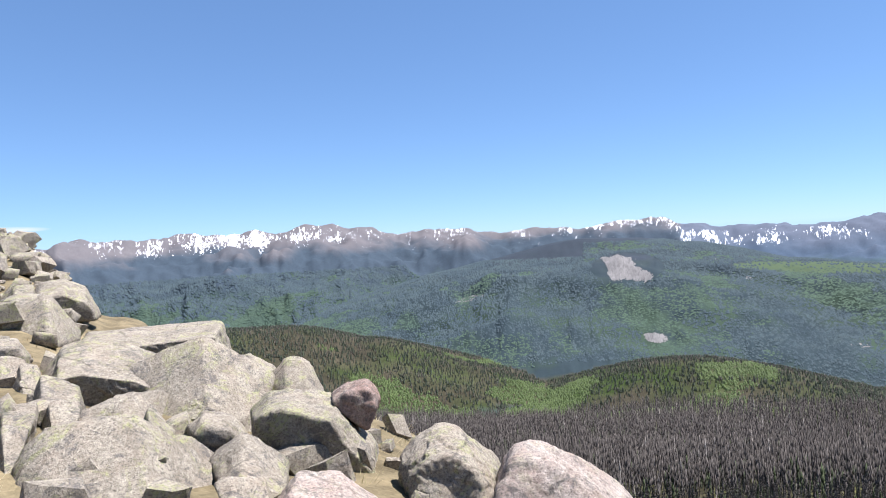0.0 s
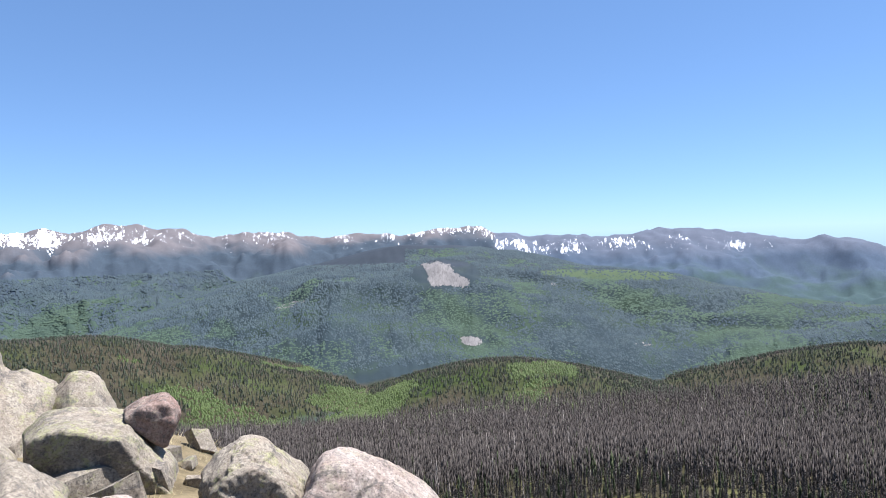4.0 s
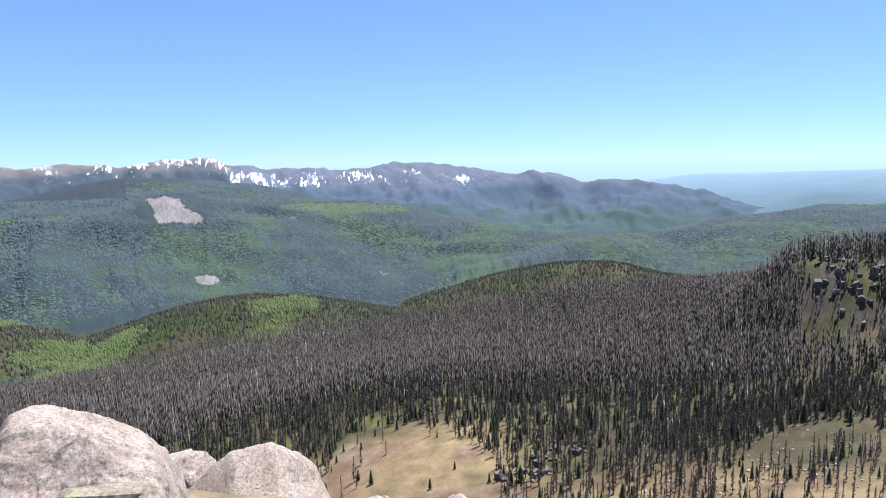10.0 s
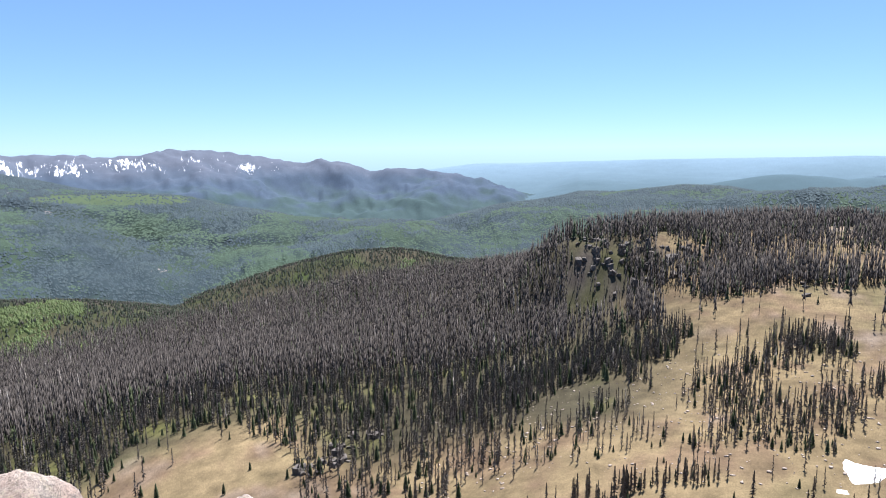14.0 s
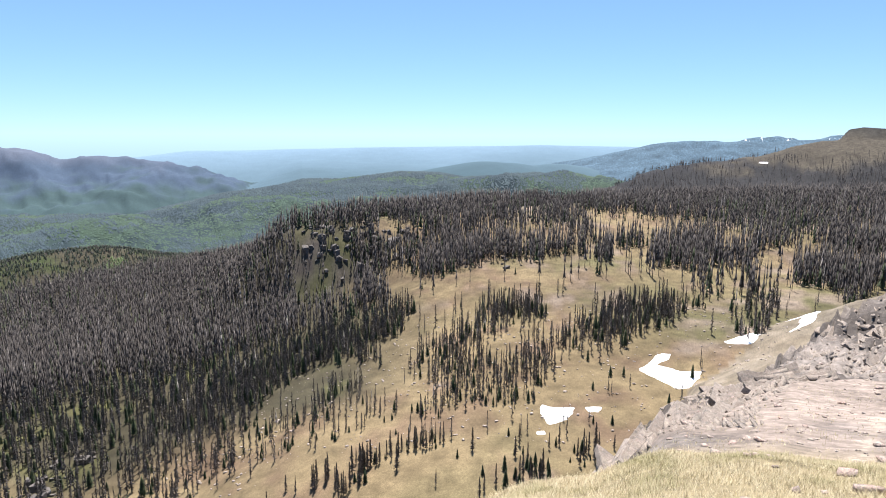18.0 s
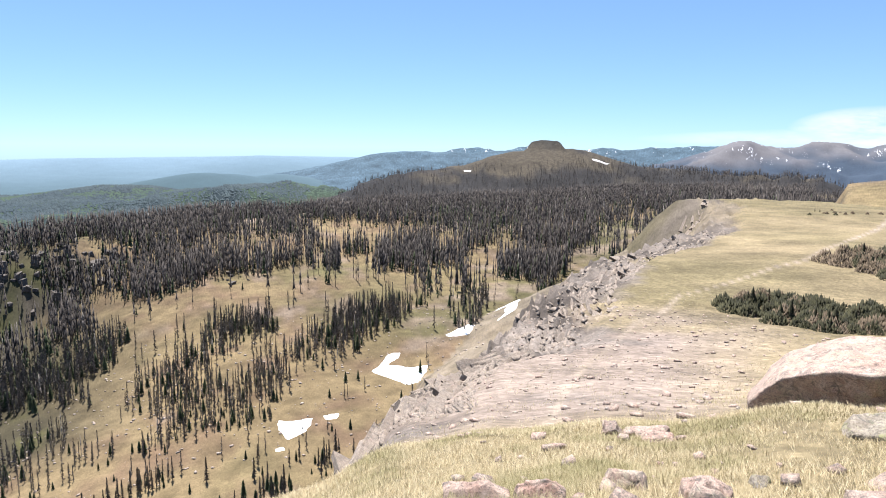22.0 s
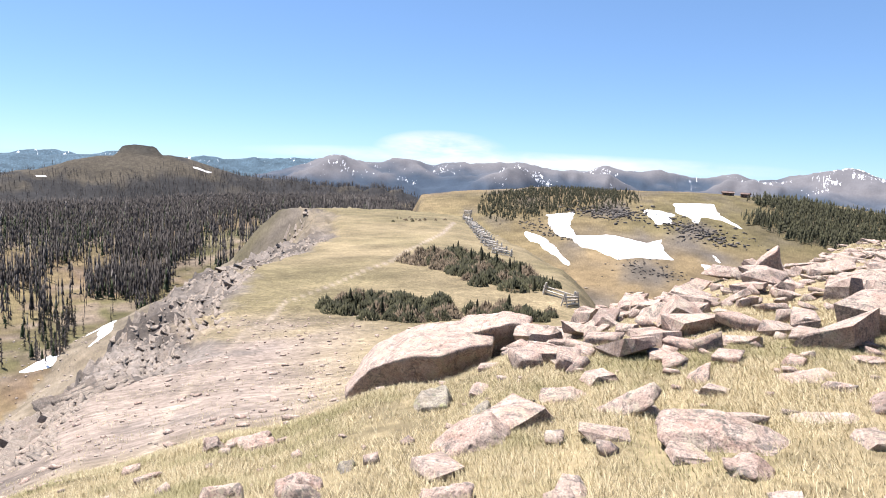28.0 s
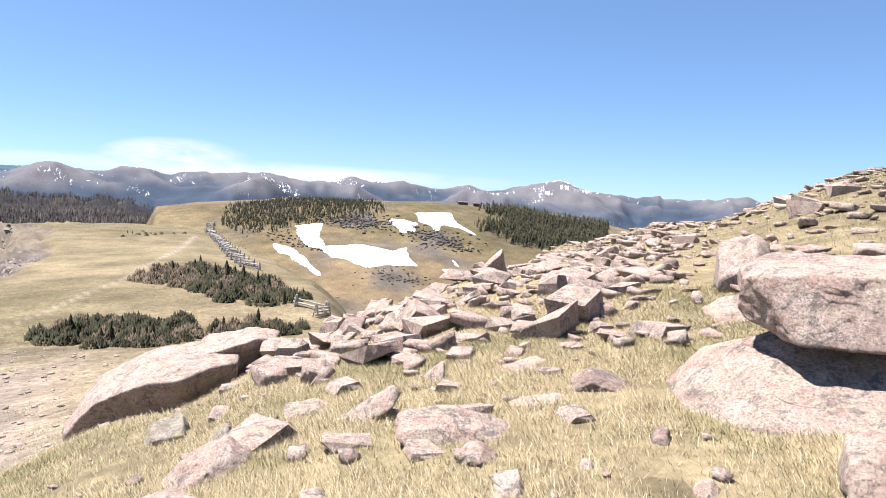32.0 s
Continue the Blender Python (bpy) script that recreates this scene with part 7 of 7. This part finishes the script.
def fence_panel(a, b, label):
    """One leg of the zigzag: five stacked rails between crossed posts."""
    mid_p = (a + b) / 2
    yaw = math.degrees(math.atan2(b.y - a.y, b.x - a.x))
    tilt = math.degrees(math.atan2(b.z - a.z, math.hypot(b.x - a.x, b.y - a.y)))
    top = new("fence_panel")
    top.matrix_world = pose(mid_p.x, mid_p.y, mid_p.z - 0.05, 0, -tilt, yaw)
    for k in range(3):
        rail = part_of("rail", RAIL, top)
        rail.matrix_basis = pose(rnd.uniform(-0.1, 0.1), 0.05 * (-1) ** k, 0.25 + 0.4 * k, 0, rnd.uniform(-1.5, 1.5), rnd.uniform(-1.5, 1.5))
    for x in (-2.1, 2.1):
        for s in (-1, 1):
            post = part_of("post", POST, top)
            post.matrix_basis = pose(x, 0.2 * s, 0.75, 0, 90, 0) @ pose(0, 0, 0, 0, 0, 12 * s)
    return tagged(top, label, "fence", "snow fence panels")


def fence(line, label):
    pts = [on(b, r) for b, r in line]
    run = []
    for p, q in zip(pts, pts[1:]):
        n = max(1, round((q - p).length / 3.3))
        run += [p + (q - p) * (k / n) for k in range(n)]
    run.append(pts[-1])
    side = []
    for k, p in enumerate(run):
        q = run[min(k + 1, len(run) - 1)] - run[max(k - 1, 0)]
        q = Vector((-q.y, q.x, 0)).normalized() * (1.7 if k % 2 else -1.7)
        x, y = p.x + q.x, p.y + q.y
        side.append(Vector((x, y, ground_at(x, y))))
    for k, (p, q) in enumerate(zip(side, side[1:])):
        if k % 5 != 3:
            fence_panel(p, q, label)


fence(((145.5, 125), (144.1, 147), (143.4, 170), (142.4, 217)), "weathered grey zigzag log fence panel along the saddle")
fence(((150.2, 80), (151.0, 76), (152.2, 72.5)), "weathered grey log fence panel near the thicket")
fence(((142.2, 225), (142.0, 262), (142.2, 295)), "weathered grey zigzag log fence panel up the far hill")

# ---- the huts on the hill ----
PLANK = plain_material("brown_stained_planks", (0.1, 0.06, 0.045), (0.17, 0.11, 0.08), 0.8, 0.8, 0.1)
ROOF = plain_material("dull_brown_roof", (0.12, 0.08, 0.07), (0.18, 0.13, 0.11), 0.6, 0.7, 0.1)
PANE = plain_material("dark_window", (0.02, 0.025, 0.03), (0.04, 0.05, 0.06), 1.0, 0.15, 0.1)


def hut(bearing, r, w, d, h, yaw, label):
    p = on(bearing, r, -0.3)
    top = new("mountain_hut")
    top.matrix_world = pose(p.x, p.y, p.z, 0, 0, yaw - bearing)
    bm = bmesh.new()
    boxed(bm, (w, d, h), pose(0, 0, h / 2))
    part("wall", bm, PLANK, top)
    bm = bmesh.new()
    for s in (-1, 1):
        boxed(bm, (w + 0.8, d / 2 + 0.6, 0.18), pose(0, s * (d / 4), h + 0.35, -18 * s))
    part("roof", bm, ROOF, top)
    for x in (-w * 0.28, w * 0.2):
        bm = bmesh.new()
        boxed(bm, (0.6, 0.08, 0.6), pose(x, -d / 2 - 0.03, h * 0.55))
        part("window", bm, PANE, top)
    bm = bmesh.new()
    boxed(bm, (0.7, 0.1, 1.5), pose(w * 0.38, -d / 2 - 0.04, 0.85))
    part("door", bm, ROOF, top)
    return tagged(top, label, "hut", "hilltop huts")


hut(163.4, 352, 5.0, 3.4, 1.7, 10, "low brown hut on the crest of the snowy hill")
hut(164.7, 345, 3.6, 3.2, 1.9, -15, "small square brown hut on the crest of the snowy hill")

# ---- grass ----
def blade_material():
    m, ns, ls, b = material("dry_grass_blades", 0.7, 0.2)
    g = ns.new("ShaderNodeNewGeometry")
    co = noise_node(ns, ls, 0.7, 4, 0.6, g.outputs["Position"])
    straw = ramp(ns, ls, g.outputs["Random Per Island"], [(0.0, (0.28, 0.22, 0.125)), (0.5, (0.43, 0.355, 0.21)), (1.0, (0.55, 0.48, 0.325))])
    green = ramp(ns, ls, g.outputs["Random Per Island"], [(0.0, (0.14, 0.13, 0.055)), (1.0, (0.33, 0.3, 0.15))])
    ls.new(mix(ns, ls, ramp(ns, ls, co, [(0.46, (0.0,)), (0.6, (0.75,))]), straw, green), b.inputs["Base Color"])
    return m


BLADE = blade_material()


def grass(name, count, b0, b1, r0, r1, blades, h0, h1, lush, label, seed, power=1.0):
    """Tufts of bent blades, each blade a leaning sliver; denser near the standing place."""
    rng = np.random.RandomState(seed)
    b = np.radians(rng.uniform(b0, b1, count))
    r = r0 + (r1 - r0) * rng.uniform(0, 1, count) ** power
    x, y = np.sin(b) * r, np.cos(b) * r
    keep = rng.uniform(0, 1, count) < lush(x, y, np.degrees(b), r)
    x, y, r = x[keep], y[keep], r[keep]
    n = len(x)
    k = n * blades
    tx, ty = np.repeat(x, blades), np.repeat(y, blades)
    spread = np.repeat(0.07 + 0.01 * r, blades) * np.repeat(rng.uniform(0.5, 1.3, n), blades)
    bx, by = tx + rng.normal(0, 1, k) * spread, ty + rng.normal(0, 1, k) * spread
    bz = ground_at(bx, by) - 0.01
    h = rng.uniform(h0, h1, k) * np.repeat(rng.uniform(0.6, 1.25, n), blades)
    w = 0.0012 + 0.0003 * np.hypot(bx, by)
    a = rng.uniform(0, 6.283, k)
    lean = rng.uniform(0.2, 1.3, k) * h
    wx, wy = 0.35 * h, 0.1 * h
    dx, dy = np.cos(a) * lean + wx, np.sin(a) * lean - wy
    sx, sy = -np.sin(a) * w, np.cos(a) * w
    p = [np.stack(v, -1) for v in ((bx - sx, by - sy, bz), (bx + sx, by + sy, bz), (bx + dx, by + dy, bz + h))]
    co = np.stack(p, 1).reshape(-1, 3)
    f = np.arange(k * 3).reshape(-1, 3)
    return tagged(new(name, mesh_of(name, co, f, BLADE)), label, "grass", kind="stuff")


def slope_grass(x, y, b, r):
    bare = np.clip((b - 96) / 6, 0, 1) * np.interp(b, [126, 138], [1, 0]) * np.interp(r, [9.5, 13], [0, 1])
    return np.clip(0.75 + fbm(x, y, 1.6, 3, 171) * 1.3, 0.05, 1) * (1 - 0.8 * bare)


grass("dry_grass", 34000, 90, 205, 2.4, 12, 24, 0.025, 0.075, slope_grass, "dry straw-coloured alpine grass tufts with green patches", 71, 0.85)
grass("dry_grass_beyond", 16000, 98, 204, 11, 34, 10, 0.03, 0.08, slope_grass, "dry straw-coloured grass farther down the hillside", 72, 0.9)
grass("rim_grass", 500, -38, 24, 5.0, 15, 16, 0.05, 0.14, lambda x, y, b, r: np.clip(fbm(x, y, 2.0, 3, 173) * 2 + 0.2, 0, 1), "straw and green grass tufts between the rim boulders", 73)
